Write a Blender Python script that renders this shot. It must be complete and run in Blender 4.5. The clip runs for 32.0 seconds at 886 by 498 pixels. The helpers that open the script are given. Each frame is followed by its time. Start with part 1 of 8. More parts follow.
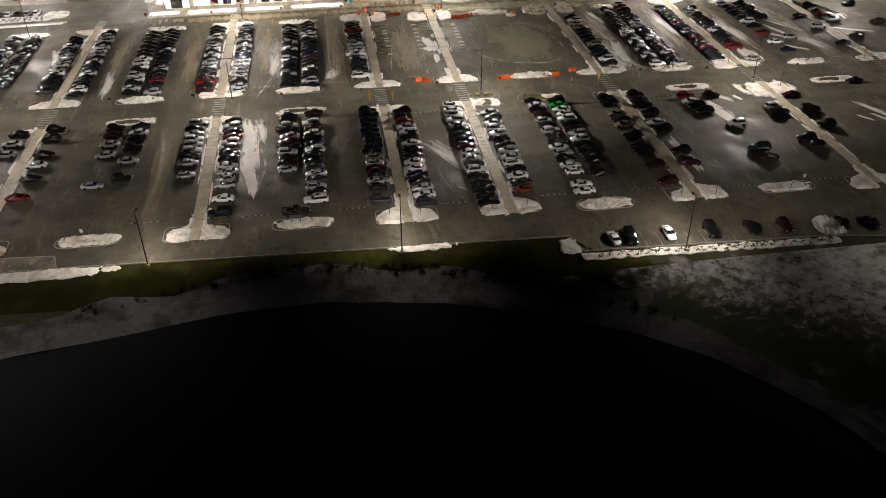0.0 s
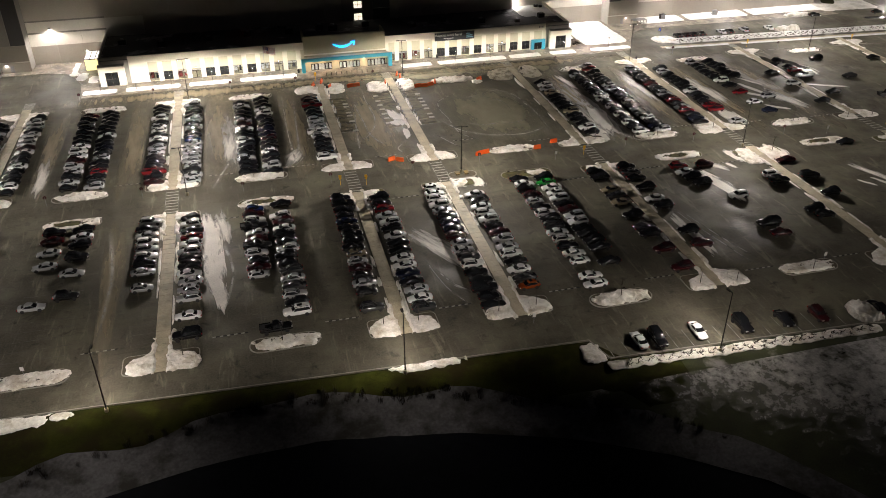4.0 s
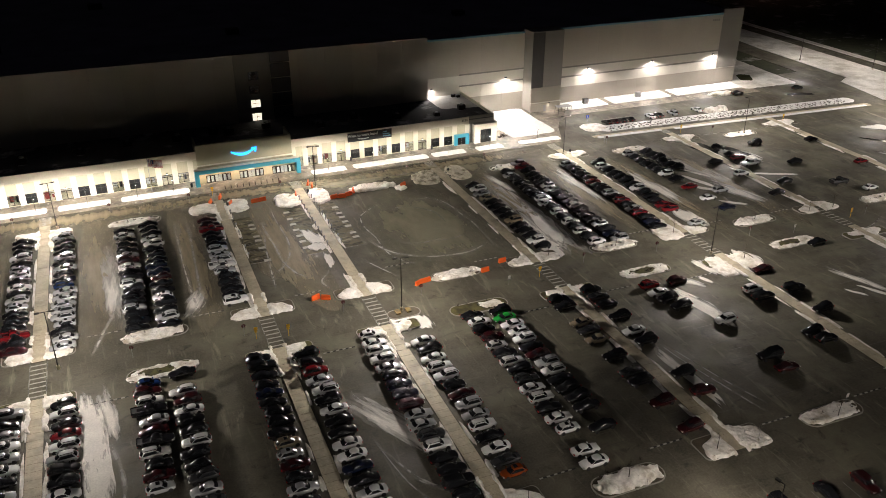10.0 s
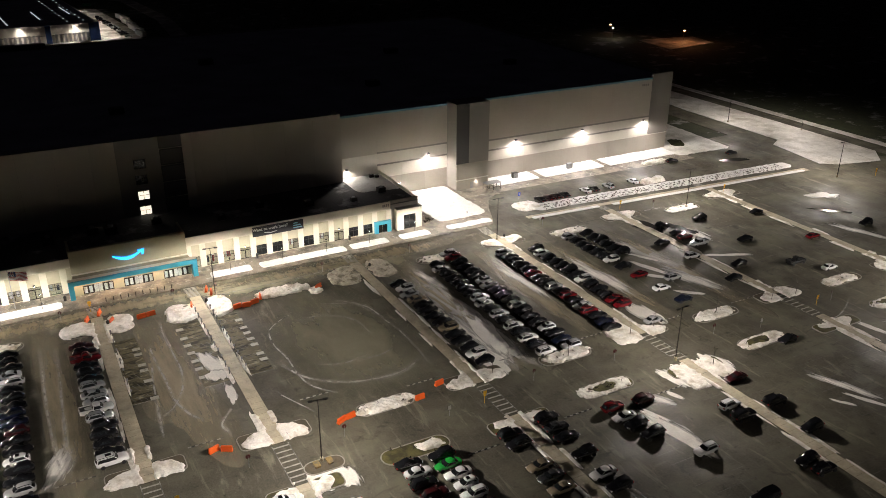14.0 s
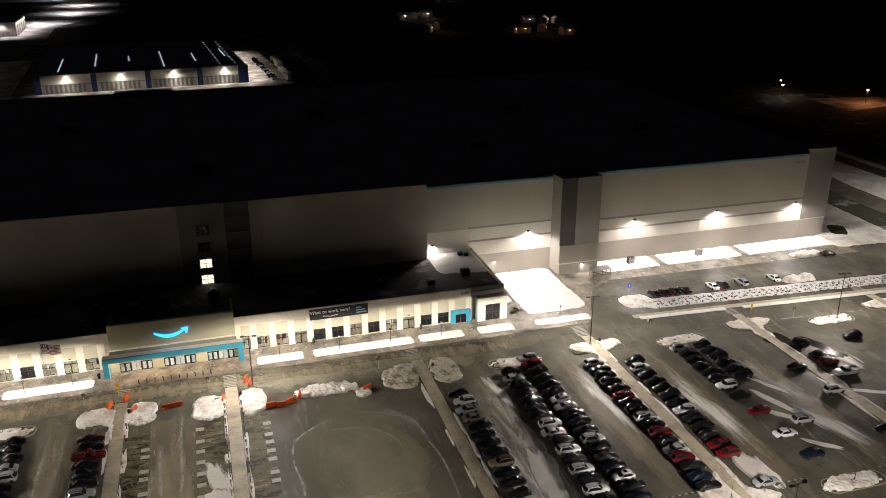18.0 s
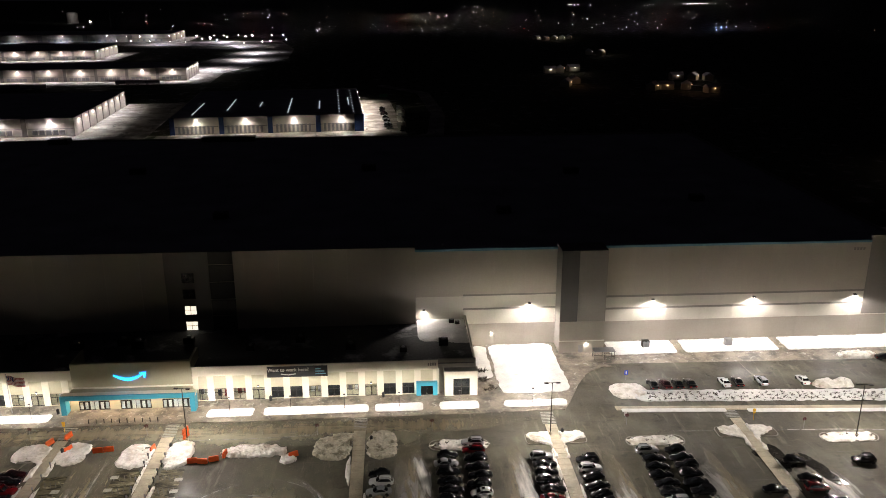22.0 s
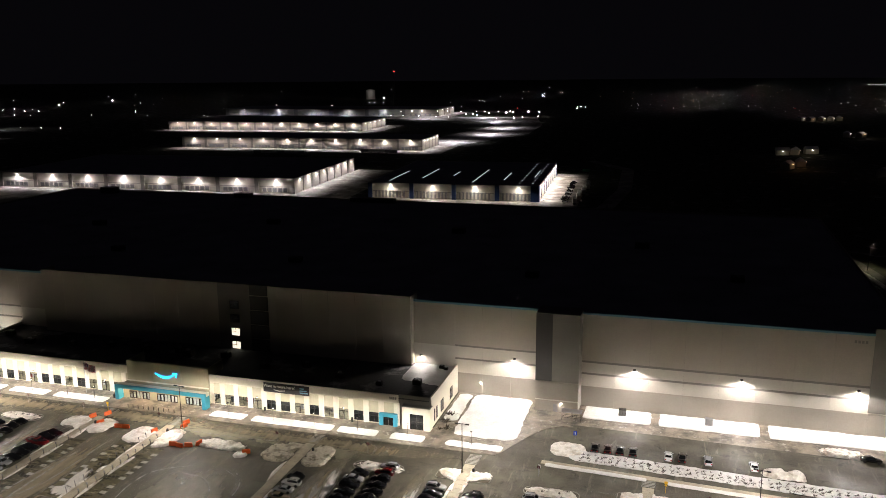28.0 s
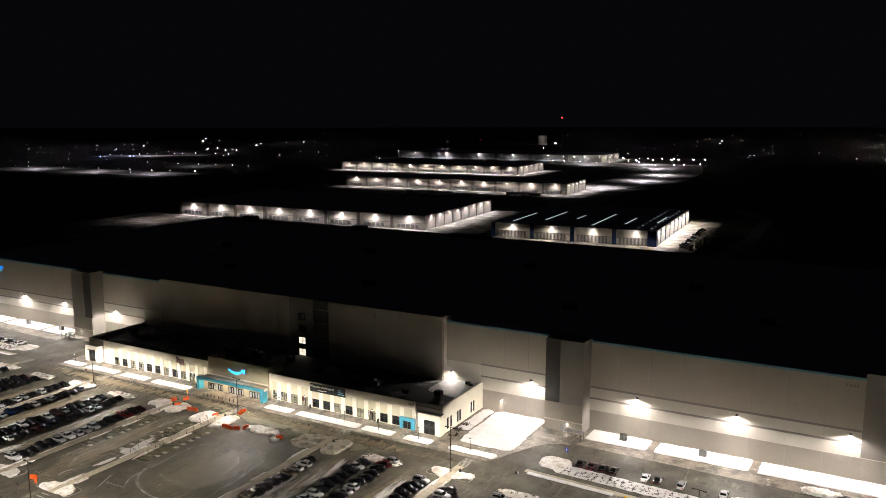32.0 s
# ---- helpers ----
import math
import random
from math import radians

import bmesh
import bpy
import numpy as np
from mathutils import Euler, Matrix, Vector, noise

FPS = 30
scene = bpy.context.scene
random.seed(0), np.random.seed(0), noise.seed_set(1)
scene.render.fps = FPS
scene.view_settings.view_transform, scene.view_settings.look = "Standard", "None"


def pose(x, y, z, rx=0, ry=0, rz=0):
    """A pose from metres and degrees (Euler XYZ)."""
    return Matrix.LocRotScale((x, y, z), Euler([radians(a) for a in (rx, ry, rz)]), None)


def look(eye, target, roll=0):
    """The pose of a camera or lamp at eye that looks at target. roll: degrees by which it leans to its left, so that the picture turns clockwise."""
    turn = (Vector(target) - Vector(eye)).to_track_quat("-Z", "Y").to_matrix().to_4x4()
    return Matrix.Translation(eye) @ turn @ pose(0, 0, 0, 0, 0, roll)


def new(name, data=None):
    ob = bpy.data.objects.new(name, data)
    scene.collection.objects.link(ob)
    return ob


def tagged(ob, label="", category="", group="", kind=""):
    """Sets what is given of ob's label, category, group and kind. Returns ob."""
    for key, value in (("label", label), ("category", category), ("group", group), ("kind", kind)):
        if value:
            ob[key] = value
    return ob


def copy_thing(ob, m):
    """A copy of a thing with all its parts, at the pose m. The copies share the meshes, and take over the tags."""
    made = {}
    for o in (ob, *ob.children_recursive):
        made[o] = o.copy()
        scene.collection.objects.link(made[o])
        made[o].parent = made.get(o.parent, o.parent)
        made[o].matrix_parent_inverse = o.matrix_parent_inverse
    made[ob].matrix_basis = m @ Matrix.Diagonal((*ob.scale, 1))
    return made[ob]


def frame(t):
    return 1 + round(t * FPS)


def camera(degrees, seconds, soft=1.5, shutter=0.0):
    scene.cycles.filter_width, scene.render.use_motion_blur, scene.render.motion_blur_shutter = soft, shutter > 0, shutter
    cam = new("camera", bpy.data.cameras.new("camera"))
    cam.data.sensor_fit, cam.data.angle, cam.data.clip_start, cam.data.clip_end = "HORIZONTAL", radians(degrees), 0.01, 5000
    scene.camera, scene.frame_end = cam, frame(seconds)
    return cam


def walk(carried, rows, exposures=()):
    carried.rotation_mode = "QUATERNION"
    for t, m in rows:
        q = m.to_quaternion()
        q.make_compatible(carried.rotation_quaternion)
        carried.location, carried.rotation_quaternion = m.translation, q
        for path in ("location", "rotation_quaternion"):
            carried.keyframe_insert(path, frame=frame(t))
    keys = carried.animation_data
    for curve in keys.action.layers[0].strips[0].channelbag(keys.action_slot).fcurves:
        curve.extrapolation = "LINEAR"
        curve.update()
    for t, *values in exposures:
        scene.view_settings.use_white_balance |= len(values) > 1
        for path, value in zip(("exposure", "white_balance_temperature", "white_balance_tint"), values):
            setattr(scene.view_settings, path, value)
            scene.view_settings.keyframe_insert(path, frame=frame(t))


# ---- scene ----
cam = camera(56.6, 32.0, soft=0.75)
PATH = [
    (0, (-52.328, -277.624, 86.69), (-52.087, -275.992, 85.559), -0.3),
    (0.5, (-53.269, -275.57, 87.145), (-53.012, -273.935, 86.024), -0.3),
    (1, (-54.401, -272.834, 87.027), (-54.124, -271.195, 85.915), -0.4),
    (2, (-56.449, -266.961, 86.866), (-56.133, -265.314, 85.775), -0.4),
    (3, (-58.427, -260.404, 87.105), (-58.068, -258.754, 86.033), -0.3),
    (3.5, (-59.46, -257.047, 86.485), (-59.075, -255.394, 85.428), -0.3),
    (5.5, (-61.377, -244.345, 86.124), (-60.9, -242.687, 85.112), -0.2),
    (6, (-61.748, -241.254, 86.053), (-61.249, -239.597, 85.051), -0.1),
    (7, (-61.935, -234.969, 85.978), (-61.392, -233.314, 84.996), -0.0),
    (8, (-61.58, -228.682, 85.678), (-60.993, -227.028, 84.719), 0.0),
    (9, (-60.643, -222.814, 85.338), (-60.012, -221.163, 84.402), 0.1),
    (10, (-59.183, -216.281, 85.346), (-58.507, -214.636, 84.432), 0.1),
    (11, (-57.5, -209.314, 85.648), (-56.774, -207.678, 84.756), 0.1),
    (12, (-54.983, -202.451, 85.417), (-54.201, -200.825, 84.553), 0.2),
    (12.5, (-53.538, -198.558, 85.349), (-52.725, -196.94, 84.499), 0.3),
    (13, (-51.828, -195.05, 84.877), (-50.983, -193.439, 84.045), 0.3),
    (13.5, (-49.962, -191.725, 85.021), (-49.089, -190.122, 84.203), 0.3),
    (14, (-48.171, -188.255, 85.032), (-47.297, -186.647, 84.227), 0.3),
    (14.5, (-46.005, -184.819, 85.379), (-45.165, -183.189, 84.582), 0.3),
    (15, (-43.609, -181.084, 85.566), (-42.81, -179.43, 84.775), 0.3),
    (15.5, (-40.649, -177.56, 85.566), (-39.893, -175.882, 84.784), 0.2),
    (17.5, (-23.108, -168.51, 86.036), (-22.538, -166.74, 85.301), -0.1),
    (18, (-17.829, -167.438, 86.13), (-17.305, -165.648, 85.408), -0.2),
    (19, (-6.399, -165.159, 86.773), (-5.97, -163.336, 86.071), -0.1),
    (20, (5.414, -164.738, 86.865), (5.738, -162.882, 86.194), -0.1),
    (21, (16.503, -164.584, 87.49), (16.728, -162.705, 86.846), -0.1),
    (22, (28.667, -166.539, 87.496), (28.783, -164.639, 86.884), -0.2),
    (23, (41.262, -168.634, 87.948), (41.263, -166.721, 87.365), -0.3),
    (24, (53.938, -170.936, 88.33), (53.825, -169.018, 87.774), -0.5),
    (25, (67.033, -173.857, 88.843), (66.803, -171.941, 88.315), -0.6),
    (25.5, (73.127, -175.223, 88.65), (72.842, -173.311, 88.138), -0.6),
    (27.5, (98.01, -181.225, 88.825), (97.504, -179.343, 88.374), -0.6),
    (28, (104.019, -182.374, 88.706), (103.459, -180.504, 88.271), -0.5),
    (29, (116.061, -185.273, 88.788), (115.398, -183.431, 88.38), -0.4),
    (30, (128.599, -187.487, 88.714), (127.83, -185.681, 88.335), -0.3),
    (31, (141.002, -189.429, 88.774), (140.131, -187.663, 88.422), -0.2),
    (32, (153.373, -190.261, 88.873), (152.404, -188.543, 88.546), -0.1),
]
walk(cam, [(t, look(eye, target, roll)) for t, eye, target, roll in PATH], exposures=[(0, 0.7), (32, 0.7)])

# ---- night sky, exposure ----
world = bpy.data.worlds.new("night_sky")
scene.world = world
world.use_nodes = True
bg = world.node_tree.nodes["Background"]
bg.inputs[0].default_value = (0.8, 0.72, 1.0, 1)
bg.inputs[1].default_value = 0.0015


def lamp(name, kind, where, power, colour=(1.0, 0.93, 0.82), radius=0.25, target=None, angle=150, blend=0.6, reach=0.0, wide=0.0):
    """reach: the distance at which a wide-throw optic gives its rated light; it spreads evenly beyond."""
    data = bpy.data.lights.new(name, kind)
    data.energy, data.color = power, (colour[0], colour[1] * 0.955, colour[2] * 1.035)
    if reach:
        data.use_nodes = True
        nt = data.node_tree
        fall = nt.nodes.new("ShaderNodeLightFalloff")
        far, total = nt.nodes.new("ShaderNodeMath"), nt.nodes.new("ShaderNodeMath")
        fall.inputs["Strength"].default_value = (1.0 - wide) / reach
        far.operation, total.operation = "MULTIPLY", "ADD"
        far.inputs[1].default_value = wide / (1.0 - wide) / 25.0
        nt.links.new(fall.outputs["Constant"], far.inputs[0])
        nt.links.new(fall.outputs["Linear"], total.inputs[0]), nt.links.new(far.outputs[0], total.inputs[1])
        nt.links.new(total.outputs[0], nt.nodes["Emission"].inputs["Strength"])
    data.shadow_soft_size = radius
    ob = new(name, data)
    ob.matrix_world = look(where, target) if target else Matrix.Translation(where)
    if kind == "SPOT":
        data.spot_size, data.spot_blend = radians(angle), blend
    return ob


# pole lamps of the car park: x, y, watts
POLES = [(-87.4, -150, 8200), (-41.5, -152.5, 7400), (10.5, -160, 8800), (-13.7, -84.2, 12500), (-76.5, -80, 11000), (58.7, -87.6, 10500),
         (-14, -17.5, 10500), (59.4, -20, 10500), (-77, -18.5, 12000), (121, -25, 10500), (-139, -24, 8500), (184, -27, 13500), (-139, -84, 11000), (131, -91, 8500), (62, -164, 2300), (204, 39, 4500), (220, 17, 4500), (-130, -150, 5000)]
POLE_H = 11.8
for px, py, watts in POLES:
    if py < -140 and -120 < px < 40:
        # edge poles throw their light along the drive and into the rows, little of it behind them
        for az in (-42, 42):
            ax, ay = math.sin(radians(az)), math.cos(radians(az))
            lamp("pole_lamp_light", "SPOT", (px, py, POLE_H - 0.45), watts * 0.55, (1.0, 0.93, 0.77), 0.3, (px + 10.5 * ax, py + 10.5 * ay, 0), 98, 0.7, reach=12.0)
        # a little spill behind the pole
        lamp("pole_lamp_light", "SPOT", (px, py, POLE_H - 0.45), watts * 0.17, (1.0, 0.93, 0.77), 0.3, (px, py - 3.5, 0), 118, 0.9, reach=12.0)
        continue
    lamp("pole_lamp_light", "SPOT", (px, py, POLE_H - 0.45), watts, (1.0, 0.94, 0.79), 0.3, (px, py + 0.01, 0), 166 if py > -60 else 164, 0.3, reach=12.0, wide=0.4 if py > -60 else 0.8)

lamp("pole_lamp_light", "SPOT", (181.5, 204, POLE_H - 0.45), 2200, (1.0, 0.93, 0.8), 0.3, (178, 204, 0), 125, 0.7, reach=12.0)

XM = -28.0  # the building's axis of symmetry


def mir(x):
    return 2 * XM - x


# wall lamps of the tall building: x, y, z
WALL_LAMPS = []
for lx, ly, lz in [(93.6, 24.85, 11.2), (119.8, 24.85, 11.2), (146.4, 24.85, 11.2), (62.0, 24.85, 11.2), (35.5, 24.85, 9.9)]:
    for sx in (lx, mir(lx)) if lx != 35.5 else (lx,):
        WALL_LAMPS.append((sx, ly, lz))
        lamp("wall_lamp_light", "SPOT", (sx, ly - (1.75 if lx != 35.5 else 0.75), lz - 0.25), 4700 if lx != 35.5 else 1300, (0.98, 0.93, 0.8), 0.25, (sx, ly - 2.5, 0), 168, 0.4, reach=8.0)
DOOR_LAMPS = [(52.5, 24.85, 3.4), (75.6, 18.8, 2.5), (mir(52.5), 24.85, 3.4), (mir(75.6), 18.8, 2.5)]
for sx, ly, lz in DOOR_LAMPS:
    lamp("door_lamp_light", "SPOT", (sx, ly - 0.4, lz), 420, (1.0, 0.93, 0.8), 0.12, (sx, ly, 0), 150, 0.5)

# lamp posts in the snow strips along the front
PATH_LAMPS = [-7.5, 5.5, 17, 28.8, 42, 58, -49, -58, -70, -82, -92, -102]
for sx in PATH_LAMPS:
    lamp("path_lamp_light", "SPOT", (sx, -6.6, 3.45), 900, (0.98, 0.93, 0.77), 0.15, (sx, -4.3, 0), 177, 0.15, reach=4.0)
# downlights under the entrance canopy
for sx in (-40.8, -32.4, -23.6, -15.2, -36.8, -28, -19.2):
    lamp("canopy_light", "SPOT", (sx, -4.4, 3.3), 300, (1.0, 0.74, 0.42), 0.12, (sx, -4.2, 0), 150, 0.6)


# ---- materials ----
def mat(name, colour, rough=0.6, metal=0.0, vary=0.15, scale=6.0, bump=0.15, fine=60.0, coat=0.0, emit=0.0, dirt=None, dirt_scale=0.35, dirt_lo=0.5, dirt_hi=0.62, rnd=0.0):
    """A surface with variation at two scales, an optional second colour in patches, and fine relief."""
    m = bpy.data.materials.new(name)
    m.use_nodes = True
    nt = m.node_tree
    p = nt.nodes["Principled BSDF"]
    p.inputs["Roughness"].default_value, p.inputs["Metallic"].default_value = rough, metal
    p.inputs["Coat Weight"].default_value = coat
    pos = nt.nodes.new("ShaderNodeNewGeometry")
    big, small = nt.nodes.new("ShaderNodeTexNoise"), nt.nodes.new("ShaderNodeTexNoise")
    big.inputs["Scale"].default_value, small.inputs["Scale"].default_value = scale / 10, fine / 10
    big.inputs["Detail"].default_value, small.inputs["Detail"].default_value = 4, 3
    for n in (big, small):
        nt.links.new(pos.outputs["Position"], n.inputs["Vector"])
    add = nt.nodes.new("ShaderNodeMath")
    add.operation = "ADD"
    nt.links.new(big.outputs["Fac"], add.inputs[0]), nt.links.new(small.outputs["Fac"], add.inputs[1])
    rng = nt.nodes.new("ShaderNodeMapRange")
    rng.inputs["From Min"].default_value, rng.inputs["From Max"].default_value = 0.7, 1.3
    rng.inputs["To Min"].default_value, rng.inputs["To Max"].default_value = 1 - vary, 1 + vary
    nt.links.new(add.outputs[0], rng.inputs["Value"])
    mul = nt.nodes.new("ShaderNodeMix")
    mul.data_type, mul.blend_type = "RGBA", "MULTIPLY"
    mul.inputs[0].default_value = 1
    mul.inputs[6].default_value = (*colour, 1)
    nt.links.new(rng.outputs[0], mul.inputs[7])
    out = mul.outputs[2]
    if rnd:
        info, r2, m2 = nt.nodes.new("ShaderNodeObjectInfo"), nt.nodes.new("ShaderNodeMapRange"), nt.nodes.new("ShaderNodeMix")
        r2.inputs["To Min"].default_value, r2.inputs["To Max"].default_value = 1 - rnd, 1 + rnd
        nt.links.new(info.outputs["Random"], r2.inputs["Value"])
        m2.data_type, m2.blend_type = "RGBA", "MULTIPLY"
        m2.inputs[0].default_value = 1
        nt.links.new(out, m2.inputs[6]), nt.links.new(r2.outputs[0], m2.inputs[7])
        out = m2.outputs[2]
    if dirt:
        n3, ramp, mx = nt.nodes.new("ShaderNodeTexNoise"), nt.nodes.new("ShaderNodeMapRange"), nt.nodes.new("ShaderNodeMix")
        n3.inputs["Scale"].default_value, n3.inputs["Detail"].default_value = dirt_scale, 6
        n3.inputs["Roughness"].default_value = 0.65
        nt.links.new(pos.outputs["Position"], n3.inputs["Vector"])
        ramp.inputs["From Min"].default_value, ramp.inputs["From Max"].default_value = dirt_lo, dirt_hi
        nt.links.new(n3.outputs["Fac"], ramp.inputs["Value"])
        mx.data_type = "RGBA"
        nt.links.new(ramp.outputs[0], mx.inputs[0]), nt.links.new(out, mx.inputs[6])
        mx.inputs[7].default_value = (*dirt, 1)
        out = mx.outputs[2]
    nt.links.new(out, p.inputs["Base Color"])
    if bump:
        b = nt.nodes.new("ShaderNodeBump")
        b.inputs["Strength"].default_value, b.inputs["Distance"].default_value = bump, 0.05
        nt.links.new(add.outputs[0], b.inputs["Height"]), nt.links.new(b.outputs[0], p.inputs["Normal"])
    if emit:
        p.inputs["Emission Color"].default_value, p.inputs["Emission Strength"].default_value = (*colour, 1), emit
    return m


ASPHALT = mat("wet_asphalt", (0.088, 0.0815, 0.062), 0.5, vary=0.3, scale=1.5, fine=30, bump=0.25, dirt=(0.168, 0.159, 0.113), dirt_scale=0.07, dirt_lo=0.46, dirt_hi=0.74)


def layer(nt, colour, scale, stretch, lo, hi, amount, detail=7):
    """Lays pale streaks of salt and slush over a material's colour."""
    p = nt.nodes["Principled BSDF"]
    src = p.inputs["Base Color"].links[0].from_socket
    mp, n, r, mx = [nt.nodes.new(k) for k in ("ShaderNodeMapping", "ShaderNodeTexNoise", "ShaderNodeMapRange", "ShaderNodeMix")]
    mp.inputs["Scale"].default_value = stretch
    n.inputs["Scale"].default_value, n.inputs["Detail"].default_value, n.inputs["Roughness"].default_value = scale, detail, 0.68
    n.inputs["Distortion"].default_value = 0.6
    r.inputs["From Min"].default_value, r.inputs["From Max"].default_value, r.inputs["To Max"].default_value = lo, hi, amount
    mx.data_type = "RGBA"
    mx.inputs[7].default_value = (*colour, 1)
    nt.links.new(nt.nodes["Geometry"].outputs["Position"], mp.inputs[0]), nt.links.new(mp.outputs[0], n.inputs["Vector"])
    nt.links.new(n.outputs["Fac"], r.inputs["Value"]), nt.links.new(r.outputs[0], mx.inputs[0])
    nt.links.new(src, mx.inputs[6]), nt.links.new(mx.outputs[2], p.inputs["Base Color"])


layer(ASPHALT.node_tree, (0.275, 0.252, 0.188), 0.5, (1.0, 0.16, 1), 0.57, 0.72, 0.75)
layer(ASPHALT.node_tree, (0.238, 0.215, 0.155), 0.45, (0.25, 1.0, 1), 0.6, 0.75, 0.5)
layer(ASPHALT.node_tree, (0.022, 0.021, 0.02), 0.35, (1, 1, 1), 0.57, 0.7, 0.7)
layer(ASPHALT.node_tree, (0.3, 0.285, 0.24), 2.2, (1, 0.5, 1), 0.62, 0.75, 0.3)
layer(ASPHALT.node_tree, (0.27, 0.25, 0.2), 0.9, (1, 0.12, 1), 0.58, 0.75, 0.35)
layer(ASPHALT.node_tree, (0.03, 0.028, 0.024), 0.8, (0.15, 1, 1), 0.58, 0.72, 0.4)
nt_ = ASPHALT.node_tree
nt_.nodes["Principled BSDF"].inputs["Specular IOR Level"].default_value = 0.22
gn, gr = nt_.nodes.new("ShaderNodeTexNoise"), nt_.nodes.new("ShaderNodeMapRange")
gn.inputs["Scale"].default_value, gn.inputs["Detail"].default_value = 0.12, 5
gr.inputs["From Min"].default_value, gr.inputs["From Max"].default_value = 0.35, 0.65
gr.inputs["To Min"].default_value, gr.inputs["To Max"].default_value = 0.52, 0.9
nt_.links.new(nt_.nodes["Geometry"].outputs["Position"], gn.inputs["Vector"])
nt_.links.new(gn.outputs["Fac"], gr.inputs["Value"])
nt_.links.new(gr.outputs[0], nt_.nodes["Principled BSDF"].inputs["Roughness"])
CONCRETE = mat("damp_concrete", (0.5, 0.445, 0.32), 0.7, vary=0.22, scale=3, fine=40, dirt=(0.3, 0.265, 0.195), dirt_scale=0.25, dirt_lo=0.5, dirt_hi=0.7)
layer(CONCRETE.node_tree, (0.42, 0.4, 0.35), 0.8, (1, 1, 1), 0.58, 0.72, 0.6)
PAVING = mat("damp_paving", (0.25, 0.215, 0.165), 0.6, vary=0.3, scale=3, fine=40, dirt=(0.085, 0.073, 0.058), dirt_scale=0.22, dirt_lo=0.45, dirt_hi=0.62)
layer(PAVING.node_tree, (0.55, 0.52, 0.46), 0.8, (1, 1, 1), 0.57, 0.66, 0.7)
layer(PAVING.node_tree, (0.05, 0.044, 0.037), 1.6, (1, 1, 1), 0.6, 0.68, 0.7)
KERB = mat("kerb_concrete", (0.3, 0.28, 0.24), 0.7, vary=0.2, scale=5)
SNOW = mat("ploughed_snow", (0.87, 0.84, 0.78), 0.65, vary=0.16, scale=8, fine=30, bump=0.6, dirt=(0.48, 0.42, 0.32), dirt_scale=0.35, dirt_lo=0.48, dirt_hi=0.68)
layer(SNOW.node_tree, (0.1, 0.085, 0.065), 1.5, (1, 1, 1), 0.64, 0.68, 0.8)
# dirty snow, its colour darkened further for heaps that get little light
OLDDIMSNOW = mat("dirty_dimmed_snow", (0.62, 0.58, 0.46), 0.7, vary=0.25, scale=5, fine=30, bump=0.7, dirt=(0.2, 0.18, 0.12), dirt_scale=0.5, dirt_lo=0.47, dirt_hi=0.62)
CLEAN_SNOW = mat("smooth_snow", (0.78, 0.775, 0.75), 0.6, vary=0.12, scale=4, fine=20, bump=0.45, dirt=(0.5, 0.47, 0.4), dirt_scale=0.5, dirt_lo=0.6, dirt_hi=0.75)
GRASS = mat("winter_grass", (0.03, 0.034, 0.005), 0.95, vary=0.5, scale=4, fine=80, bump=0.6, dirt=(0.022, 0.018, 0.006), dirt_scale=0.16, dirt_lo=0.42, dirt_hi=0.6)
GRASS.node_tree.nodes["Principled BSDF"].inputs["Specular IOR Level"].default_value = 0.1
FIELDSNOW = mat("wind_packed_snow", (0.7, 0.68, 0.63), 0.65, vary=0.2, scale=2, fine=20, bump=0.6, dirt=(0.36, 0.33, 0.26), dirt_scale=0.12, dirt_lo=0.48, dirt_hi=0.7)
layer(FIELDSNOW.node_tree, (0.25, 0.23, 0.18), 0.5, (1, 0.15, 1), 0.6, 0.7, 0.6)
LAWN = mat("island_grass", (0.1, 0.092, 0.03), 0.95, vary=0.4, scale=4, fine=80, bump=0.6, dirt=(0.05, 0.042, 0.018), dirt_scale=0.5, dirt_lo=0.45, dirt_hi=0.6)
SOIL = mat("bed_soil", (0.09, 0.075, 0.05), 0.9, vary=0.35, scale=6, fine=60, bump=0.4)
BEIGE = mat("beige_precast", (0.5, 0.46, 0.39), 0.75, vary=0.05, scale=1.5, fine=30, bump=0.06, rnd=0.03)
OFFWHITE = mat("offwhite_precast", (0.68, 0.65, 0.58), 0.75, vary=0.05, scale=1.5, fine=30, bump=0.06, rnd=0.03)
TAN = mat("taupe_precast", (0.38, 0.35, 0.3), 0.75, vary=0.06, scale=1.5, fine=30, bump=0.06, rnd=0.03)
GREIGE = mat("grey_beige_precast", (0.27, 0.255, 0.23), 0.75, vary=0.06, scale=1.5, fine=30, bump=0.06, rnd=0.03)
DARKP = mat("charcoal_precast", (0.075, 0.073, 0.072), 0.7, vary=0.08, scale=1.5, fine=30, bump=0.06)
CREAM = mat("cream_precast", (0.74, 0.7, 0.58), 0.7, vary=0.05, scale=2, fine=30, bump=0.06, rnd=0.02)
SPANDREL = mat("pale_sand_precast", (0.52, 0.49, 0.35), 0.75, vary=0.05, scale=2, fine=30, bump=0.06, rnd=0.03)
CREAM2 = mat("sand_precast", (0.42, 0.395, 0.275), 0.75, vary=0.05, scale=2, fine=30, bump=0.06, rnd=0.02)
TEAL = mat("teal_metal_panel", (0.05, 0.33, 0.47), 0.4, vary=0.05, scale=4, bump=0.02)
TRIMBLUE = mat("pale_blue_parapet_trim", (0.12, 0.32, 0.45), 0.5, vary=0.05, bump=0.02)
ROOFING = mat("grey_roof_sheet", (0.45, 0.45, 0.5), 0.9, vary=0.3, scale=1, fine=20, bump=0.1)
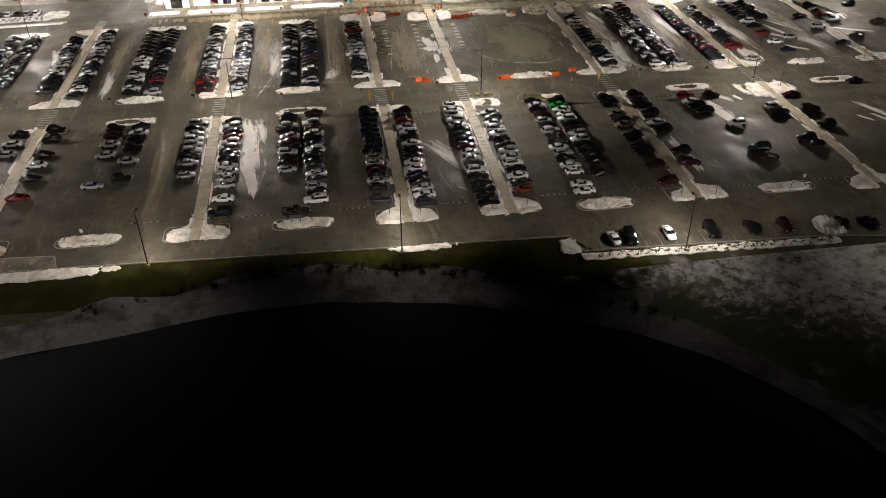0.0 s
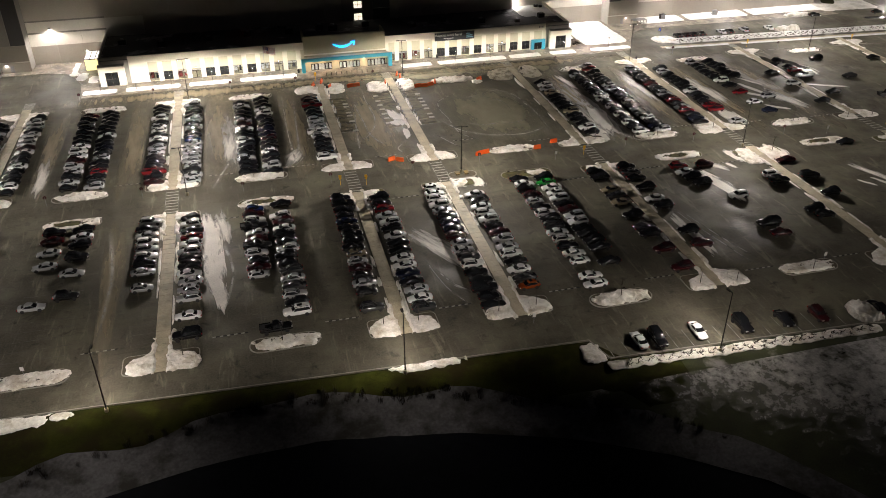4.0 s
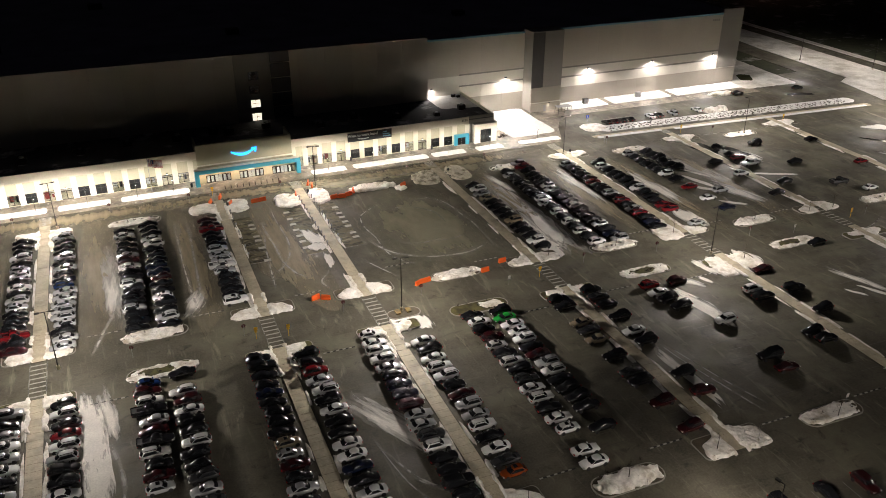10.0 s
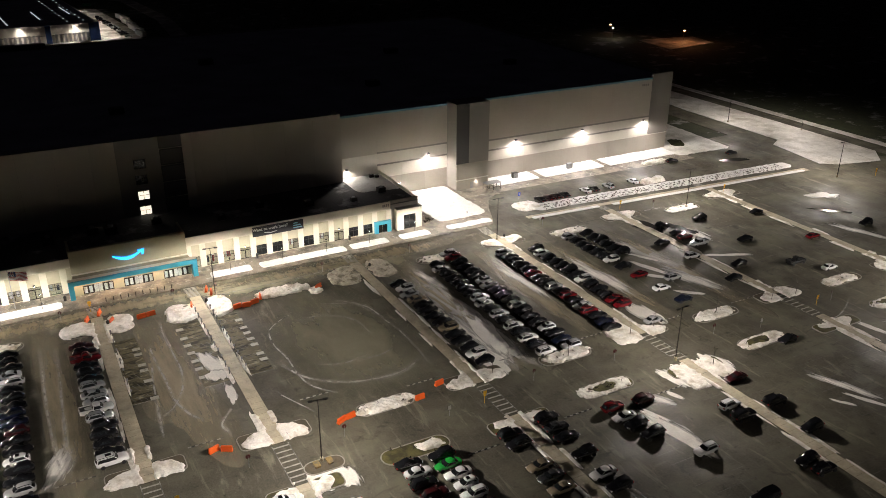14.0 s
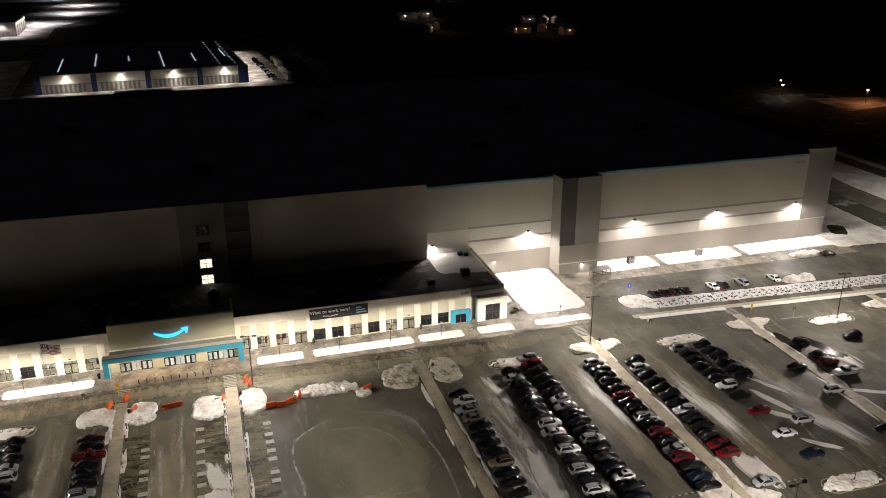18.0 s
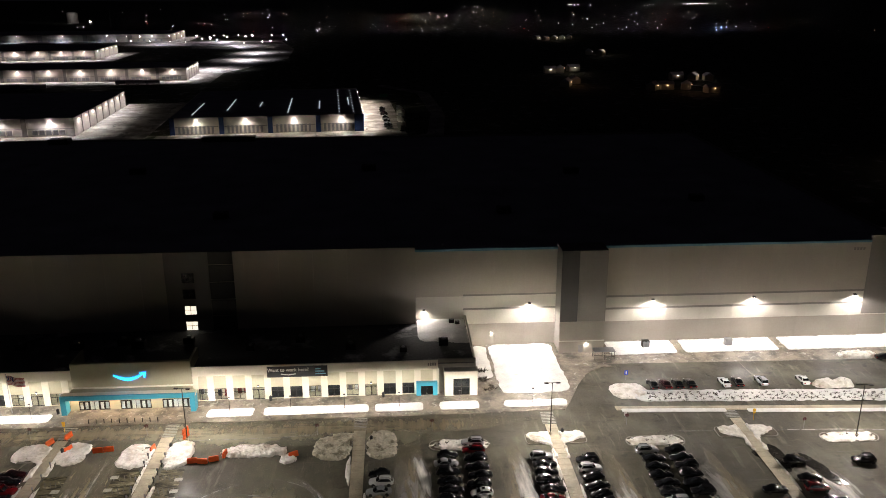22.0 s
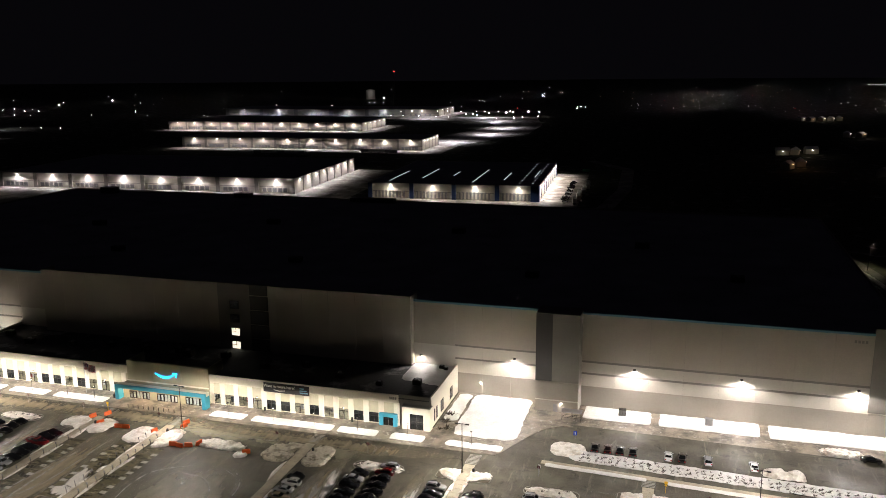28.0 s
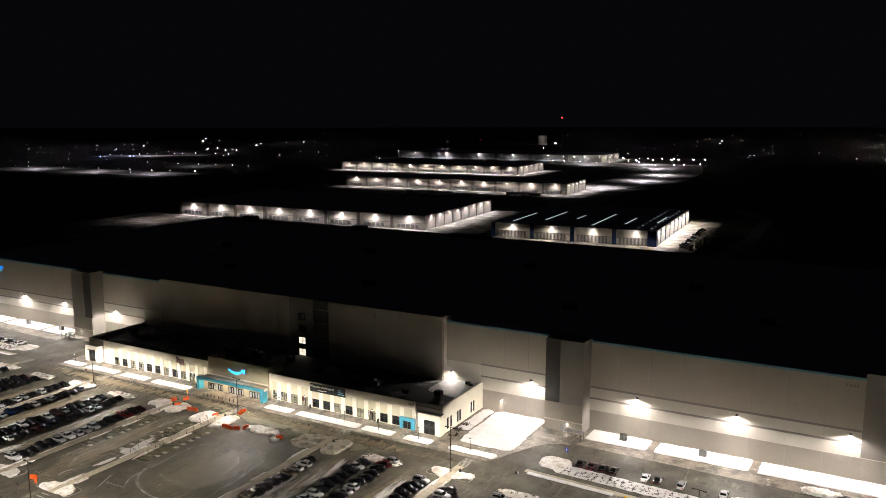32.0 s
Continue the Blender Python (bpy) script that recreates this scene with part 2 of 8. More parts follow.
WINGROOF = mat("grey_roof_membrane", (0.1, 0.1, 0.1), 0.85, vary=0.3, scale=1, fine=20, bump=0.1, dirt=(0.5, 0.5, 0.5), dirt_scale=0.12, dirt_lo=0.56, dirt_hi=0.7)
METAL = mat("galvanised_metal", (0.32, 0.32, 0.33), 0.45, 0.8, vary=0.1, bump=0.02)
DARKMETAL = mat("dark_bronze_metal", (0.035, 0.03, 0.027), 0.45, 0.6, vary=0.1, bump=0.02)
BLACK = mat("black_plastic", (0.012, 0.012, 0.012), 0.5, vary=0.1, bump=0.02)
RUBBER = mat("tyre_rubber", (0.015, 0.015, 0.015), 0.85, vary=0.1, bump=0.05)
GLASS = mat("dark_tinted_glass", (0.012, 0.014, 0.016), 0.17, vary=0.05, bump=0.0)
ORANGE = mat("orange_barrier_plastic", (0.85, 0.14, 0.02), 0.5, vary=0.1, scale=5, bump=0.03)
YELLOW = mat("yellow_sign_plate", (0.85, 0.5, 0.02), 0.45, vary=0.06, bump=0.02)
REDSIGN = mat("dark_sign_back", (0.07, 0.012, 0.012), 0.45, vary=0.06, bump=0.02)
WHITE = mat("white_paint", (0.72, 0.71, 0.68), 0.55, vary=0.12, scale=6, bump=0.03)
FADED = mat("worn_off_line_paint", (0.13, 0.122, 0.1), 0.6, vary=0.3, scale=3, bump=0.02, dirt=(0.07, 0.064, 0.053), dirt_scale=0.25, dirt_lo=0.4, dirt_hi=0.55)
LINE = mat("worn_line_paint", (0.33, 0.325, 0.3), 0.6, vary=0.2, scale=10, bump=0.02, dirt=(0.08, 0.078, 0.07), dirt_scale=0.5, dirt_lo=0.42, dirt_hi=0.56)
YLINE = mat("worn_yellow_paint", (0.25, 0.17, 0.05), 0.6, vary=0.2, scale=10, bump=0.02, dirt=(0.08, 0.078, 0.07), dirt_scale=1.2, dirt_lo=0.48, dirt_hi=0.62)
WET = mat("icy_meltwater", (0.035, 0.032, 0.028), 0.13, vary=0.3, scale=4, fine=20, bump=0.05)
BRUSH = mat("bare_shrub_twigs", (0.045, 0.035, 0.025), 0.9, vary=0.3, bump=0.2)
ICE = mat("black_pond_ice", (0.006, 0.007, 0.009), 0.9, vary=0.3, scale=0.6, fine=6, bump=0.1)
ICE.node_tree.nodes["Principled BSDF"].inputs["Specular IOR Level"].default_value = 0.1
INTERIOR = mat("interior_wall", (0.6, 0.58, 0.54), 0.8, vary=0.15, scale=8, bump=0.0, dirt=(0.2, 0.17, 0.15), dirt_scale=0.6)
BLUEPANEL = mat("navy_panel", (0.02, 0.05, 0.16), 0.5, vary=0.08, bump=0.02)
BANNER = mat("black_banner_vinyl", (0.012, 0.013, 0.016), 0.5, vary=0.08, bump=0.02)


def glow(name, colour, strength):
    m = bpy.data.materials.new(name)
    m.use_nodes = True
    nt = m.node_tree
    p = nt.nodes["Principled BSDF"]
    p.inputs["Base Color"].default_value = (*colour, 1)
    p.inputs["Emission Color"].default_value, p.inputs["Emission Strength"].default_value = (*colour, 1), strength
    return m


LED = glow("warm_led_lens", (1.0, 0.93, 0.8), 25)
LEDSOFT = glow("ceiling_light_panel", (1.0, 0.95, 0.88), 22)
BLUESIGN = glow("blue_lit_sign", (0.04, 0.6, 1.0), 1.25)
WHITESIGN = glow("blue_sign_rim", (0.0, 0.2, 0.9), 1.2)
LOBBYLED = glow("cool_lobby_light_panel", (0.75, 0.87, 1.0), 5)
WINDOWLIT = glow("lit_stair_window", (1.0, 0.9, 0.72), 0.7)
FARWHITE = glow("distant_white_lamp", (1.0, 0.93, 0.85), 8)
FARRED = glow("distant_red_lamp", (1.0, 0.04, 0.03), 8)
FARAMBER = glow("distant_amber_lamp", (1.0, 0.62, 0.34), 3.5)
FARBLUE = glow("distant_blue_lamp", (0.35, 0.45, 1.0), 8)
PANE = bpy.data.materials.new("clear_window_glass")
PANE.use_nodes = True
pn = PANE.node_tree.nodes["Principled BSDF"]
pn.inputs["Base Color"].default_value, pn.inputs["Roughness"].default_value = (0.75, 0.8, 0.8, 1), 0.03
pn.inputs["Transmission Weight"].default_value, pn.inputs["IOR"].default_value = 1.0, 1.05



# ---- mesh helpers ----
def boxes(*items):
    """One bmesh of boxes, each (x0, x1, y0, y1, z0, z1)."""
    bm = bmesh.new()
    for x0, x1, y0, y1, z0, z1 in items:
        v = [bm.verts.new((x, y, z)) for z in (z0, z1) for x, y in ((x0, y0), (x1, y0), (x1, y1), (x0, y1))]
        for f in ((3, 2, 1, 0), (4, 5, 6, 7), (0, 1, 5, 4), (1, 2, 6, 5), (2, 3, 7, 6), (3, 0, 4, 7)):
            bm.faces.new([v[i] for i in f])
    return bm


def cyl(bm, x, y, z0, z1, r0, r1=None, n=10, axis="z"):
    r1 = r0 if r1 is None else r1
    rings = []
    for z, r in ((z0, r0), (z1, r1)):
        ring = []
        for k in range(n):
            a = 2 * math.pi * k / n
            c, s = r * math.cos(a), r * math.sin(a)
            ring.append(bm.verts.new((x + c, y + s, z) if axis == "z" else (x + c, z, y + s) if axis == "y" else (z, x + c, y + s)))
        rings.append(ring)
    for k in range(n):
        bm.faces.new((rings[0][k], rings[0][(k + 1) % n], rings[1][(k + 1) % n], rings[1][k]))
    bm.faces.new(rings[0][::-1]), bm.faces.new(rings[1])
    return bm


def mesh_of(name, bm, material, smooth=False):
    bmesh.ops.recalc_face_normals(bm, faces=bm.faces[:])
    me = bpy.data.meshes.new(name)
    bm.to_mesh(me)
    bm.free()
    me.materials.append(material)
    if smooth:
        me.polygons.foreach_set("use_smooth", [True] * len(me.polygons))
    return me


def part(name, bm, material, parent=None, label="", smooth=False):
    me = bm if isinstance(bm, bpy.types.Mesh) else mesh_of(name, bm, material, smooth)
    ob = new(name, me)
    if parent:
        ob.parent = parent
    if label:
        ob["label"] = label
    return ob


def thing(name, label, category, group="", kind="", at=None):
    ob = new(name)
    if at is not None:
        ob.matrix_basis = at
    return tagged(ob, label, category, group, kind)


def slab(pts, z0, z1):
    """A prism over a polygon."""
    bm = bmesh.new()
    lo, hi = [[bm.verts.new((x, y, z)) for x, y in pts] for z in (z0, z1)]
    bm.faces.new(hi), bm.faces.new(lo[::-1])
    for k in range(len(pts)):
        j = (k + 1) % len(pts)
        bm.faces.new((lo[k], lo[j], hi[j], hi[k]))
    return bm


def rounded(cx, cy, hx, hy, r, n=5):
    pts = []
    for sx, sy, a0 in ((1, 1, 0), (-1, 1, 90), (-1, -1, 180), (1, -1, 270)):
        for k in range(n + 1):
            a = radians(a0 + 90 * k / n)
            pts.append((cx + sx * (hx - r) + r * math.cos(a), cy + sy * (hy - r) + r * math.sin(a)))
    return pts


def mound(cx, cy, rx, ry, h, seed, rings=18, n=96, rough=0.16):
    """A low heap of ploughed snow: steep broken edges, a flat lumpy top and an uneven outline."""
    bm, off = bmesh.new(), Vector((seed * 7.3, seed * 3.1, seed))
    top = bm.verts.new((cx, cy, h * (0.6 + 0.3 * noise.noise(off))))
    prev = None
    for i in range(1, rings + 1):
        f = (i / rings) ** 0.8
        ring = []
        for k in range(n):
            a = 2 * math.pi * k / n
            c, s = math.cos(a), math.sin(a)
            sq = (abs(c) ** 3.2 + abs(s) ** 3.2) ** (-1 / 3.2)
            w = 0.98 + 1.2 * rough * noise.noise(Vector((c * 1.3, s * 1.3, 0)) + off) + 0.1 * noise.noise(Vector((c * 5, s * 5, 3)) + off) + 0.05 * noise.noise(Vector((c * 14, s * 14, 5)) + off)
            x, y = cx + rx * f * w * c * sq, cy + ry * f * w * s * sq
            big = noise.noise(Vector((x * 0.4, y * 0.4, seed)))
            ridge = 0.5 - 1.8 * abs(noise.noise(Vector((x * 0.75, y * 0.75, seed + 4))))
            chop = noise.noise(Vector((x * 2.3, y * 2.3, seed + 2)))
            z = h * (max(0.0, 1 - f**7) ** 0.6) * max(0.18, 0.66 + 0.6 * big + 0.34 * ridge + 0.13 * chop) if i < rings else -0.03
            ring.append(bm.verts.new((x, y, max(z, -0.03))))
        for k in range(n):
            j = (k + 1) % n
            bm.faces.new((top, ring[k], ring[j])) if prev is None else bm.faces.new((prev[k], ring[k], ring[j], prev[j]))
        prev = ring
    return bm


def drift(inside, x0, x1, y0, y1, h, seed, step=0.22, rim=0.45):
    """Snow lying where inside(x, y) is above zero (metres from its edge): a short steep rim and a lumpy, trodden top."""
    bm, off = bmesh.new(), Vector((seed * 5.7, seed * 2.3, seed * 1.1))
    nx, ny = max(2, int((x1 - x0) / step)), max(2, int((y1 - y0) / step))
    grid = []
    for a in range(nx + 1):
        col = []
        for b in range(ny + 1):
            x, y = x0 + (x1 - x0) * a / nx, y0 + (y1 - y0) * b / ny
            p = Vector((x, y, 0)) + off
            m = inside(x, y) + 0.42 * noise.noise(p * 0.55) + 0.3 * noise.noise(p * 1.3) + 0.12 * noise.noise(p * 3.1)
            f = min(max(m / rim, 0.0), 1.0)
            z = h * f * (2 - f) * max(0.2, 0.75 + 0.55 * noise.noise(p * 0.45 + Vector((9, 0, 0))) + 0.3 * (0.5 - 2 * abs(noise.noise(p * 0.8 + Vector((0, 7, 0))))) + 0.1 * noise.noise(p * 2.6))
            col.append((x, y, z, m))
        grid.append(col)
    made = {}
    for a in range(nx):
        for b in range(ny):
            ids = ((a, b), (a + 1, b), (a + 1, b + 1), (a, b + 1))
            if all(grid[u][v][3] <= 0 for u, v in ids):
                continue
            for k in ids:
                if k not in made:
                    x, y, z, m = grid[k[0]][k[1]]
                    if m <= 0:
                        # slide onto the outline, towards the neighbours that lie under snow
                        hits = []
                        for du in (-1, 0, 1):
                            for dv in (-1, 0, 1):
                                u, v = k[0] + du, k[1] + dv
                                if 0 <= u <= nx and 0 <= v <= ny and grid[u][v][3] > 0:
                                    q = grid[u][v]
                                    f = m / (m - q[3])
                                    hits.append((x + (q[0] - x) * f, y + (q[1] - y) * f))
                        if hits:
                            x, y = sum(p[0] for p in hits) / len(hits), sum(p[1] for p in hits) / len(hits)
                        z = -0.03
                    made[k] = bm.verts.new((x, y, z))
            bm.faces.new([made[k] for k in ids])
    return bm


def soft_min(a, b, k):
    """The smaller of two, rounded off where they come near one another."""
    return min(a, b) - max(k - abs(a - b), 0.0) ** 2 / (4 * k)


def heap(x, y, rx, ry, h, seed, label="grey-white heap of ploughed snow on the island", name="snow_mound", z=0.0, category="snow heap", group="snow heaps of the car park"):
    def inside(px, py):
        return (0.97 - (abs(px / rx) ** 3 + abs(py / ry) ** 3) ** (1 / 3)) * min(rx, ry)
    big = max(rx, ry)
    ob = part(name, drift(inside, -rx - 0.6, rx + 0.6, -ry - 0.6, ry + 0.6, h, seed, 0.22 if big < 8 else 0.35), SNOW)
    ob.location = (x, y, z)
    return tagged(ob, label, category, group)


def bed(x0, x1, y0, y1, h, seed, wav=0.15, r=0.8, corner=None):
    """A low flat-topped bed of snow with a slightly wavy edge."""
    cx, cy, hx, hy = (x0 + x1) / 2, (y0 + y1) / 2, (x1 - x0) / 2, (y1 - y0) / 2
    base = rounded(cx, cy, hx, hy, min(r, hx * 0.9, hy * 0.9), 4)
    pts = []
    for (ax, ay), (bx, by) in zip(base, base[1:] + base[:1]):
        n = max(1, int(math.hypot(bx - ax, by - ay) / 0.9))
        for i in range(n):
            x, y = ax + (bx - ax) * i / n, ay + (by - ay) * i / n
            w = wav * noise.noise(Vector((x * 0.7, y * 0.7, seed)))
            d = Vector((x - cx, (y - cy) * hx / hy)).normalized()
            pts.append((x + d.x * w, y + d.y * w))
    bm = bmesh.new()
    rings = []
    for inset, z in ((0.0, -0.02), (0.04, h * 0.6), (0.25, h)):
        rings.append([bm.verts.new((cx + (x - cx) * (1 - inset / hx), cy + (y - cy) * (1 - inset / hy), z * (1 + 0.25 * noise.noise(Vector((x * 0.8, y * 0.8, seed)))))) for x, y in pts])
    m = len(pts)
    for a, b in zip(rings, rings[1:]):
        for k in range(m):
            bm.faces.new((a[k], a[(k + 1) % m], b[(k + 1) % m], b[k]))
    bm.faces.new(rings[-1])
    return bm



# ---- ground, pond, asphalt ----
KERB_LINE = [(-400, -143), (-230, -145), (-99, -148), (-46, -150.4), (-9, -151.8), (-8, -157.2), (38, -159.2), (60, -163), (230, -172), (400, -180)]
SHORE = [(-400, -300), (-180, -200), (-140, -178), (-109, -167), (-92, -164.4), (-73, -160.6), (-55, -160.2), (-35.5, -163.4), (-20, -168.7), (-6.7, -175.5), (5, -184), (14, -194.5), (21, -207), (28, -232), (40, -400), (400, -460)]


def along(line, x):
    return float(np.interp(x, [p[0] for p in line], [p[1] for p in line]))


def terrain(x, y):
    k, s = along(KERB_LINE, x) - 1.2, along(SHORE, x)
    if y > k:
        return -0.14
    f = min((k - y) / max(k - s, 1.0), 1.6)
    f = f * f * (3 - 2 * f) if f < 1 else 1 + (f - 1) * 0.8
    return -0.14 - 3.0 * f + 0.1 * noise.noise(Vector((x * 0.15, y * 0.15, 2))) * min(1.0, max(0.0, k - y) / 12)


gx = sorted(set([-5200, -3000, -1500, -800, -450, 250, 320, 420, 600, 900, 1600, 3000, 5200] + list(range(-320, 240, 5))))
gy = sorted(set([-5200, -2500, -1200, -700, -450, -340] + list(range(-300, -142, 4)) + [-142, -100, 0, 200, 400, 700, 1200, 2200, 3500, 5200]))
bm = bmesh.new()
gv = [[bm.verts.new((x, y, terrain(x, y))) for x in gx] for y in gy]
for j in range(len(gy) - 1):
    for i in range(len(gx) - 1):
        bm.faces.new((gv[j][i], gv[j][i + 1], gv[j + 1][i + 1], gv[j + 1][i]))
GROUND = mat("winter_ground", (0.035, 0.04, 0.014), 0.95, vary=0.45, scale=3, fine=50, bump=0.4, dirt=(0.3, 0.29, 0.27), dirt_scale=0.09, dirt_lo=0.56, dirt_hi=0.66)
ground = tagged(part("ground", bm, GROUND, smooth=True), "dark winter grass with thin patches of old snow", "ground", kind="structure")
pond = tagged(part("water", slab([(-5000, -5000), (300, -5000), (300, -150), (-5000, -150)], -4.2, -3.16), ICE), "black ice of the retention pond", "pond", kind="structure")
# snow lying on the pond's shore, its colour darkened to stand for weak light
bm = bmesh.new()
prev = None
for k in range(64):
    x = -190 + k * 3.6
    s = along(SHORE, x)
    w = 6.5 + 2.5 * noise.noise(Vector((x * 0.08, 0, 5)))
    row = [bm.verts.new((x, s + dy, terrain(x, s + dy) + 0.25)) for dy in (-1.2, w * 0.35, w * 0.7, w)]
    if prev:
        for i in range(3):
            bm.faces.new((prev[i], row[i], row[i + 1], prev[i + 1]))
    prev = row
SHORESNOW = mat("darkened_shore_snow", (0.11, 0.108, 0.112), 0.85, vary=0.4, scale=3, fine=20, bump=0.3, dirt=(0.03, 0.028, 0.022), dirt_scale=0.14, dirt_lo=0.47, dirt_hi=0.62)
tagged(part("shore_snow", bm, SHORESNOW, smooth=True), "band of snow along the pond's edge, colour darkened for weak light", "snow", kind="stuff")

LOT = [(-230, -145), (-99, -148), (-46, -150.4), (-9.5, -151.8), (-8, -157.2), (38, -159.2), (60, -163), (230, -172), (230, -30), (205, -8), (203, 30), (206, 120), (192, 160), (178, 240), (170, 240), (182, 160), (194, 120), (190, 25.5), (-230, 25.5)]
tagged(part("pavement", slab(LOT, -0.6, 0.0), ASPHALT), "wet dark asphalt of the car park with salt streaks", "asphalt", kind="structure")
# kerb along the south edge
bm = bmesh.new()
edge = LOT[:8]
for (xa, ya), (xb, yb) in zip(edge, edge[1:]):
    n = max(1, int(math.hypot(xb - xa, yb - ya) / 3))
    for i in range(n):
        a, b = i / n, (i + 0.985) / n
        p, q = Vector((xa + (xb - xa) * a, ya + (yb - ya) * a)), Vector((xa + (xb - xa) * b, ya + (yb - ya) * b))
        d = (q - p).normalized().orthogonal() * 0.22
        lo = [bm.verts.new((*v, -0.3)) for v in (p, q, q - d, p - d)]
        hi = [bm.verts.new((*v, 0.14)) for v in (p, q, q - d, p - d)]
        bm.faces.new(hi), bm.faces.new(lo[::-1])
        for k in range(4):
            bm.faces.new((lo[k], lo[(k + 1) % 4], hi[(k + 1) % 4], hi[k]))
tagged(part("kerb", bm, KERB), "pale concrete kerb along the drive", "kerb", kind="structure")
# lit strip of short grass beyond the kerb
bm = bmesh.new()
prev = None
for k in range(80):
    x = -230 + k * 2.95
    if -9.8 < x < 0:
        pass
    y0 = along(KERB_LINE, x) - 0.35
    row = [bm.verts.new((x, y0 - dy, (terrain(x, y0 - dy) + (0.16 if u < 1 else -0.1)) if dy > 0 else 0.0)) for u in (0.0, 0.15, 0.4, 0.7, 0.9, 1.0) for dy in (u * min(10.5, max(3.5, y0 - along(SHORE, x) - 5.0)),)]
    if prev:
        for i in range(5):
            bm.faces.new((prev[i], prev[i + 1], row[i + 1], row[i]))
    prev = row
tagged(part("grass", bm, GRASS, smooth=True), "short olive-green grass strip below the kerb", "grass", kind="stuff")


def drape(name, x0, x1, y0, y1, m, label, category, lift=0.05, step=3.0, edge=4.0, seed=1):
    """A thin sheet that lies on the terrain, with a ragged edge."""
    bm = bmesh.new()
    nx, ny = int((x1 - x0) / step), int((y1 - y0) / step)
    vs = {}
    for j in range(ny + 1):
        for i in range(nx + 1):
            x, y = x0 + (x1 - x0) * i / nx, y0 + (y1 - y0) * j / ny
            if i in (0, nx) or j in (0, ny):
                x, y = x + edge * noise.noise(Vector((x * 0.2, y * 0.2, seed))), y + (edge * noise.noise(Vector((x * 0.2, y * 0.2, seed + 9))) if j == 0 else 0)
            vs[i, j] = bm.verts.new((x, y, terrain(x, y) + lift))
    for j in range(ny):
        for i in range(nx):
            bm.faces.new((vs[i, j], vs[i + 1, j], vs[i + 1, j + 1], vs[i, j + 1]))
    return tagged(part(name, bm, m, smooth=True), label, category, kind="stuff")


SLOPE = mat("thin_slope_snow", (0.55, 0.54, 0.52), 0.75, vary=0.25, scale=3, fine=30, bump=0.4, dirt=(0.06, 0.06, 0.035), dirt_scale=0.22, dirt_lo=0.5, dirt_hi=0.66)
sn_ = SLOPE.node_tree
tr_s, mx_s, n_s, r_s, tc_s, d_s, f_s, a_s = [sn_.nodes.new("ShaderNode" + k) for k in ("BsdfTransparent", "MixShader", "TexNoise", "MapRange", "TexCoord", "VectorMath", "MapRange", "Math")]
n_s.inputs["Scale"].default_value, n_s.inputs["Detail"].default_value, n_s.inputs["Roughness"].default_value = 0.5, 9, 0.7
d_s.operation = "DISTANCE"
d_s.inputs[1].default_value = (0.48, 1.0, 0.95)
f_s.inputs["From Min"].default_value, f_s.inputs["From Max"].default_value = 0.1, 0.75
f_s.inputs["To Min"].default_value, f_s.inputs["To Max"].default_value = 0.34, -0.3
a_s.operation = "ADD"
r_s.inputs["From Min"].default_value, r_s.inputs["From Max"].default_value = 0.42, 0.72
sn_.links.new(sn_.nodes["Geometry"].outputs["Position"], n_s.inputs["Vector"]), sn_.links.new(tc_s.outputs["Generated"], d_s.inputs[0])
sn_.links.new(d_s.outputs["Value"], f_s.inputs["Value"]), sn_.links.new(n_s.outputs["Fac"], a_s.inputs[0]), sn_.links.new(f_s.outputs[0], a_s.inputs[1])
sn_.links.new(a_s.outputs[0], r_s.inputs["Value"]), sn_.links.new(r_s.outputs[0], mx_s.inputs[0]), sn_.links.new(tr_s.outputs[0], mx_s.inputs[1])
sn_.links.new(sn_.nodes["Principled BSDF"].outputs[0], mx_s.inputs[2]), sn_.links.new(mx_s.outputs[0], sn_.nodes["Material Output"].inputs[0])
drape("slope_snow", -6, 140, -225, -163.5, SLOPE, "patchy snow on the grass slope above the pond", "snow", seed=3, lift=0.3)
# dry reeds and scrub above the shore
rg = random.Random(17)
REED = bmesh.new()
for k in range(30):
    a, r, hh = rg.uniform(0, 6.28), rg.uniform(0, 0.8), rg.uniform(0.8, 2.2)
    bx, by = r * math.cos(a), r * math.sin(a)
    tip = (bx * 1.6 + rg.uniform(-0.3, 0.3), by * 1.6 + rg.uniform(-0.3, 0.3), hh)
    v = [REED.verts.new(p) for p in ((bx - 0.06, by, -0.2), (bx + 0.06, by, -0.2), (bx, by + 0.08, -0.2), tip)]
    for f in ((0, 1, 3), (1, 2, 3), (2, 0, 3)):
        REED.faces.new([v[q] for q in f])
REEDMESH = mesh_of("reed_clump", REED, BRUSH)
for i in range(150):
    x = rg.triangular(-105, 15, -40)
    s = along(SHORE, x) + 5.8 + rg.uniform(-0.9, 1.2)
    if s < along(KERB_LINE, x) - 1.5:
        o = new("reed_clump", REEDMESH)
        o.matrix_basis = pose(x, s, terrain(x, s), 0, 0, rg.uniform(0, 360)) @ Matrix.Scale(rg.uniform(0.4, 0.85), 4)
        tagged(o, "dark clump of dry reeds above the pond shore", "reeds", "reed clumps by the pond")



# ---- the tall warehouse ----
def panels(wall, x0, x1, y, bands, width=8.45, depth=0.3):
    """Precast panels in bands (z0, z1, material) on a wall that faces south."""
    n = max(1, round((x1 - x0) / width))
    w = (x1 - x0) / n
    cache = {}
    for z0, z1, m in bands:
        for i in range(n):
            key = (z0, z1)
            if key not in cache:
                cache[key] = mesh_of("panel", boxes((0.015, w - 0.015, -depth, 0, z0 + 0.012, z1 - 0.012)), m)
            part("panel", cache[key], m, wall).location = (x0 + i * w, y, 0)


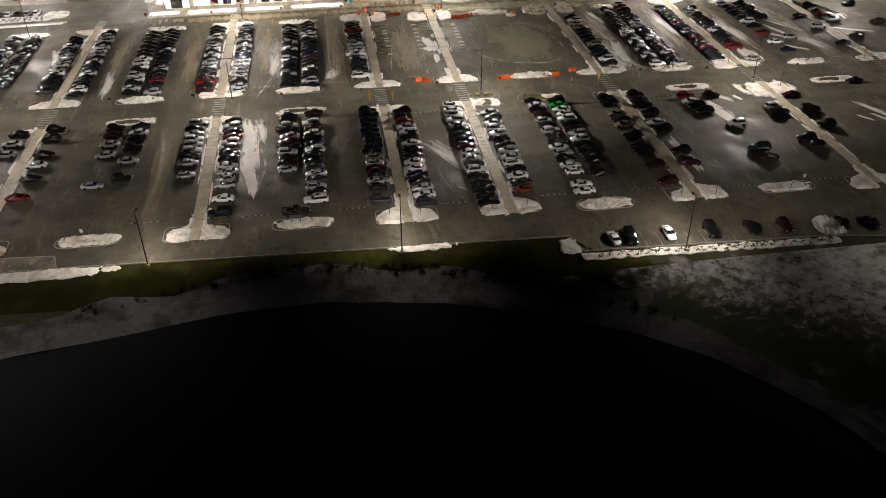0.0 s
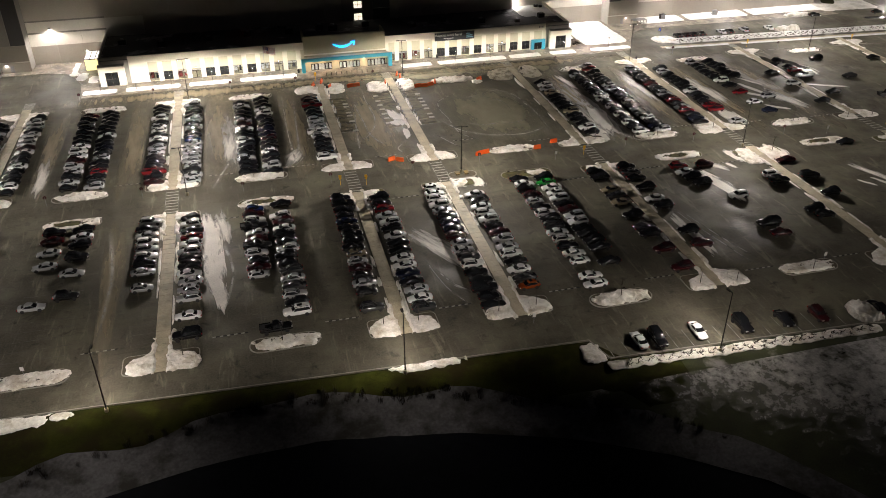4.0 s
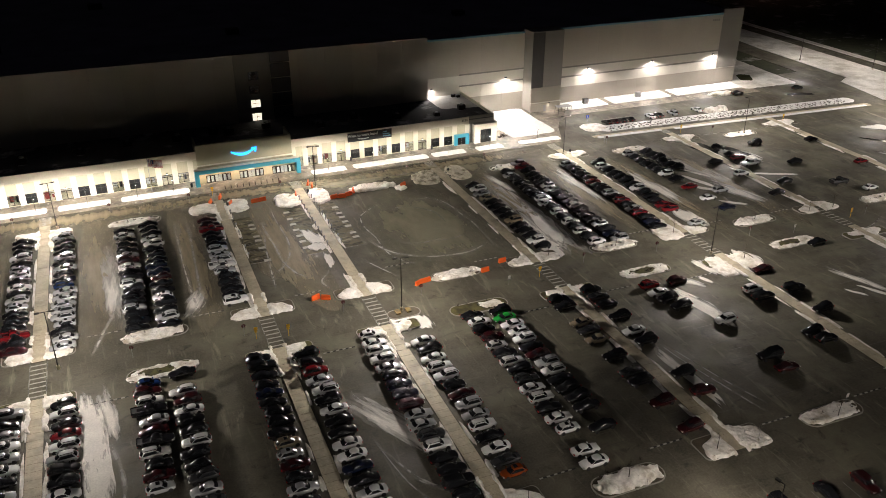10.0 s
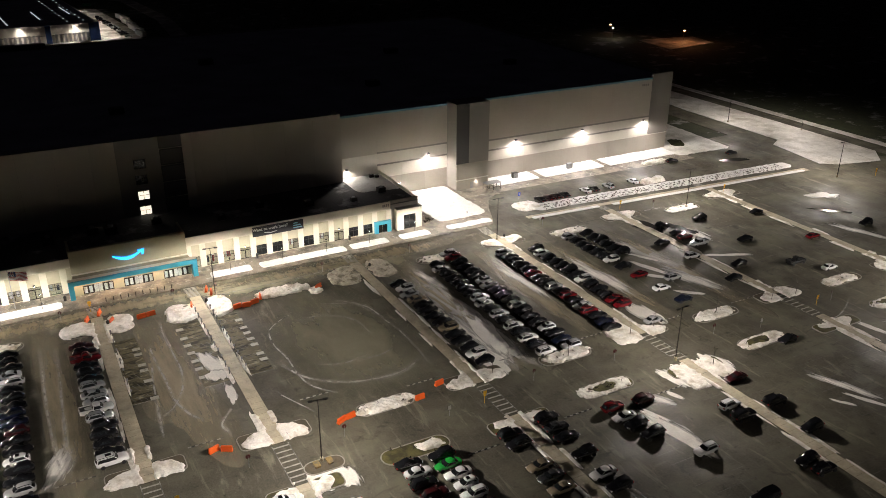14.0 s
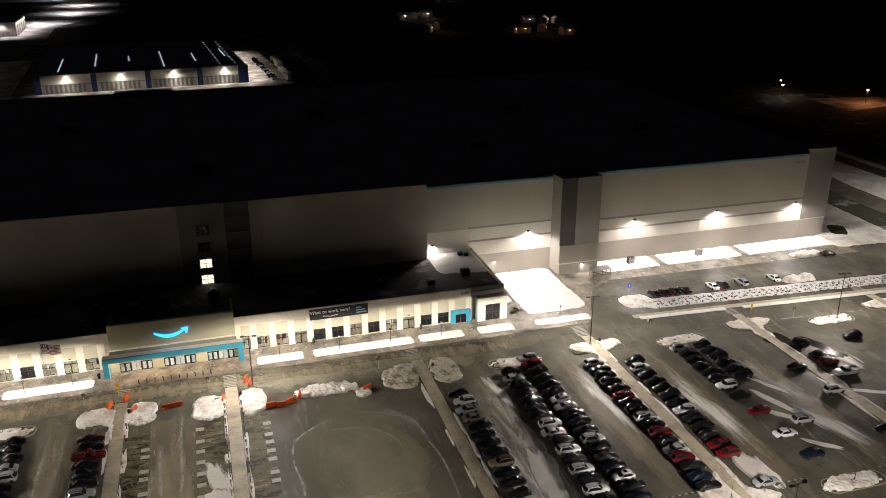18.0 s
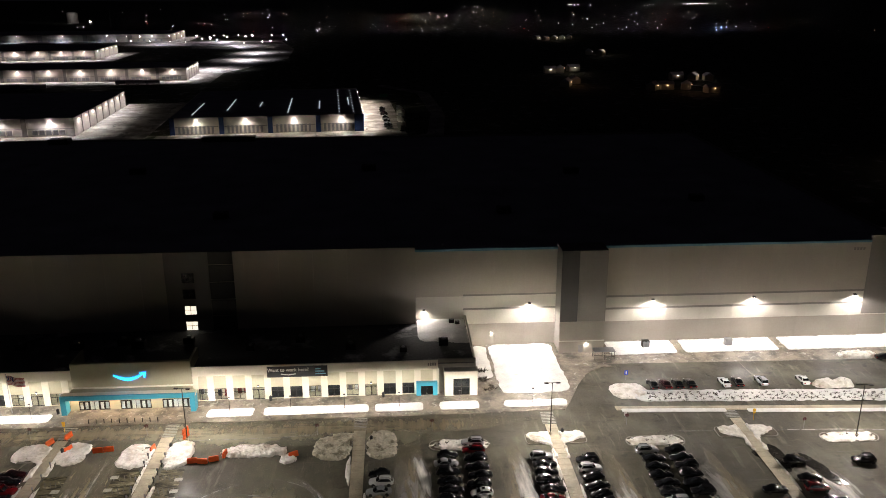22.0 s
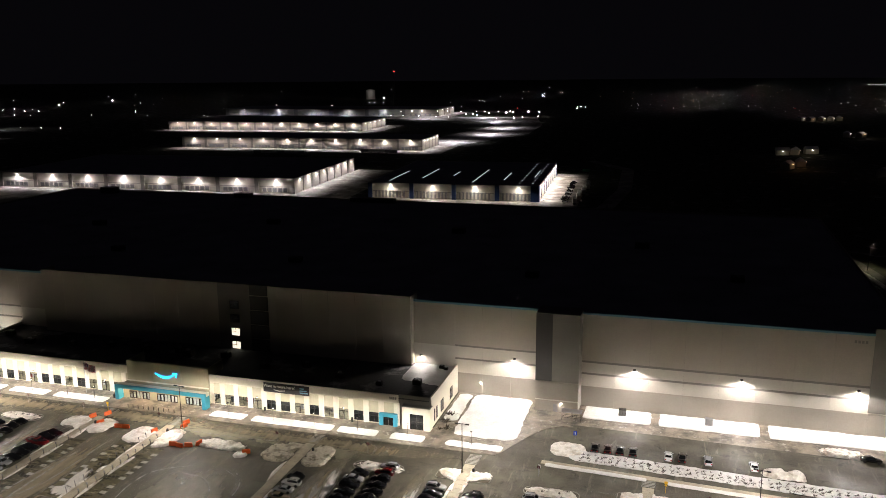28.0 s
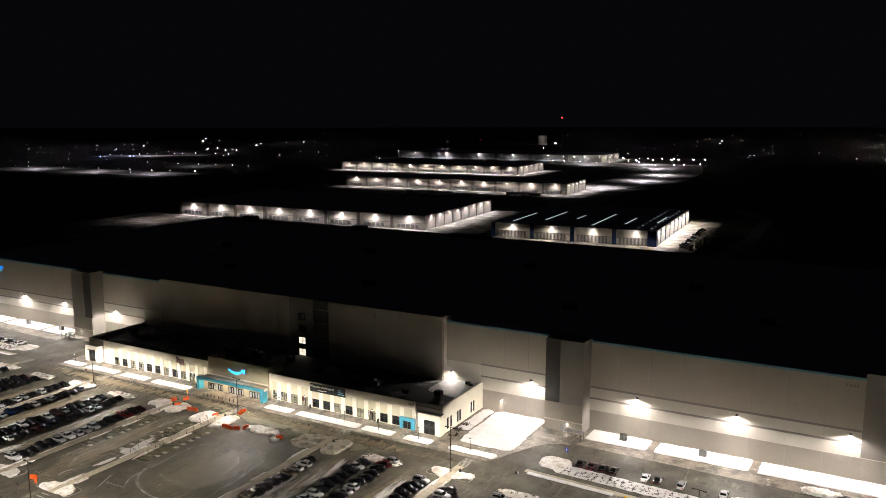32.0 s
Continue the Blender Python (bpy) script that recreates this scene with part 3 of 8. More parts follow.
# thin grey bands: the shade of the wall's grooves put in as colour
MAINBANDS = [(0, 5.6, TAN), (5.6, 8.8, OFFWHITE), (8.8, 9.35, GREIGE), (9.35, 12.1, OFFWHITE), (12.1, 12.65, GREIGE), (12.65, 25.3, BEIGE)]
SETBANDS = [(0, 5.9, TAN), (5.9, 9.7, OFFWHITE), (9.7, 10.2, GREIGE), (10.2, 13.4, OFFWHITE), (13.4, 13.9, GREIGE), (13.9, 25.3, BEIGE)]
YM, TOP = 24.85, 25.8


def tall_wall(name, x0, x1, y, bands, top, label, back=0.5):
    ob = part(name, boxes((x0, x1, y + 0.001, y + back, -0.3, top)), GREIGE)
    tagged(ob, label, "wall", kind="structure")
    panels(ob, x0, x1, y, bands)
    return ob


for side in (0, 1):
    def X(a, b):
        return (a, b) if side == 0 else (mir(b), mir(a))

    nm = ("wall_east", "wall_west")[side]
    main = w = tall_wall(nm + "_main", *X(80.0, 157.6), YM, MAINBANDS, TOP, "tall beige precast wall with off-white bands and wall lamps")
    part("parapet_trim", boxes((*X(80.0, 148.8), YM - 0.38, YM + 0.5, 25.3, 25.85)), TRIMBLUE, w, "pale blue parapet trim")
    w = tall_wall(nm + "_setback", *X(45.3, 68.7), YM, SETBANDS, TOP, "beige precast wall with off-white bands above the snow court")
    tall_wall(nm + "_setback_plain", *X(33.41, 45.29), YM, [(0, 13.4, OFFWHITE), (13.4, 25.3, BEIGE)], TOP, "plain pale precast wall above the wing's roof corner")
    part("parapet_trim", boxes((*X(33.42, 68.7), YM - 0.38, YM + 0.5, 25.3, 25.85)), TRIMBLUE, w, "pale blue parapet trim")
    # stair tower
    a, b = X(68.7, 80.0)
    t = part(("tower_east", "tower_west")[side], boxes((a, b, 18.8, YM + 0.4, -0.3, 26.6)), GREIGE)
    tagged(t, "grey precast stair tower with a charcoal strip", "tower", kind="structure")
    d0, d1 = X(68.75, 73.0)
    part("charcoal_strip", boxes((d0, d1, 18.62, 18.8, 8.3, 26.4)), DARKP, t, "charcoal panel strip")
    g0, g1 = X(73.1, 79.95)
    part("grey_panel", boxes((g0, g1, 18.58, 18.8, 8.3, 26.6)), GREIGE, t)
    part("base_panel", boxes((a + 0.05, b - 0.05, 18.54, 18.8, 3.3, 8.2)), TAN, t)
    part("base_panel", boxes((a + 0.05, b - 0.05, 18.5, 18.8, 0, 3.0)), TAN, t)
    part("ledge", boxes((a, b, 18.4, 18.8, 3.02, 3.28)), OFFWHITE, t, "pale ledge")
    dx = X(73.6, 74.7)
    part("door", boxes((*dx, 18.42, 18.52, 0, 2.1)), METAL, t, "grey steel door")
    # dark end bay of the long wall
    e0, e1 = X(148.8, 157.7)
    part("end_panel", boxes((e0, e1, YM - 0.44, YM - 0.301, 5.9, 27.1)), GREIGE, main, "grey end panel")
    part("end_parapet", boxes((e0, e1, YM - 0.3, YM + 0.5, 25.81, 27.1)), GREIGE, main)
    # side wall, number plate as plain bars
    s0 = 157.1 if side == 0 else mir(157.6)
    tagged(part(nm + "_side", boxes((s0, s0 + 0.5, YM + 0.5, 185, -0.3, 25.7)), TAN), "taupe precast side wall of the warehouse", "wall", kind="structure")

BX, YB = 33.4, 22.3
block = tall_wall("wall_block", mir(BX), BX, YB, [(0, 27.3, BEIGE)], 27.3, "plain beige upper wall behind the office wing, in shade")
for xe in (BX - 0.3, mir(BX)):
    part("return_wall", boxes((xe, xe + 0.3, YB + 0.5, YM + 3.0, -0.3, 27.25)), BEIGE, block)
# window bay and stair strip on the block
part("window_bay", boxes((-26.3, -15.9, YB - 0.6, YB - 0.3, 5.5, 27.4)), GREIGE, block, "grey bay with small windows")
for z0, z1 in ((5.5, 11.0), (11.3, 15.2), (15.5, 19.6), (19.9, 24.0), (24.3, 27.4)):
    part("stair_panel", boxes((-15.8, -10.1, YB - 0.7, YB - 0.3, z0, z1)), DARKP, block, "charcoal stair panel")
yw = YB - 0.6
for k, z in enumerate((7.6, 11.65, 15.8, 19.9)):
    x0, x1 = -22.4, -19.5
    f = part("window", boxes((x0, x1, yw - 0.14, yw, z - 0.1, z), (x0, x1, yw - 0.14, yw, z + 2.2, z + 2.3), (x0, x0 + 0.1, yw - 0.14, yw, z, z + 2.2), (x1 - 0.1, x1, yw - 0.14, yw, z, z + 2.2),
                             (x0 + 1.4, x0 + 1.5, yw - 0.12, yw, z, z + 2.2), (x0 + 0.1, x1 - 0.1, yw - 0.12, yw, z + 1.1, z + 1.18)), DARKMETAL, block, "lit stair window" if k < 2 else "dark stair window")
    part("pane", boxes((x0 + 0.1, x1 - 0.1, yw - 0.07, yw - 0.01, z, z + 2.2)), WINDOWLIT if k < 2 else GLASS, f)

# roof
tagged(part("roof", boxes((mir(157.1), 157.1, YM + 0.5, 185, 24.6, 25.0), (mir(BX - 0.4), BX - 0.4, YB + 0.5, YM + 0.5, 24.6, 25.0)), ROOFING), "very dark flat roof membrane", "roof", kind="structure")
tagged(part("wall_north", boxes((mir(157.6), 157.6, 185, 185.5, -0.3, 25.7)), TAN), "rear wall of the warehouse", "wall", kind="structure")
for hx, hy, sx, sy, sz in [(-186, 178, 8, 5, 3.2), (-109, 181, 8, 5, 2.2), (-40, 182, 22, 4, 2.0), (-60, 120, 5, 3, 2), (20, 120, 5, 3, 2), (90, 110, 5, 3, 2), (-130, 100, 5, 3, 2), (60, 60, 4, 3, 1.8), (-20, 60, 4, 3, 1.8), (-90, 60, 4, 3, 1.8), (120, 70, 4, 3, 1.8)]:
    u = thing("roof_unit", "dark rooftop air handling unit on the flat roof", "roof unit", "roof units", at=pose(hx, hy, 25.0))
    part("casing", boxes((-sx / 2, sx / 2, -sy / 2, sy / 2, 0.25, sz)), DARKMETAL, u)
    part("curb", boxes((-sx / 2 + 0.2, sx / 2 - 0.2, -sy / 2 + 0.2, sy / 2 - 0.2, 0, 0.25)), METAL, u)
    part("fan_hood", cyl(bmesh.new(), 0, 0, sz, sz + 0.4, 0.8, 0.7, 12), METAL, u)

# wall lamps
proto = thing("wall_lamp", "small dark wall lamp with a bright lens on the warehouse wall", "wall lamp", "wall lamps")
part("housing", boxes((-0.35, 0.35, -0.75, 0.0, 0.0, 0.3), (-0.12, 0.12, -0.1, 0.0, -0.3, 0.0)), DARKMETAL, proto)
part("lens", boxes((-0.28, 0.28, -0.7, -0.15, -0.04, -0.004)), LED, proto, "bright LED lens")
first = True
for sx, ly, lz in WALL_LAMPS:
    m = pose(sx, ly - 0.3, lz)
    if first:
        proto.matrix_basis, first = m, False
    else:
        copy_thing(proto, m)
for sx, ly, lz in DOOR_LAMPS:
    copy_thing(proto, pose(sx, ly - 0.3, lz + 0.2) @ Matrix.Scale(0.6, 4))

# ---- the office wing ----
YF, WTOP = -0.9, 8.3
bays_r = [-14.5 + 4.13 * i for i in range(13)]
bays_l = [mir(x) for x in bays_r[:12]]
WX0, WX1 = mir(46.0), 46.0
wing = tagged(part("wall_south", boxes((-16.2, 37.6, YF, YF + 0.35, 6.1, WTOP), (mir(37.6), -41.8, YF, YF + 0.35, 6.1, WTOP)), CREAM), "cream precast front wall of the office wing", "wall", kind="structure")
SPAN = mesh_of("spandrel", boxes((-1.38, 1.38, YF + 0.1, YF + 0.33, 3.0, 6.1)), SPANDREL)
PIER = mesh_of("pier", boxes((-0.72, 0.72, YF - 0.06, YF + 0.35, 0, 6.1)), CREAM)
SILL = mesh_of("sill_wall", boxes((-1.38, 1.38, YF + 0.1, YF + 0.33, 0, 0.35)), SPANDREL)
WFRAME = mesh_of("window_frame", boxes((-1.38, 1.38, YF + 0.12, YF + 0.24, 0.35, 0.45), (-1.38, 1.38, YF + 0.12, YF + 0.24, 2.9, 3.0), (-1.38, -1.28, YF + 0.12, YF + 0.24, 0.45, 2.9),
                                       (1.28, 1.38, YF + 0.12, YF + 0.24, 0.45, 2.9), (-0.05, 0.05, YF + 0.12, YF + 0.24, 0.45, 2.9), (-1.28, 1.28, YF + 0.12, YF + 0.24, 2.0, 2.08)), DARKMETAL)
DFRAME = mesh_of("door_frame", boxes((-1.38, 1.38, YF + 0.12, YF + 0.24, 2.3, 2.45), (-1.38, 1.38, YF + 0.12, YF + 0.24, 2.9, 3.0), (-1.38, -1.25, YF + 0.12, YF + 0.24, 0, 2.9),
                                     (1.25, 1.38, YF + 0.12, YF + 0.24, 0, 2.9), (-0.1, 0.1, YF + 0.12, YF + 0.24, 0, 2.3), (-1.25, 1.25, YF + 0.13, YF + 0.23, 0, 0.25)), DARKMETAL)
WPANE = mesh_of("pane", boxes((-1.28, 1.28, YF + 0.17, YF + 0.19, 0.45, 2.9)), PANE)
WDARK = mesh_of("pane", boxes((-1.28, 1.28, YF + 0.17, YF + 0.19, 0.45, 2.9)), GLASS)
DPANE = mesh_of("pane", boxes((-1.25, 1.25, YF + 0.17, YF + 0.19, 0.25, 2.9)), PANE)
DARKBAYS = {4, 5, 7, 10, 11, 17, 19, 20, 23}
DOORBAYS = {3, 9, 15, 21}
num = 0
for i, x in enumerate(bays_r + bays_l):
    part("spandrel", SPAN, None, wing).location.x = x
    door = i in DOORBAYS
    num += 1
    win = new(("door_%d" if door else "window_%d") % num, DFRAME if door else WFRAME)
    win.location.x = x
    tagged(win, "glazed double door in a dark frame" if door else ("dark tinted office window in a dark frame" if i in DARKBAYS else "lit office window in a dark frame"), "door" if door else "window", kind="structure")
    p = part("pane", DPANE if door else WDARK if i in DARKBAYS else WPANE, None, win)
    p.visible_shadow = False
    if not door:
        part("sill_wall", SILL, None, wing).location.x = x
    else:
        dl = thing("door_light", "small bright lamp over the staff door", "wall lamp", "door lamps", at=pose(x, YF - 0.1, 3.3))
        part("housing", boxes((-0.2, 0.2, -0.25, 0.2, 0.1, 0.25)), DARKMETAL, dl)
        part("lens", boxes((-0.17, 0.17, -0.22, 0.15, 0.0, 0.09)), LED, dl)
for x in [-16.0 + 0.2] + [b + 2.065 for b in bays_r] + [mir(b + 2.065) for b in bays_r[:12]] + [mir(-15.8)]:
    part("pier", PIER, None, wing).location.x = x
part("end_pier", boxes((mir(37.6), bays_l[-1] - 2.7, YF, YF + 0.35, 0, 6.1)), CREAM, wing)
# rooms behind the windows
for x0, x1 in ((-16.0, 37.4), (mir(37.4), -41.9)):
    tagged(part("floor", boxes((x0, x1, YF + 0.4, 6.0, 0.0, 0.04)), CONCRETE), "office floor behind the windows", "floor", kind="structure")
    tagged(part("interior_wall", boxes((x0, x1, 6.0, 6.2, 0.04, 3.6)), INTERIOR), "plain inner wall behind the windows", "wall", kind="structure")
    tagged(part("ceiling", boxes((x0, x1, YF + 0.4, 6.2, 3.6, 3.7)), INTERIOR), "white office ceiling", "ceiling", kind="structure")
for i, x in enumerate(bays_r + bays_l):
    if i not in DARKBAYS:
        cl = thing("ceiling_light", "flat lit ceiling panel inside the office", "ceiling light", "office ceiling lights", at=pose(x, 3.2, 3.52))
        part("frame", boxes((-0.65, 0.65, -0.35, 0.35, 0.03, 0.08)), METAL, cl)
        part("diffuser", boxes((-0.6, 0.6, -0.3, 0.3, 0, 0.025)), LEDSOFT, cl)
# coloured boards and lockers on the inner wall
ri_ = random.Random(12)
BOARDS = [mat("board_" + n, c, 0.6, vary=0.1, bump=0.0) for n, c in (("red", (0.2, 0.03, 0.025)), ("white", (0.6, 0.6, 0.6)), ("dark", (0.04, 0.045, 0.06)), ("grey", (0.16, 0.15, 0.15)))]
for i, x in enumerate(bays_r + bays_l):
    if i not in DARKBAYS and i not in DOORBAYS:
        for k in range(2):
            w_, h_, x_ = ri_.uniform(0.5, 1.1), ri_.uniform(0.9, 1.9), x - 0.75 + 1.4 * k
            y_ = ri_.uniform(1.2, 3.2)
            lk = thing("locker", "storage locker inside the lit office", "locker", "lockers behind the windows", at=pose(x_, y_, 0.04))
            part("body", boxes((-w_ / 2, w_ / 2, 0.0, 0.5, 0, h_)), ri_.choice(BOARDS), lk)
            part("door", boxes((-w_ / 2 + 0.04, w_ / 2 - 0.04, -0.03, -0.002, 0.05, h_ - 0.05)), ri_.choice(BOARDS), lk)
# corner blocks of the wing
for side in (0, 1):
    def X(a, b):
        return (a, b) if side == 0 else (mir(b), mir(a))

    c = part(("wall_corner_east", "wall_corner_west")[side], boxes((*X(37.6, 46.0), -0.4, 0.0, 6.1, WTOP), (*X(37.6, 39.0), -0.4, 0.0, 0, 6.1)), GREIGE)
    tagged(c, "grey upper wall of the wing's corner block", "wall", kind="structure")
    part("portal", boxes((*X(39.0, 40.9), -2.2, -0.05, 0, 6.0), (*X(44.6, 46.3), -2.2, -0.05, 0, 6.0), (*X(40.9, 44.6), -2.2, -0.05, 4.3, 6.0)), CREAM, c, "cream projecting portal")
    part("roof_edge", boxes((*X(38.9, 46.4), -2.3, -0.0, 6.02, 6.2)), GREIGE, c)
    wn = part("window", boxes((*X(40.9, 44.6), -1.9, -1.75, 0, 0.12), (*X(40.9, 44.6), -1.9, -1.75, 4.18, 4.3), (*X(42.7, 42.8), -1.9, -1.75, 0.12, 4.18), (*X(40.9, 44.6), -1.9, -1.75, 2.1, 2.2)), DARKMETAL, c)
    part("pane", boxes((*X(40.9, 44.6), -1.84, -1.8, 0.12, 4.18)), GLASS, wn)
    # side wall of the wing with tall narrow windows
    s0, s1 = X(45.6, 46.0)
    sw = tagged(part(("wall_side_east", "wall_side_west")[side], boxes((s0, s1, 0.0, 24.6, 0, WTOP)), CREAM), "cream side wall of the office wing", "wall", kind="structure")
    o0, o1 = X(46.0, 46.08)
    for wy in (2.6, 4.6, 8.5, 10.0, 17.0, 18.5):
        wd = part("window", boxes((o0, o1, wy - 0.45, wy + 0.45, 1.0, 4.2)), DARKMETAL, sw)
        g0, g1 = X(46.085, 46.1)
        part("pane", boxes((g0, g1, wy - 0.36, wy + 0.36, 1.1, 4.1)), GLASS, wd)
    # teal framed staff door
    if side == 0:
        td = tagged(part("door_30", boxes((32.7, 33.7, -1.75, YF - 0.07, 0, 3.4), (36.4, 37.4, -1.75, YF - 0.07, 0, 3.4), (33.7, 36.4, -1.75, YF - 0.07, 2.5, 3.4)), TEAL), "teal portal round a dark glazed staff door", "door", kind="structure")
        part("door_leaf", boxes((33.7, 35.0, -1.3, -1.2, 0, 2.5), (35.1, 36.4, -1.3, -1.2, 0, 2.5)), GLASS, td)
# wing roof
tagged(part("roof_wing", boxes((WX0 + 0.4, WX1 - 0.4, YF + 0.36, YB - 0.3, 7.2, 7.45), (BX, WX1 - 0.4, YB - 0.3, 24.5, 7.2, 7.45), (WX0 + 0.4, mir(BX), YB - 0.3, 24.5, 7.2, 7.45)), WINGROOF), "grey flat roof of the wing with snow remains", "roof", kind="structure")
rs_ = part("roof_snow", drift(lambda x, y: soft_min(y - 9.5 - 0.5 * (45 - x) * 0.4, min(x - 33.7, 45.5 - x, 24.4 - y) + 0.4, 2.0), 33.6, 45.5, 8.5, 24.4, 0.1, 61, 0.3, 1.5), CLEAN_SNOW)
rs_.location.z = 7.45
tagged(rs_, "thin lit snow on the wing's roof corner", "snow", kind="stuff")
random.seed(5)
for hx, hy, s in [(39.4, 9.0, 1.2), (42.2, 22.0, 0.7), (43.6, 21.2, 0.6), (30, 6, 0.9), (18, 8, 1.3), (6, 13, 1.2), (-5, 9, 1.1), (-20, 14, 1.3), (-31, 12, 1.6), (-35, 14, 1.4), (-45, 12, 1.5), (-58, 13, 1.2), (-70, 11, 1.2), (-84, 9, 1.4), (-96, 14, 1.3)]:
    u = thing("roof_unit", "small dark rooftop fan unit on the wing's roof", "roof unit", "roof units of the wing", at=pose(hx, hy, 7.45) @ Matrix.Scale(s, 4))
    part("casing", boxes((-0.9, 0.9, -0.7, 0.7, 0.15, 1.3)), DARKMETAL, u)
    part("curb", boxes((-0.8, 0.8, -0.6, 0.6, 0, 0.15)), METAL, u)
    part("fan_hood", cyl(bmesh.new(), 0, 0, 1.3, 1.55, 0.45, 0.4, 10), METAL, u)

# ---- entrance ----
EX0, EX1 = -41.8, -16.2
ent = tagged(part("wall_entrance", boxes((EX0, EX1, -1.3, -0.5, 4.0, 10.1), (EX0, EX0 + 0.5, -0.5, 6, 4.0, 10.1), (EX1 - 0.5, EX1, -0.5, 6, 4.0, 10.1)), CREAM2), "sand-coloured raised wall over the entrance", "wall", kind="structure")
for k, (a, b) in enumerate(((-41.8, -33.4), (-33.4, -24.6), (-24.6, -16.2))):
    part("panel", boxes((a + 0.03, b - 0.03, -1.38, -1.3, 4.2, 10.0)), CREAM2, ent)
part("cornice", boxes((EX0 - 0.1, EX1 + 0.1, -1.6, -1.39, 4.3, 4.6)), CREAM, ent, "pale ledge above the canopy")
part("vestibule_wall", boxes((EX0 - 0.1, -40.1, -3.4, -3.0, 0, 4.3), (-15.9, EX1 + 0.1, -3.4, -3.0, 0, 4.3), (-33.6, -31.3, -3.4, -3.0, 0, 4.3), (-24.8, -22.4, -3.4, -3.0, 0, 4.3), (-40.1, -33.6, -3.4, -3.0, 2.25, 4.3), (-31.3, -24.8, -3.4, -3.0, 2.25, 4.3), (-22.4, -15.9, -3.4, -3.0, 2.25, 4.3), (EX0 - 0.1, EX0 + 0.2, -3.0, -1.3, 0, 4.3), (EX1 - 0.2, EX1 + 0.1, -3.0, -1.3, 0, 4.3)), CREAM2, ent, "warm-lit sand wall round the doors")
part("vestibule_roof", boxes((EX0 + 0.2, EX1 - 0.2, -3.0, -1.62, 4.0, 4.3)), CREAM2, ent)
can = thing("entrance_canopy", "bright teal metal canopy over the main entrance", "canopy")
part("fascia", boxes((EX0 - 1.3, EX1 + 1.3, -5.5, -5.0, 3.5, 4.45)), TEAL, can)
part("soffit", boxes((EX0 - 1.3, EX1 + 1.3, -5.0, -3.42, 3.55, 4.4)), CREAM, can, "pale canopy roof")
for a in (EX0 - 1.3, EX1 + 0.2):
    part("leg", boxes((a, a + 1.1, -5.5, -3.42, 0.0, 3.5)), TEAL, can)
num = 40
for a, b in ((-40.1, -33.6), (-31.3, -24.8), (-22.4, -15.9)):
    n = 6
    w = (b - a) / n
    num += 1
    bars = [(a + i * w - (0.19 if i in (0, 1, 2, 4, 5, 6) else 0.03), a + i * w + (0.19 if i in (0, 1, 2, 4, 5, 6) else 0.03), -3.35, -3.2, 0, 2.25) for i in range(n + 1)] + [(a, a + 2 * w, -3.36, -3.19, 1.98, 2.25), (b - 2 * w, b, -3.36, -3.19, 1.98, 2.25), (a + 2 * w, b - 2 * w, -3.33, -3.22, 2.17, 2.25), (a, a + 2 * w, -3.35, -3.2, 0, 0.3), (b - 2 * w, b, -3.35, -3.2, 0, 0.3)]
    d = tagged(part("door_%d" % num, boxes(*bars), DARKMETAL), "glazed entrance doors in dark frames, lit from within", "door", kind="structure")
    for i in range(n):
        p = part("pane", boxes((a + i * w + 0.06, a + (i + 1) * w - 0.06, -3.28, -3.26, 0.03, 2.2)), PANE, d)
        p.visible_shadow = False
tagged(part("floor", boxes((EX0 + 0.5, EX1 - 0.5, -3.0, 3, 0.131, 0.15)), OFFWHITE), "pale lobby floor", "floor", kind="structure")
tagged(part("interior_wall", boxes((EX0 + 0.5, EX1 - 0.5, 3, 3.2, 0.04, 3.6)), INTERIOR), "lobby rear wall", "wall", kind="structure")
tagged(part("ceiling", boxes((EX0 + 0.5, EX1 - 0.5, -2.98, 3.2, 3.6, 3.7)), INTERIOR), "white lobby ceiling", "ceiling", kind="structure")
for x in (-38, -34, -30, -26, -22, -19):
    cl = thing("ceiling_light", "flat lit ceiling panel in the lobby", "ceiling light", "lobby ceiling lights", at=pose(x, -0.6, 3.5))
    part("frame", boxes((-0.95, 0.95, -0.75, 0.75, 0.03, 0.09)), METAL, cl)
    part("diffuser", boxes((-0.9, 0.9, -0.7, 0.7, 0, 0.025)), LOBBYLED, cl)
# curved lit sign: a tapering arc with an arrow tip
sign = thing("lit_arc_sign", "glowing blue curved arrow sign on the entrance wall", "sign", at=pose(-29.4, -1.42, 7.0) @ Matrix.Scale(0.9, 4))


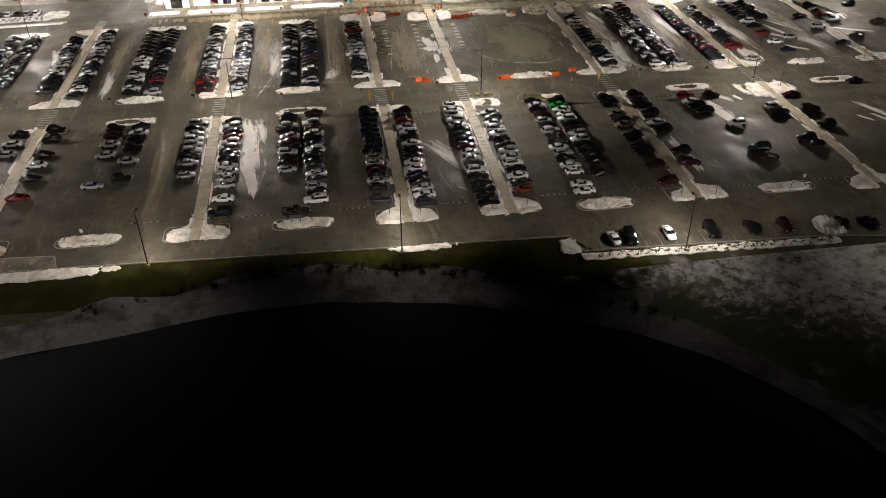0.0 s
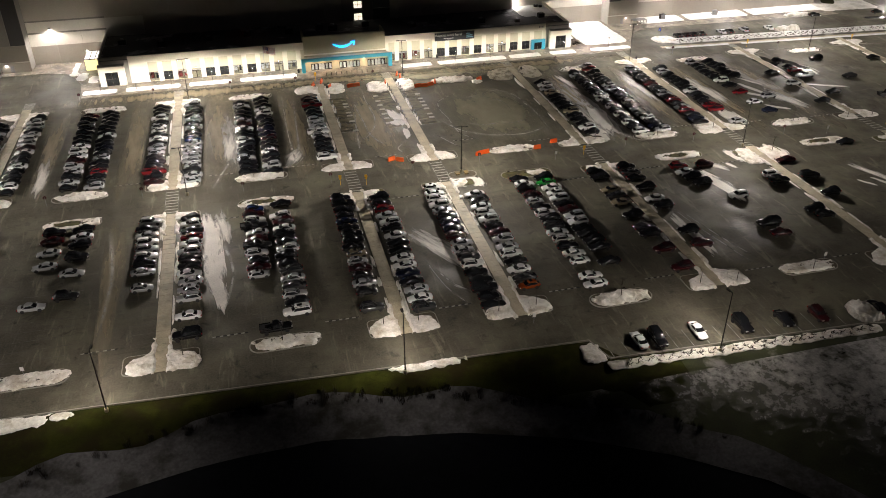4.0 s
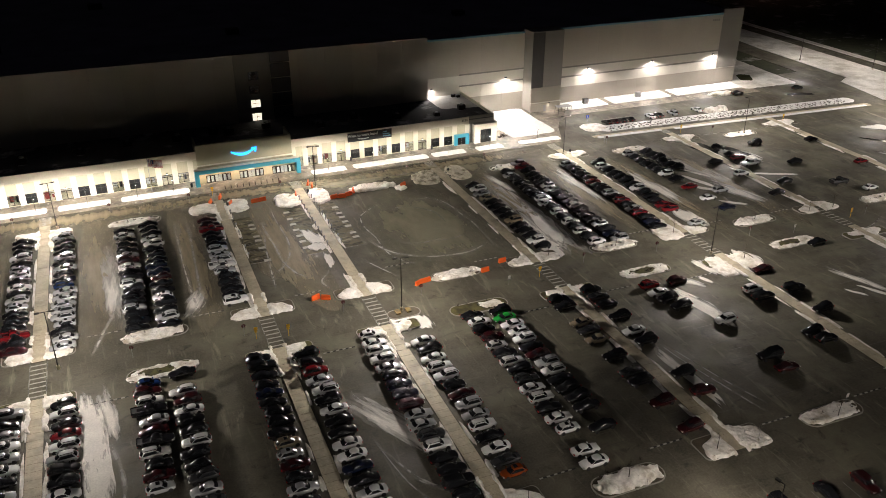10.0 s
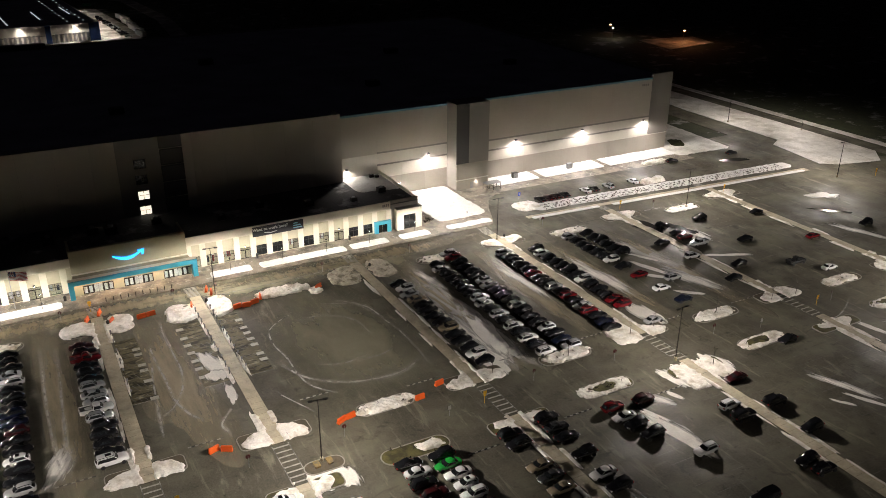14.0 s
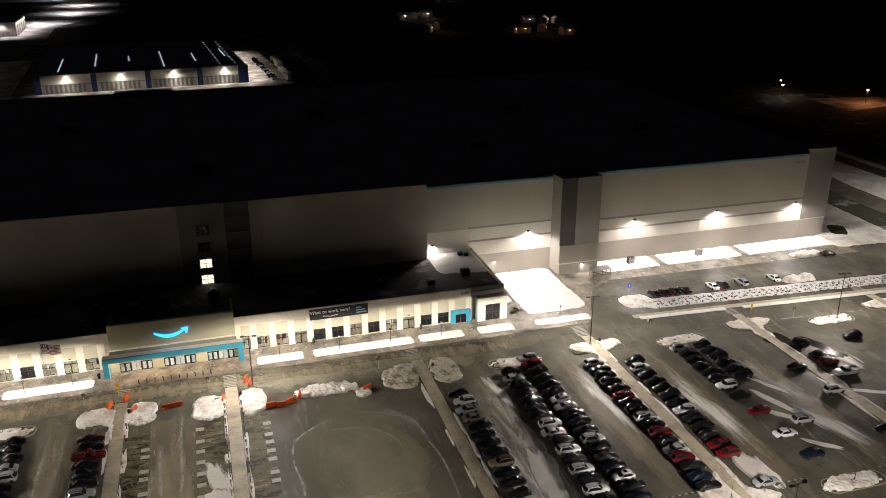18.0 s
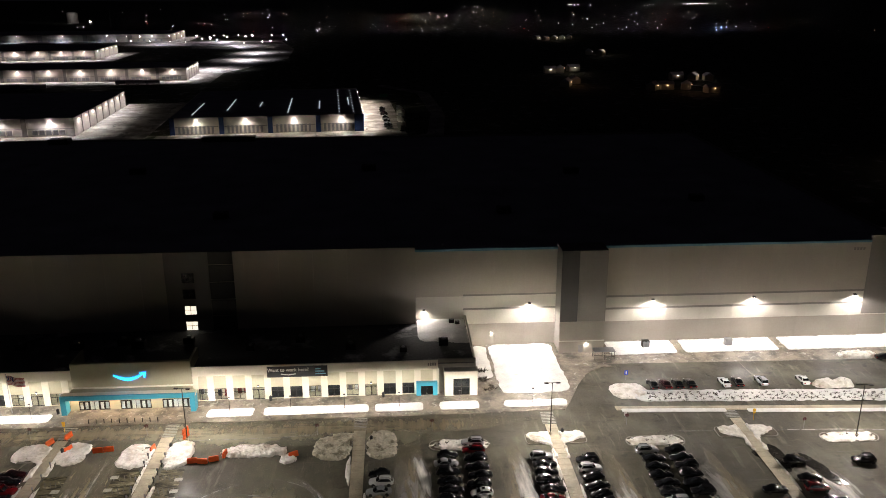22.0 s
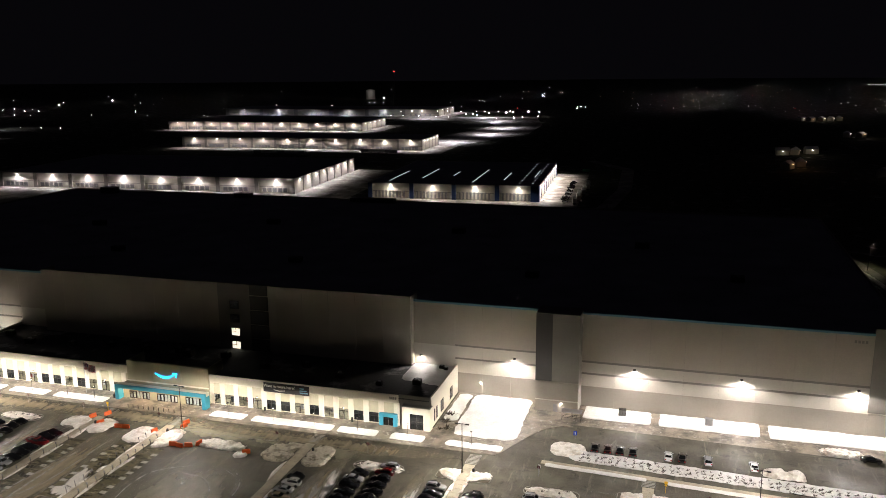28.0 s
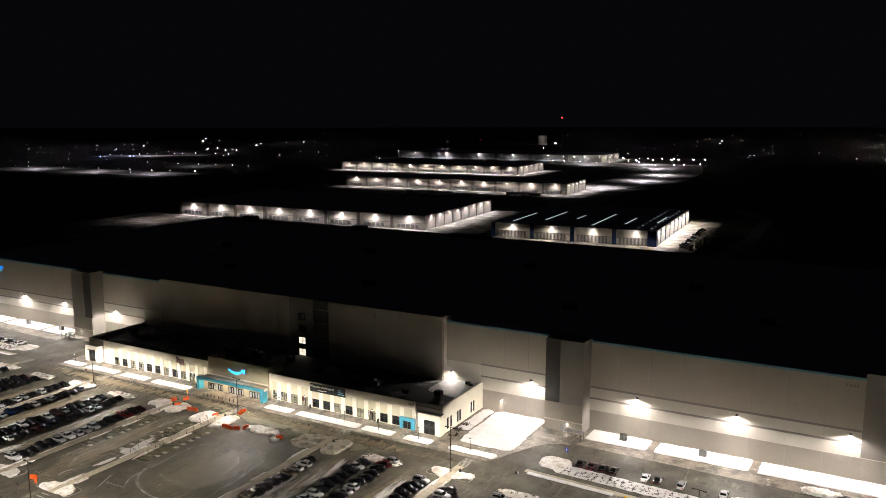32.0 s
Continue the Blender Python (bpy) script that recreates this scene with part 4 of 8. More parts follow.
def arc(grow, y0, y1, m, name):
    bm = bmesh.new()
    rows = []
    for k in range(25):
        f = k / 24
        x = -3.7 + 7.1 * f
        z = 0.7 - 1.85 * math.sin(math.pi * (0.08 + 0.84 * f)) * 0.9 + 0.35 * f
        th = 0.1 + 0.62 * math.sin(math.pi * min(1, f * 0.9 + 0.06)) ** 0.8 + grow
        rows.append([bm.verts.new((x, y, zz)) for y, zz in ((y0, z - th / 2), (y0, z + th / 2), (y1, z + th / 2), (y1, z - th / 2))])
    for a, b in zip(rows, rows[1:]):
        for i in range(4):
            bm.faces.new((a[i], a[(i + 1) % 4], b[(i + 1) % 4], b[i]))
    bm.faces.new(rows[0]), bm.faces.new(rows[-1][::-1])
    for pts in ([(2.5, 0.85), (4.0, 1.0), (3.72, -0.5), (3.35, -0.3), (3.45, 0.6), (2.6, 0.55)],):
        g = grow
        lo = [bm.verts.new((x + (g if x > 3.4 else -g) * 0.5, y0 - 0.004, z + (g if z > 0 else -g) * 0.5)) for x, z in pts]
        hi = [bm.verts.new((v.co.x, y1, v.co.z)) for v in lo]
        bm.faces.new(lo), bm.faces.new(hi[::-1])
        for i in range(len(pts)):
            j = (i + 1) % len(pts)
            bm.faces.new((lo[i], lo[j], hi[j], hi[i]))
    part(name, bm, m, sign)


arc(0.0, -0.22, -0.1, BLUESIGN, "lit_face")
arc(0.22, -0.09, 0.0, WHITESIGN, "lit_rim")
# banner
ban = thing("wall_banner", "black hiring banner with white lettering on the front wall", "banner", at=pose(6.6, YF - 0.02, 6.65))
part("sheet", boxes((-6.6, 6.6, -0.06, 0, -1.3, 1.3)), BANNER, ban)
tx = bpy.data.curves.new("lettering", "FONT")
tx.body, tx.size, tx.align_x, tx.extrude = "Want to work here?", 1.08, "CENTER", 0.01
tx.offset = 0.022
tx.materials.append(WHITE)
to = new("lettering", tx)
to.parent = ban
to.matrix_basis = pose(-2.0, -0.08, 0.1, 90, 0, 0)
part("arc_mark", boxes(*[(-3.6 + 0.36 * i, -3.2 + 0.36 * i, -0.09, -0.065, -0.66 - 0.05 * (4 - abs(i - 4)), -0.48 - 0.05 * (4 - abs(i - 4))) for i in range(9)]), WHITE, ban)
SKYTEXT = mat("pale_blue_print", (0.2, 0.45, 0.6), 0.6, vary=0.05, bump=0.0)
for z, w in ((0.55, 1.2), (-0.05, 2.0), (-0.65, 2.3)):
    part("text_bar", boxes((3.9, 3.9 + w, -0.085, -0.065, z - 0.14, z + 0.14)), SKYTEXT, ban, "pale blue line of small print")
# number plates as bars
for x, y, z, w in ((36.3, YF - 0.01, 7.4, 2.0), (146.0, YM - 0.301, 23.6, 3.2)):
    pl = tagged(part("number_plate", boxes(*[(x - w / 2 + i * w / 4, x - w / 2 + i * w / 4 + w / 6, y - 0.05, y, z - 0.35, z + 0.35) for i in range(4)]), GREIGE), "grey bars of a building number on the wall", "number")
# lettered sign on the west wall drawn as plain bars
ws = thing("wall_sign", "lit pale blue wall sign on the tall west wall", "sign", at=pose(mir(138.0), YM - 0.301, 21.5))
part("letters", boxes(*[(-4 + i * 1.4, -3 + i * 1.4, -0.15, 0, -0.2, 1.0) for i in range(6)]), WHITESIGN, ws)
part("arc", boxes(*[(-3.5 + 0.7 * i, -2.75 + 0.7 * i, -0.15, 0, -1.1 - 0.1 * (4 - abs(i - 4)), -0.8 - 0.1 * (4 - abs(i - 4))) for i in range(9)]), BLUESIGN, ws)
# flag on its pole
fl = thing("flagpole", "white flagpole with a hanging striped flag", "flagpole", at=pose(-54.2, -3.6, 0))
part("pole", cyl(bmesh.new(), 0, 0, 0, 9.2, 0.09, 0.05, 10), METAL, fl)
part("finial", cyl(bmesh.new(), 0, 0, 9.2, 9.4, 0.12, 0.05, 8), METAL, fl)
FLAGRED = mat("faded_red_cloth", (0.3, 0.06, 0.06), 0.8, bump=0.05)
FLAGWHITE = mat("grey_white_cloth", (0.45, 0.43, 0.42), 0.8, bump=0.05)
FLAGBLUE = mat("dark_blue_cloth", (0.03, 0.04, 0.12), 0.8, bump=0.05)


def cloth(z0, z1, x0, x1, off):
    bm = bmesh.new()
    n = 10
    rows = []
    for k in range(n + 1):
        x = x0 + (x1 - x0) * k / n
        y, dz = 0.22 * math.sin(x * 2.3), -0.22 * x
        rows.append([bm.verts.new((x, y + o, z + dz)) for o in (-off, off) for z in (z0, z1)])
    for a, b in zip(rows, rows[1:]):
        for i, j in ((0, 1), (1, 3), (3, 2), (2, 0)):
            bm.faces.new((a[i], a[j], b[j], b[i]))
    bm.faces.new((rows[0][0], rows[0][1], rows[0][3], rows[0][2])), bm.faces.new((rows[-1][0], rows[-1][2], rows[-1][3], rows[-1][1]))
    return bm


for i in range(13):
    part("stripe", cloth(6.9 + i * 0.16, 6.9 + (i + 1) * 0.16, 0.1, 3.6, 0.01), FLAGRED if i % 2 == 0 else FLAGWHITE, fl)
part("canton", cloth(7.86, 8.99, 0.1, 1.5, 0.018), FLAGBLUE, fl, "dark blue corner of the flag")



# ---- sidewalks and snow along the front ----
def flat(name, pts, z0, z1, m, label, category, kind="structure", group=""):
    return tagged(part(name, slab(pts, z0, z1), m), label, category, group, kind)


flat("pavement_front", [(mir(51), -10.3), (51, -10.3), (51, 24.4), (46.5, 24.4), (46.5, -0.4), (mir(46.5), -0.4), (mir(46.5), 24.4), (mir(51), 24.4)], -0.1, 0.13, PAVING, "damp concrete pavement along the office front", "pavement")
flat("pavement_court", [(51.004, -10.0), (64.5, -10.0), (66.3, -6.7), (70, 1.6), (73, 6.6), (77.5, 10.1), (79.9, 10.1), (79.9, 18.3), (68.6, 18.3), (68.6, 24.4), (51.004, 24.4)], -0.1, 0.126, PAVING, "damp concrete round the snow court", "pavement")
flat("pavement_court_west", [(-107.004, 24.4), (-124.6, 24.4), (-124.6, 18.3), (-135.9, 18.3), (-135.9, 15.0), (-125, 14.8), (-118, 14.2), (-113.5, 12.2), (-110.5, 7.5), (-108.7, 2.5), (-107.8, -4), (-107.004, -10)], -0.1, 0.126, PAVING, "damp concrete walk round the west loop road", "pavement")
for a, b in ((-12.4, -2.4), (-0.3, 22.2), (23.6, 34.0), (37.6, 46.2), (-62.0, -45.0), (-77.0, -64.5), (-95.0, -79.5), (-107.0, -97.5)):
    ob = part("snow_strip", bed((a - b) / 2, (b - a) / 2, -1.75, 1.75, 0.14, a), CLEAN_SNOW)
    ob.location = ((a + b) / 2, -6.6, 0.13)
    tagged(ob, "smooth bright snow bed along the front pavement", "snow bed", "snow beds along the front")
for (cx, cy, rx, ry) in ((59.6, 11.0, 8.0, 13.0), (58.6, -6.8, 7.1, 1.5), (49.0, 14.5, 1.9, 9.0), (-111.4, 11.6, 1.5, 1.6), (-111.6, 17.5, 0.9, 5.2), (-108.7, 8.6, 1.5, 3.4), (-105.0, 5.0, 1.6, 3.0)):
    ob = part("snow_bed", bed(-rx, rx, -ry, ry, 0.2, cx, 0.5, 2.5), CLEAN_SNOW)
    ob.location = (cx, cy, 0.126)
    tagged(ob, "broad smooth snow bed beside the office wing", "snow bed", "snow beds beside the wing")
for side in (0, 1):
    for a, b in ((81.5, 98.5), (100.5, 124.5), (126.5, 156.0)):
        if side:
            a, b = mir(b), mir(a)
        ob = part("snow_bed", bed((a - b) / 2, (b - a) / 2, -3.9, 3.9, 0.2, a, 0.3), CLEAN_SNOW)
        ob.location = ((a + b) / 2, 20.3, 0.012)
        tagged(ob, "bright snow bed along the foot of the warehouse", "snow bed", "snow beds along the warehouse")
    x0, x1 = (80.0, 158.0) if side == 0 else (mir(158.0), mir(80.0))
    flat("pavement_east" if side == 0 else "pavement_west", [(x0, 11.6), (x1, 9.6), (x1, 24.3), (x0, 24.3)], -0.1, 0.012, PAVING, "damp concrete walk below the warehouse wall", "pavement")
# snow lawn at the building's end, and the open snow field beyond the perimeter road
ob = part("snow_bed", bed(-11.8, 11.8, -31, 31, 0.15, 3, 0.8, 2.0), FIELDSNOW)
ob.matrix_basis = pose(168.4, 44.5, 0.0, 0, 0, -3)
tagged(ob, "open snow lawn at the warehouse's east end", "snow bed", "snow beds beside the wing")
field = [(191, -14.5), (196.5, -18.7), (212.6, -22.0), (221, -14), (222, 30), (222, 120), (209, 120), (202.5, 60), (201.3, 12), (195, 8.5)]
flat("snow_field", field, -0.5, 0.12, FIELDSNOW, "broad flat snow field beyond the perimeter road", "snow field")
flat("road_perimeter", [(221.3, -24), (229, -26), (230, 120), (222.2, 120)], -0.4, 0.02, ASPHALT, "dark perimeter road beyond the snow field", "road")
flat("snow_edge", [(229.3, -26), (233, -26), (234, 120), (230.3, 120)], -0.4, 0.14, FIELDSNOW, "snow strip along the perimeter road", "snow")
ob = part("lawn_patch", mound(0, 0, 3.2, 5, 0.06, 12, rings=4, n=30), GRASS, smooth=True)
ob.matrix_basis = pose(165, 26.5, 0.14, 0, 0, -30)
tagged(ob, "patch of green grass showing through the snow", "grass")

# glazed entry at the wing's west end
# panes and front panel glow by themselves; no lamp stands inside
SKYPANE = glow("glowing_frosted_pane", (1.0, 0.93, 0.84), 0.75)
YELLOWGLOW = glow("glowing_yellow_panel", (0.95, 0.86, 0.42), 0.55)
ve = thing("glazed_entry", "small lit glazed entry with a skylight roof beside the office wing", "entrance shelter", at=pose(-105.9, 18.4, 0.13))
part("front_panel", boxes((-2.3, 2.3, -4.3, -4.2, 0.1, 3.4)), YELLOWGLOW, ve, "pale yellow panel that glows in place of inside light")
part("side_panel", boxes((-2.4, -2.3, -4.3, 4.3, 0.1, 3.4)), CREAM, ve)
for px in (-2.4, 2.3):
    part("post", boxes((px, px + 0.1, -4.44, -4.31, 0, 3.5)), DARKMETAL, ve)
part("roof_frame", boxes((-2.5, 2.5, -4.5, -4.2, 3.5, 3.7), (-2.5, 2.5, 4.2, 4.5, 3.5, 3.7), *[(x - 0.1, x + 0.1, -4.2, 4.2, 3.5, 3.7) for x in (-2.4, -0.75, 0.8, 2.4)]), DARKMETAL, ve)
for x0, x1 in ((-2.29, -0.86), (-0.64, 0.69), (0.91, 2.29)):
    part("roof_pane", boxes((x0, x1, -4.19, 4.19, 3.54, 3.6)), SKYPANE, ve, "frosted roof pane that glows in place of inside light")
lamp("entry_light", "SPOT", (-110.4, 21.5, 3.6), 420, (1.0, 0.93, 0.8), 0.12, (-110.6, 14, 0), 160, 0.5)

# ---- car park: columns ----
LADDER = mat("ladder_paint", (0.36, 0.35, 0.31), 0.6, vary=0.2, scale=10, bump=0.02, dirt=(0.16, 0.15, 0.12), dirt_scale=0.8, dirt_lo=0.52, dirt_hi=0.7)
WALKS = {"A": -79.8, "C": -39.2, "D": -18.3, "E": 20.6, "G": 60.2, "I": 99.6, "M": -120.6, "L": 138.6}
YN0, YN1, YS0, YS1 = -20.5, -76.5, -88.2, -142.5
for k, wx in WALKS.items():
    for nm, ya, yb in (("pavement_walk_north", YN1, -16.0), ("pavement_walk_south", YS1, YS0)):
        n = round((yb - ya) / 1.9)
        st = (yb - ya) / n
        tops = [0.14 + 0.012 * math.sin(i * 7.1 + wx) for i in range(n)]
        wk = tagged(part(nm, boxes(*[(wx - 1.22, wx + 1.22, ya + i * st + 0.03, ya + (i + 1) * st - 0.03, 0.0, tops[i]) for i in range(n)]), CONCRETE), "tan concrete slab walkway between the parking rows", "walkway", kind="structure")
        part("joint_bed", boxes((wx - 1.25, wx + 1.25, ya, yb, -0.1, 0.115)), SOIL, wk)
    for y0, y1 in ((YS0 + 0.3, YN1 - 0.3), (-15.6, -10.6)):
        c = thing("crosswalk", "worn white ladder crossing on the asphalt", "crosswalk", "pedestrian crossings")
        n = 8
        st = (y1 - y0) / n
        bar = mesh_of("bar", boxes((-1.3, 1.3, -0.17, 0.17, 0.001, 0.006)), LADDER)
        for i in range(n):
            part("bar", bar, None, c).location = (wx, y0 + (i + 0.5) * st, 0)
        for sx in (-1.4, 1.4):
            part("edge_line", boxes((wx + sx - 0.07, wx + sx + 0.07, y0, y1, 0.001, 0.005)), LINE, c)


def island(x, y, hx, hy, top=None):
    i = thing("parking_island", "kerbed island at the end of a parking row", "traffic island", "islands of the car park")
    outer, inner = rounded(x, y, hx, hy, min(hx, hy) * 0.95), rounded(x, y, hx - 0.18, hy - 0.18, min(hx, hy) * 0.95 - 0.15)
    bm = bmesh.new()
    n = len(outer)
    rings = [[bm.verts.new((*p, z)) for p in pts] for pts, z in ((outer, -0.05), (outer, 0.15), (inner, 0.15), (inner, 0.05))]
    for a, b in zip(rings, rings[1:]):
        for k in range(n):
            bm.faces.new((a[k], a[(k + 1) % n], b[(k + 1) % n], b[k]))
    part("kerb", bm, KERB, i)
    part("bed", slab(inner, -0.05, 0.1), top or LAWN, i)
    return i


ISL_X = [-140, -100, -59.6, 1.0, 40.5, 80.0, 119.5]
seed = 1
for x in ISL_X:
    if x != 1.0:
        for y in (-21.4, -74.8, -87.6, -139.6):
            y2 = y - (0.035 * max(x, 0) if y < -100 else 0.03 * max(x, 0))
            island(x, y2, 6.0, 2.0, LAWN if y == -87.6 else SOIL)
            seed += 1
            if y == -87.6:
                # snow left as a broken rim round the grass, widest beside the row
                def rim(px, py):
                    d = (0.97 - (abs(px / 5.8) ** 3 + abs(py / 1.9) ** 3) ** (1 / 3)) * 1.9
                    return min(d + 0.1, 0.85 + 0.3 * (px > 1.5) - d - 0.25 * py)
                o = part("snow_mound", drift(rim, -6.3, 6.3, -2.4, 2.4, 0.3, seed), SNOW)
                o.location = (x, y2, 0.1)
                tagged(o, "broken rim of old snow round the grass of the island", "snow heap", "snow heaps of the car park")
                continue
            heap(x + random.uniform(-0.5, 0.5), y2, 5.7, 1.85, 0.4 if y > -60 else 0.55, seed, z=0.1)
    else:
        island(x, -141.6, 6.0, 2.2, SOIL), island(x, -88.8, 6.2, 2.0), island(2.0, -74.6, 5.6, 1.9, SOIL)
        heap(x, -141.6, 5.6, 2.0, 0.6, 91, z=0.1), heap(2.0, -74.6, 5.4, 1.8, 0.55, 92, z=0.1), heap(3.6, -88.6, 2.6, 1.3, 0.35, 93, z=0.1)
for k, wx in WALKS.items():
    for sgn in (-1, 1):
        for y, ry, h in ((-21.5, 2.7, 0.42), (-73.9, 2.7, 0.45), (-89.6, 2.2, 0.4), (-139.8, 3.2, 0.65)):
            y2 = y - (0.03 * max(wx, 0) if y < -30 else 0)
            seed += 1
            b = thing("parking_island", "kerbed snow bed beside the walkway end", "traffic island", "islands of the car park")
            x0, x1 = (wx + sgn * 1.3, wx + sgn * 6.2) if sgn > 0 else (wx - 6.2, wx - 1.3)
            part("kerb", slab(rounded((x0 + x1) / 2, y2, (x1 - x0) / 2, ry * 0.8, 1.0), -0.05, 0.14), KERB, b)
            part("bed", slab(rounded((x0 + x1) / 2, y2, (x1 - x0) / 2 - 0.18, ry * 0.8 - 0.18, 0.85), 0.0, 0.17), LAWN if y == -89.6 else SOIL, b)
            if y == -21.5 and k in "DE":
                continue
            # a wedge of snow: deep beside the walkway, tapering to a round tip, with a tail along the walkway's edge
            inward = 1 if y < -100 or -80 < y < -60 else -1
            rim_y, deep, far_, gap = y2 - inward * ry * 0.82, ry * 1.6 + random.uniform(0.0, 1.2), 4.9 + random.uniform(-0.4, 0.3), 0.5 if y == -89.6 else 0.0

            def wedge(px, py, wx=wx, sgn=sgn, inward=inward, rim_y=rim_y, deep=deep, far_=far_, gap=gap):
                u, v = sgn * (px - wx) - 1.25, inward * (py - rim_y)
                t = min(max(u / far_, 0.0), 1.0)
                body = soft_min(soft_min(v + 0.2, deep * (1 - 0.42 * t) - v, 1.2), far_ - u, 2.2)
                tail = min(0.42 - u, 9.5 - v)
                return min(max(body - gap, tail), u + 0.35)
            ya, yb = sorted((rim_y - inward * 0.5, rim_y + inward * 10.0))
            xa, xb = sorted((wx + sgn * 0.75, wx + sgn * 7.2))
            o = part("snow_mound", drift(wedge, xa, xb, ya, yb, h * 0.85, seed), SNOW)
            o.location.z = 0.12
            tagged(o, "grey-white wedge of ploughed snow beside the walkway", "snow heap", "snow heaps of the car park")

# paint: stall lines, one set a column side
def stalls(x, y0, y1, name="stall_lines"):
    n = int(abs(y1 - y0) / 2.8)
    items = [(x - 2.5, x + 2.5, y0 - i * 2.8 - 0.05, y0 - i * 2.8 + 0.05, 0.001, 0.005) for i in range(n + 1)]
    tagged(part(name, boxes(*items), FADED), "faded, nearly worn-off white stall lines on the asphalt", "road marking", kind="stuff")


for k, wx in WALKS.items():
    for sgn in (-1, 1):
        if (k, sgn) not in (("D", -1), ("D", 1), ("C", 1), ("E", -1)):
            stalls(wx + sgn * 4.2, -24.5, -71.5)
        stalls(wx + sgn * 4.2, -92, -136.5)
for x in ISL_X:
    for sgn in (-1, 1):
        if x != 1.0:
            stalls(x + sgn * 2.75, -24.5, -71.5)
        stalls(x + sgn * 2.75, -92, -136.5)
# small lot at the pond side
items = [(x - 0.06, x + 0.06, -157.4 - 0.04 * x, -152.6 - 0.04 * x, 0.001, 0.005) for x in np.arange(-7.2, 39, 2.85)]
tagged(part("stall_lines", boxes(*items), LINE), "worn white stall lines of the pond-side bays", "road marking", kind="stuff")


# ---- accessible bays with hatching and painted plates ----
HATCH = mat("hatch_paint", (0.48, 0.46, 0.4), 0.6, vary=0.2, scale=10, bump=0.02, dirt=(0.16, 0.15, 0.12), dirt_scale=1.0, dirt_lo=0.52, dirt_hi=0.66)


SCUFF = mat("scuffed_slush", (0.13, 0.115, 0.07), 0.6, vary=0.3, scale=2, fine=20, bump=0.4)
SCUFF.node_tree.nodes["Principled BSDF"].inputs["Specular IOR Level"].default_value = 0.05
layer(SCUFF.node_tree, (0.42, 0.38, 0.27), 0.55, (0.5, 1.4, 1), 0.55, 0.63, 0.75)
layer(SCUFF.node_tree, (0.02, 0.018, 0.012), 0.6, (0.45, 1.5, 1), 0.49, 0.57, 0.9)


def hatch(x0, x1, y0, y1, plates_x, plates):
    h = thing("hatched_bays", "hatched accessible bays under dark scuffed slush", "road marking")
    part("slush", slab([(x0 + 0.4, y0), (x1 - 0.2, y0 + 0.3), (x1, y1 + 0.4), (x0, y1)], 0.0005, 0.0075), SCUFF, h, "dark slush scuffed by tyres")
    for a in plates:
        part("plate", boxes((plates_x - 0.75, plates_x + 0.75, a - 0.55, a + 0.55, 0.001, 0.0115)), HATCH, h)
    n = int((y0 - y1) / 4.1)
    for i in range(n):
        a = y0 - i * 4.1
        bm = bmesh.new()
        for k in range(5):
            xa = x0 + (x1 - x0) * k / 5
            v = [bm.verts.new((xx, yy, 0.0085)) for xx, yy in ((xa, a - 1.6), (xa + 0.16, a - 1.6), (xa + 0.95, a - 3.5), (xa + 0.8, a - 3.5))]
            bm.faces.new(v)
        part("hatching", bm, FADED, h)
    part("bay_line", boxes((x0, x1, y1 - 0.06, y1 + 0.06, 0.001, 0.0095)), LINE, h)


hatch(-25.2, -20.0, -27.5, -54.0, -24.6, (-29.7, -33.8, -37.0, -40.3, -43.7, -46.9, -50.2)), hatch(-16.8, -11.9, -28.0, -53.7, -12.5, (-31.2, -34.9, -37.4, -40.2, -42.8, -46.7, -49.1)), hatch(-38.0, -33.2, -29.0, -53.6, -34.0, (-33.7, -35.9, -40.3, -42.5, -46.6, -53.0))
# bollards along the wide walkway
boll = thing("bollard", "thin dark marker post beside the walkway", "bollard", "posts along the walkway")
part("post", cyl(bmesh.new(), 0, 0, 0, 1.1, 0.07, 0.06, 8), DARKMETAL, boll)
part("cap", cyl(bmesh.new(), 0, 0, 1.1, 1.16, 0.085, 0.03, 8), DARKMETAL, boll)
part("sign_plate", boxes((-0.16, 0.16, -0.08, -0.06, 1.0, 1.55)), METAL, boll)
spots = [(-18.3 + s * 1.6, -24 - 2.75 * i) for s in (-1, 1) for i in range(11)] + [(-37.6, -26 - 4.1 * i) for i in range(7)]
boll.matrix_basis = pose(*spots[0], 0)
for x, y in spots[1:]:
    copy_thing(boll, pose(x, y, 0))
b2 = thing("entrance_bollard", "short dark steel bollard before the entrance", "bollard", "bollards before the entrance")
part("post", cyl(bmesh.new(), 0, 0, 0.1, 1.05, 0.1, 0.1, 10), DARKMETAL, b2)
part("cap", cyl(bmesh.new(), 0, 0, 1.05, 1.12, 0.1, 0.03, 10), DARKMETAL, b2)
b2.matrix_basis = pose(-36.2, -9.3, 0.03)
for i in range(1, 10):
    copy_thing(b2, pose(-36.2 + 1.58 * i, -9.3, 0.03))

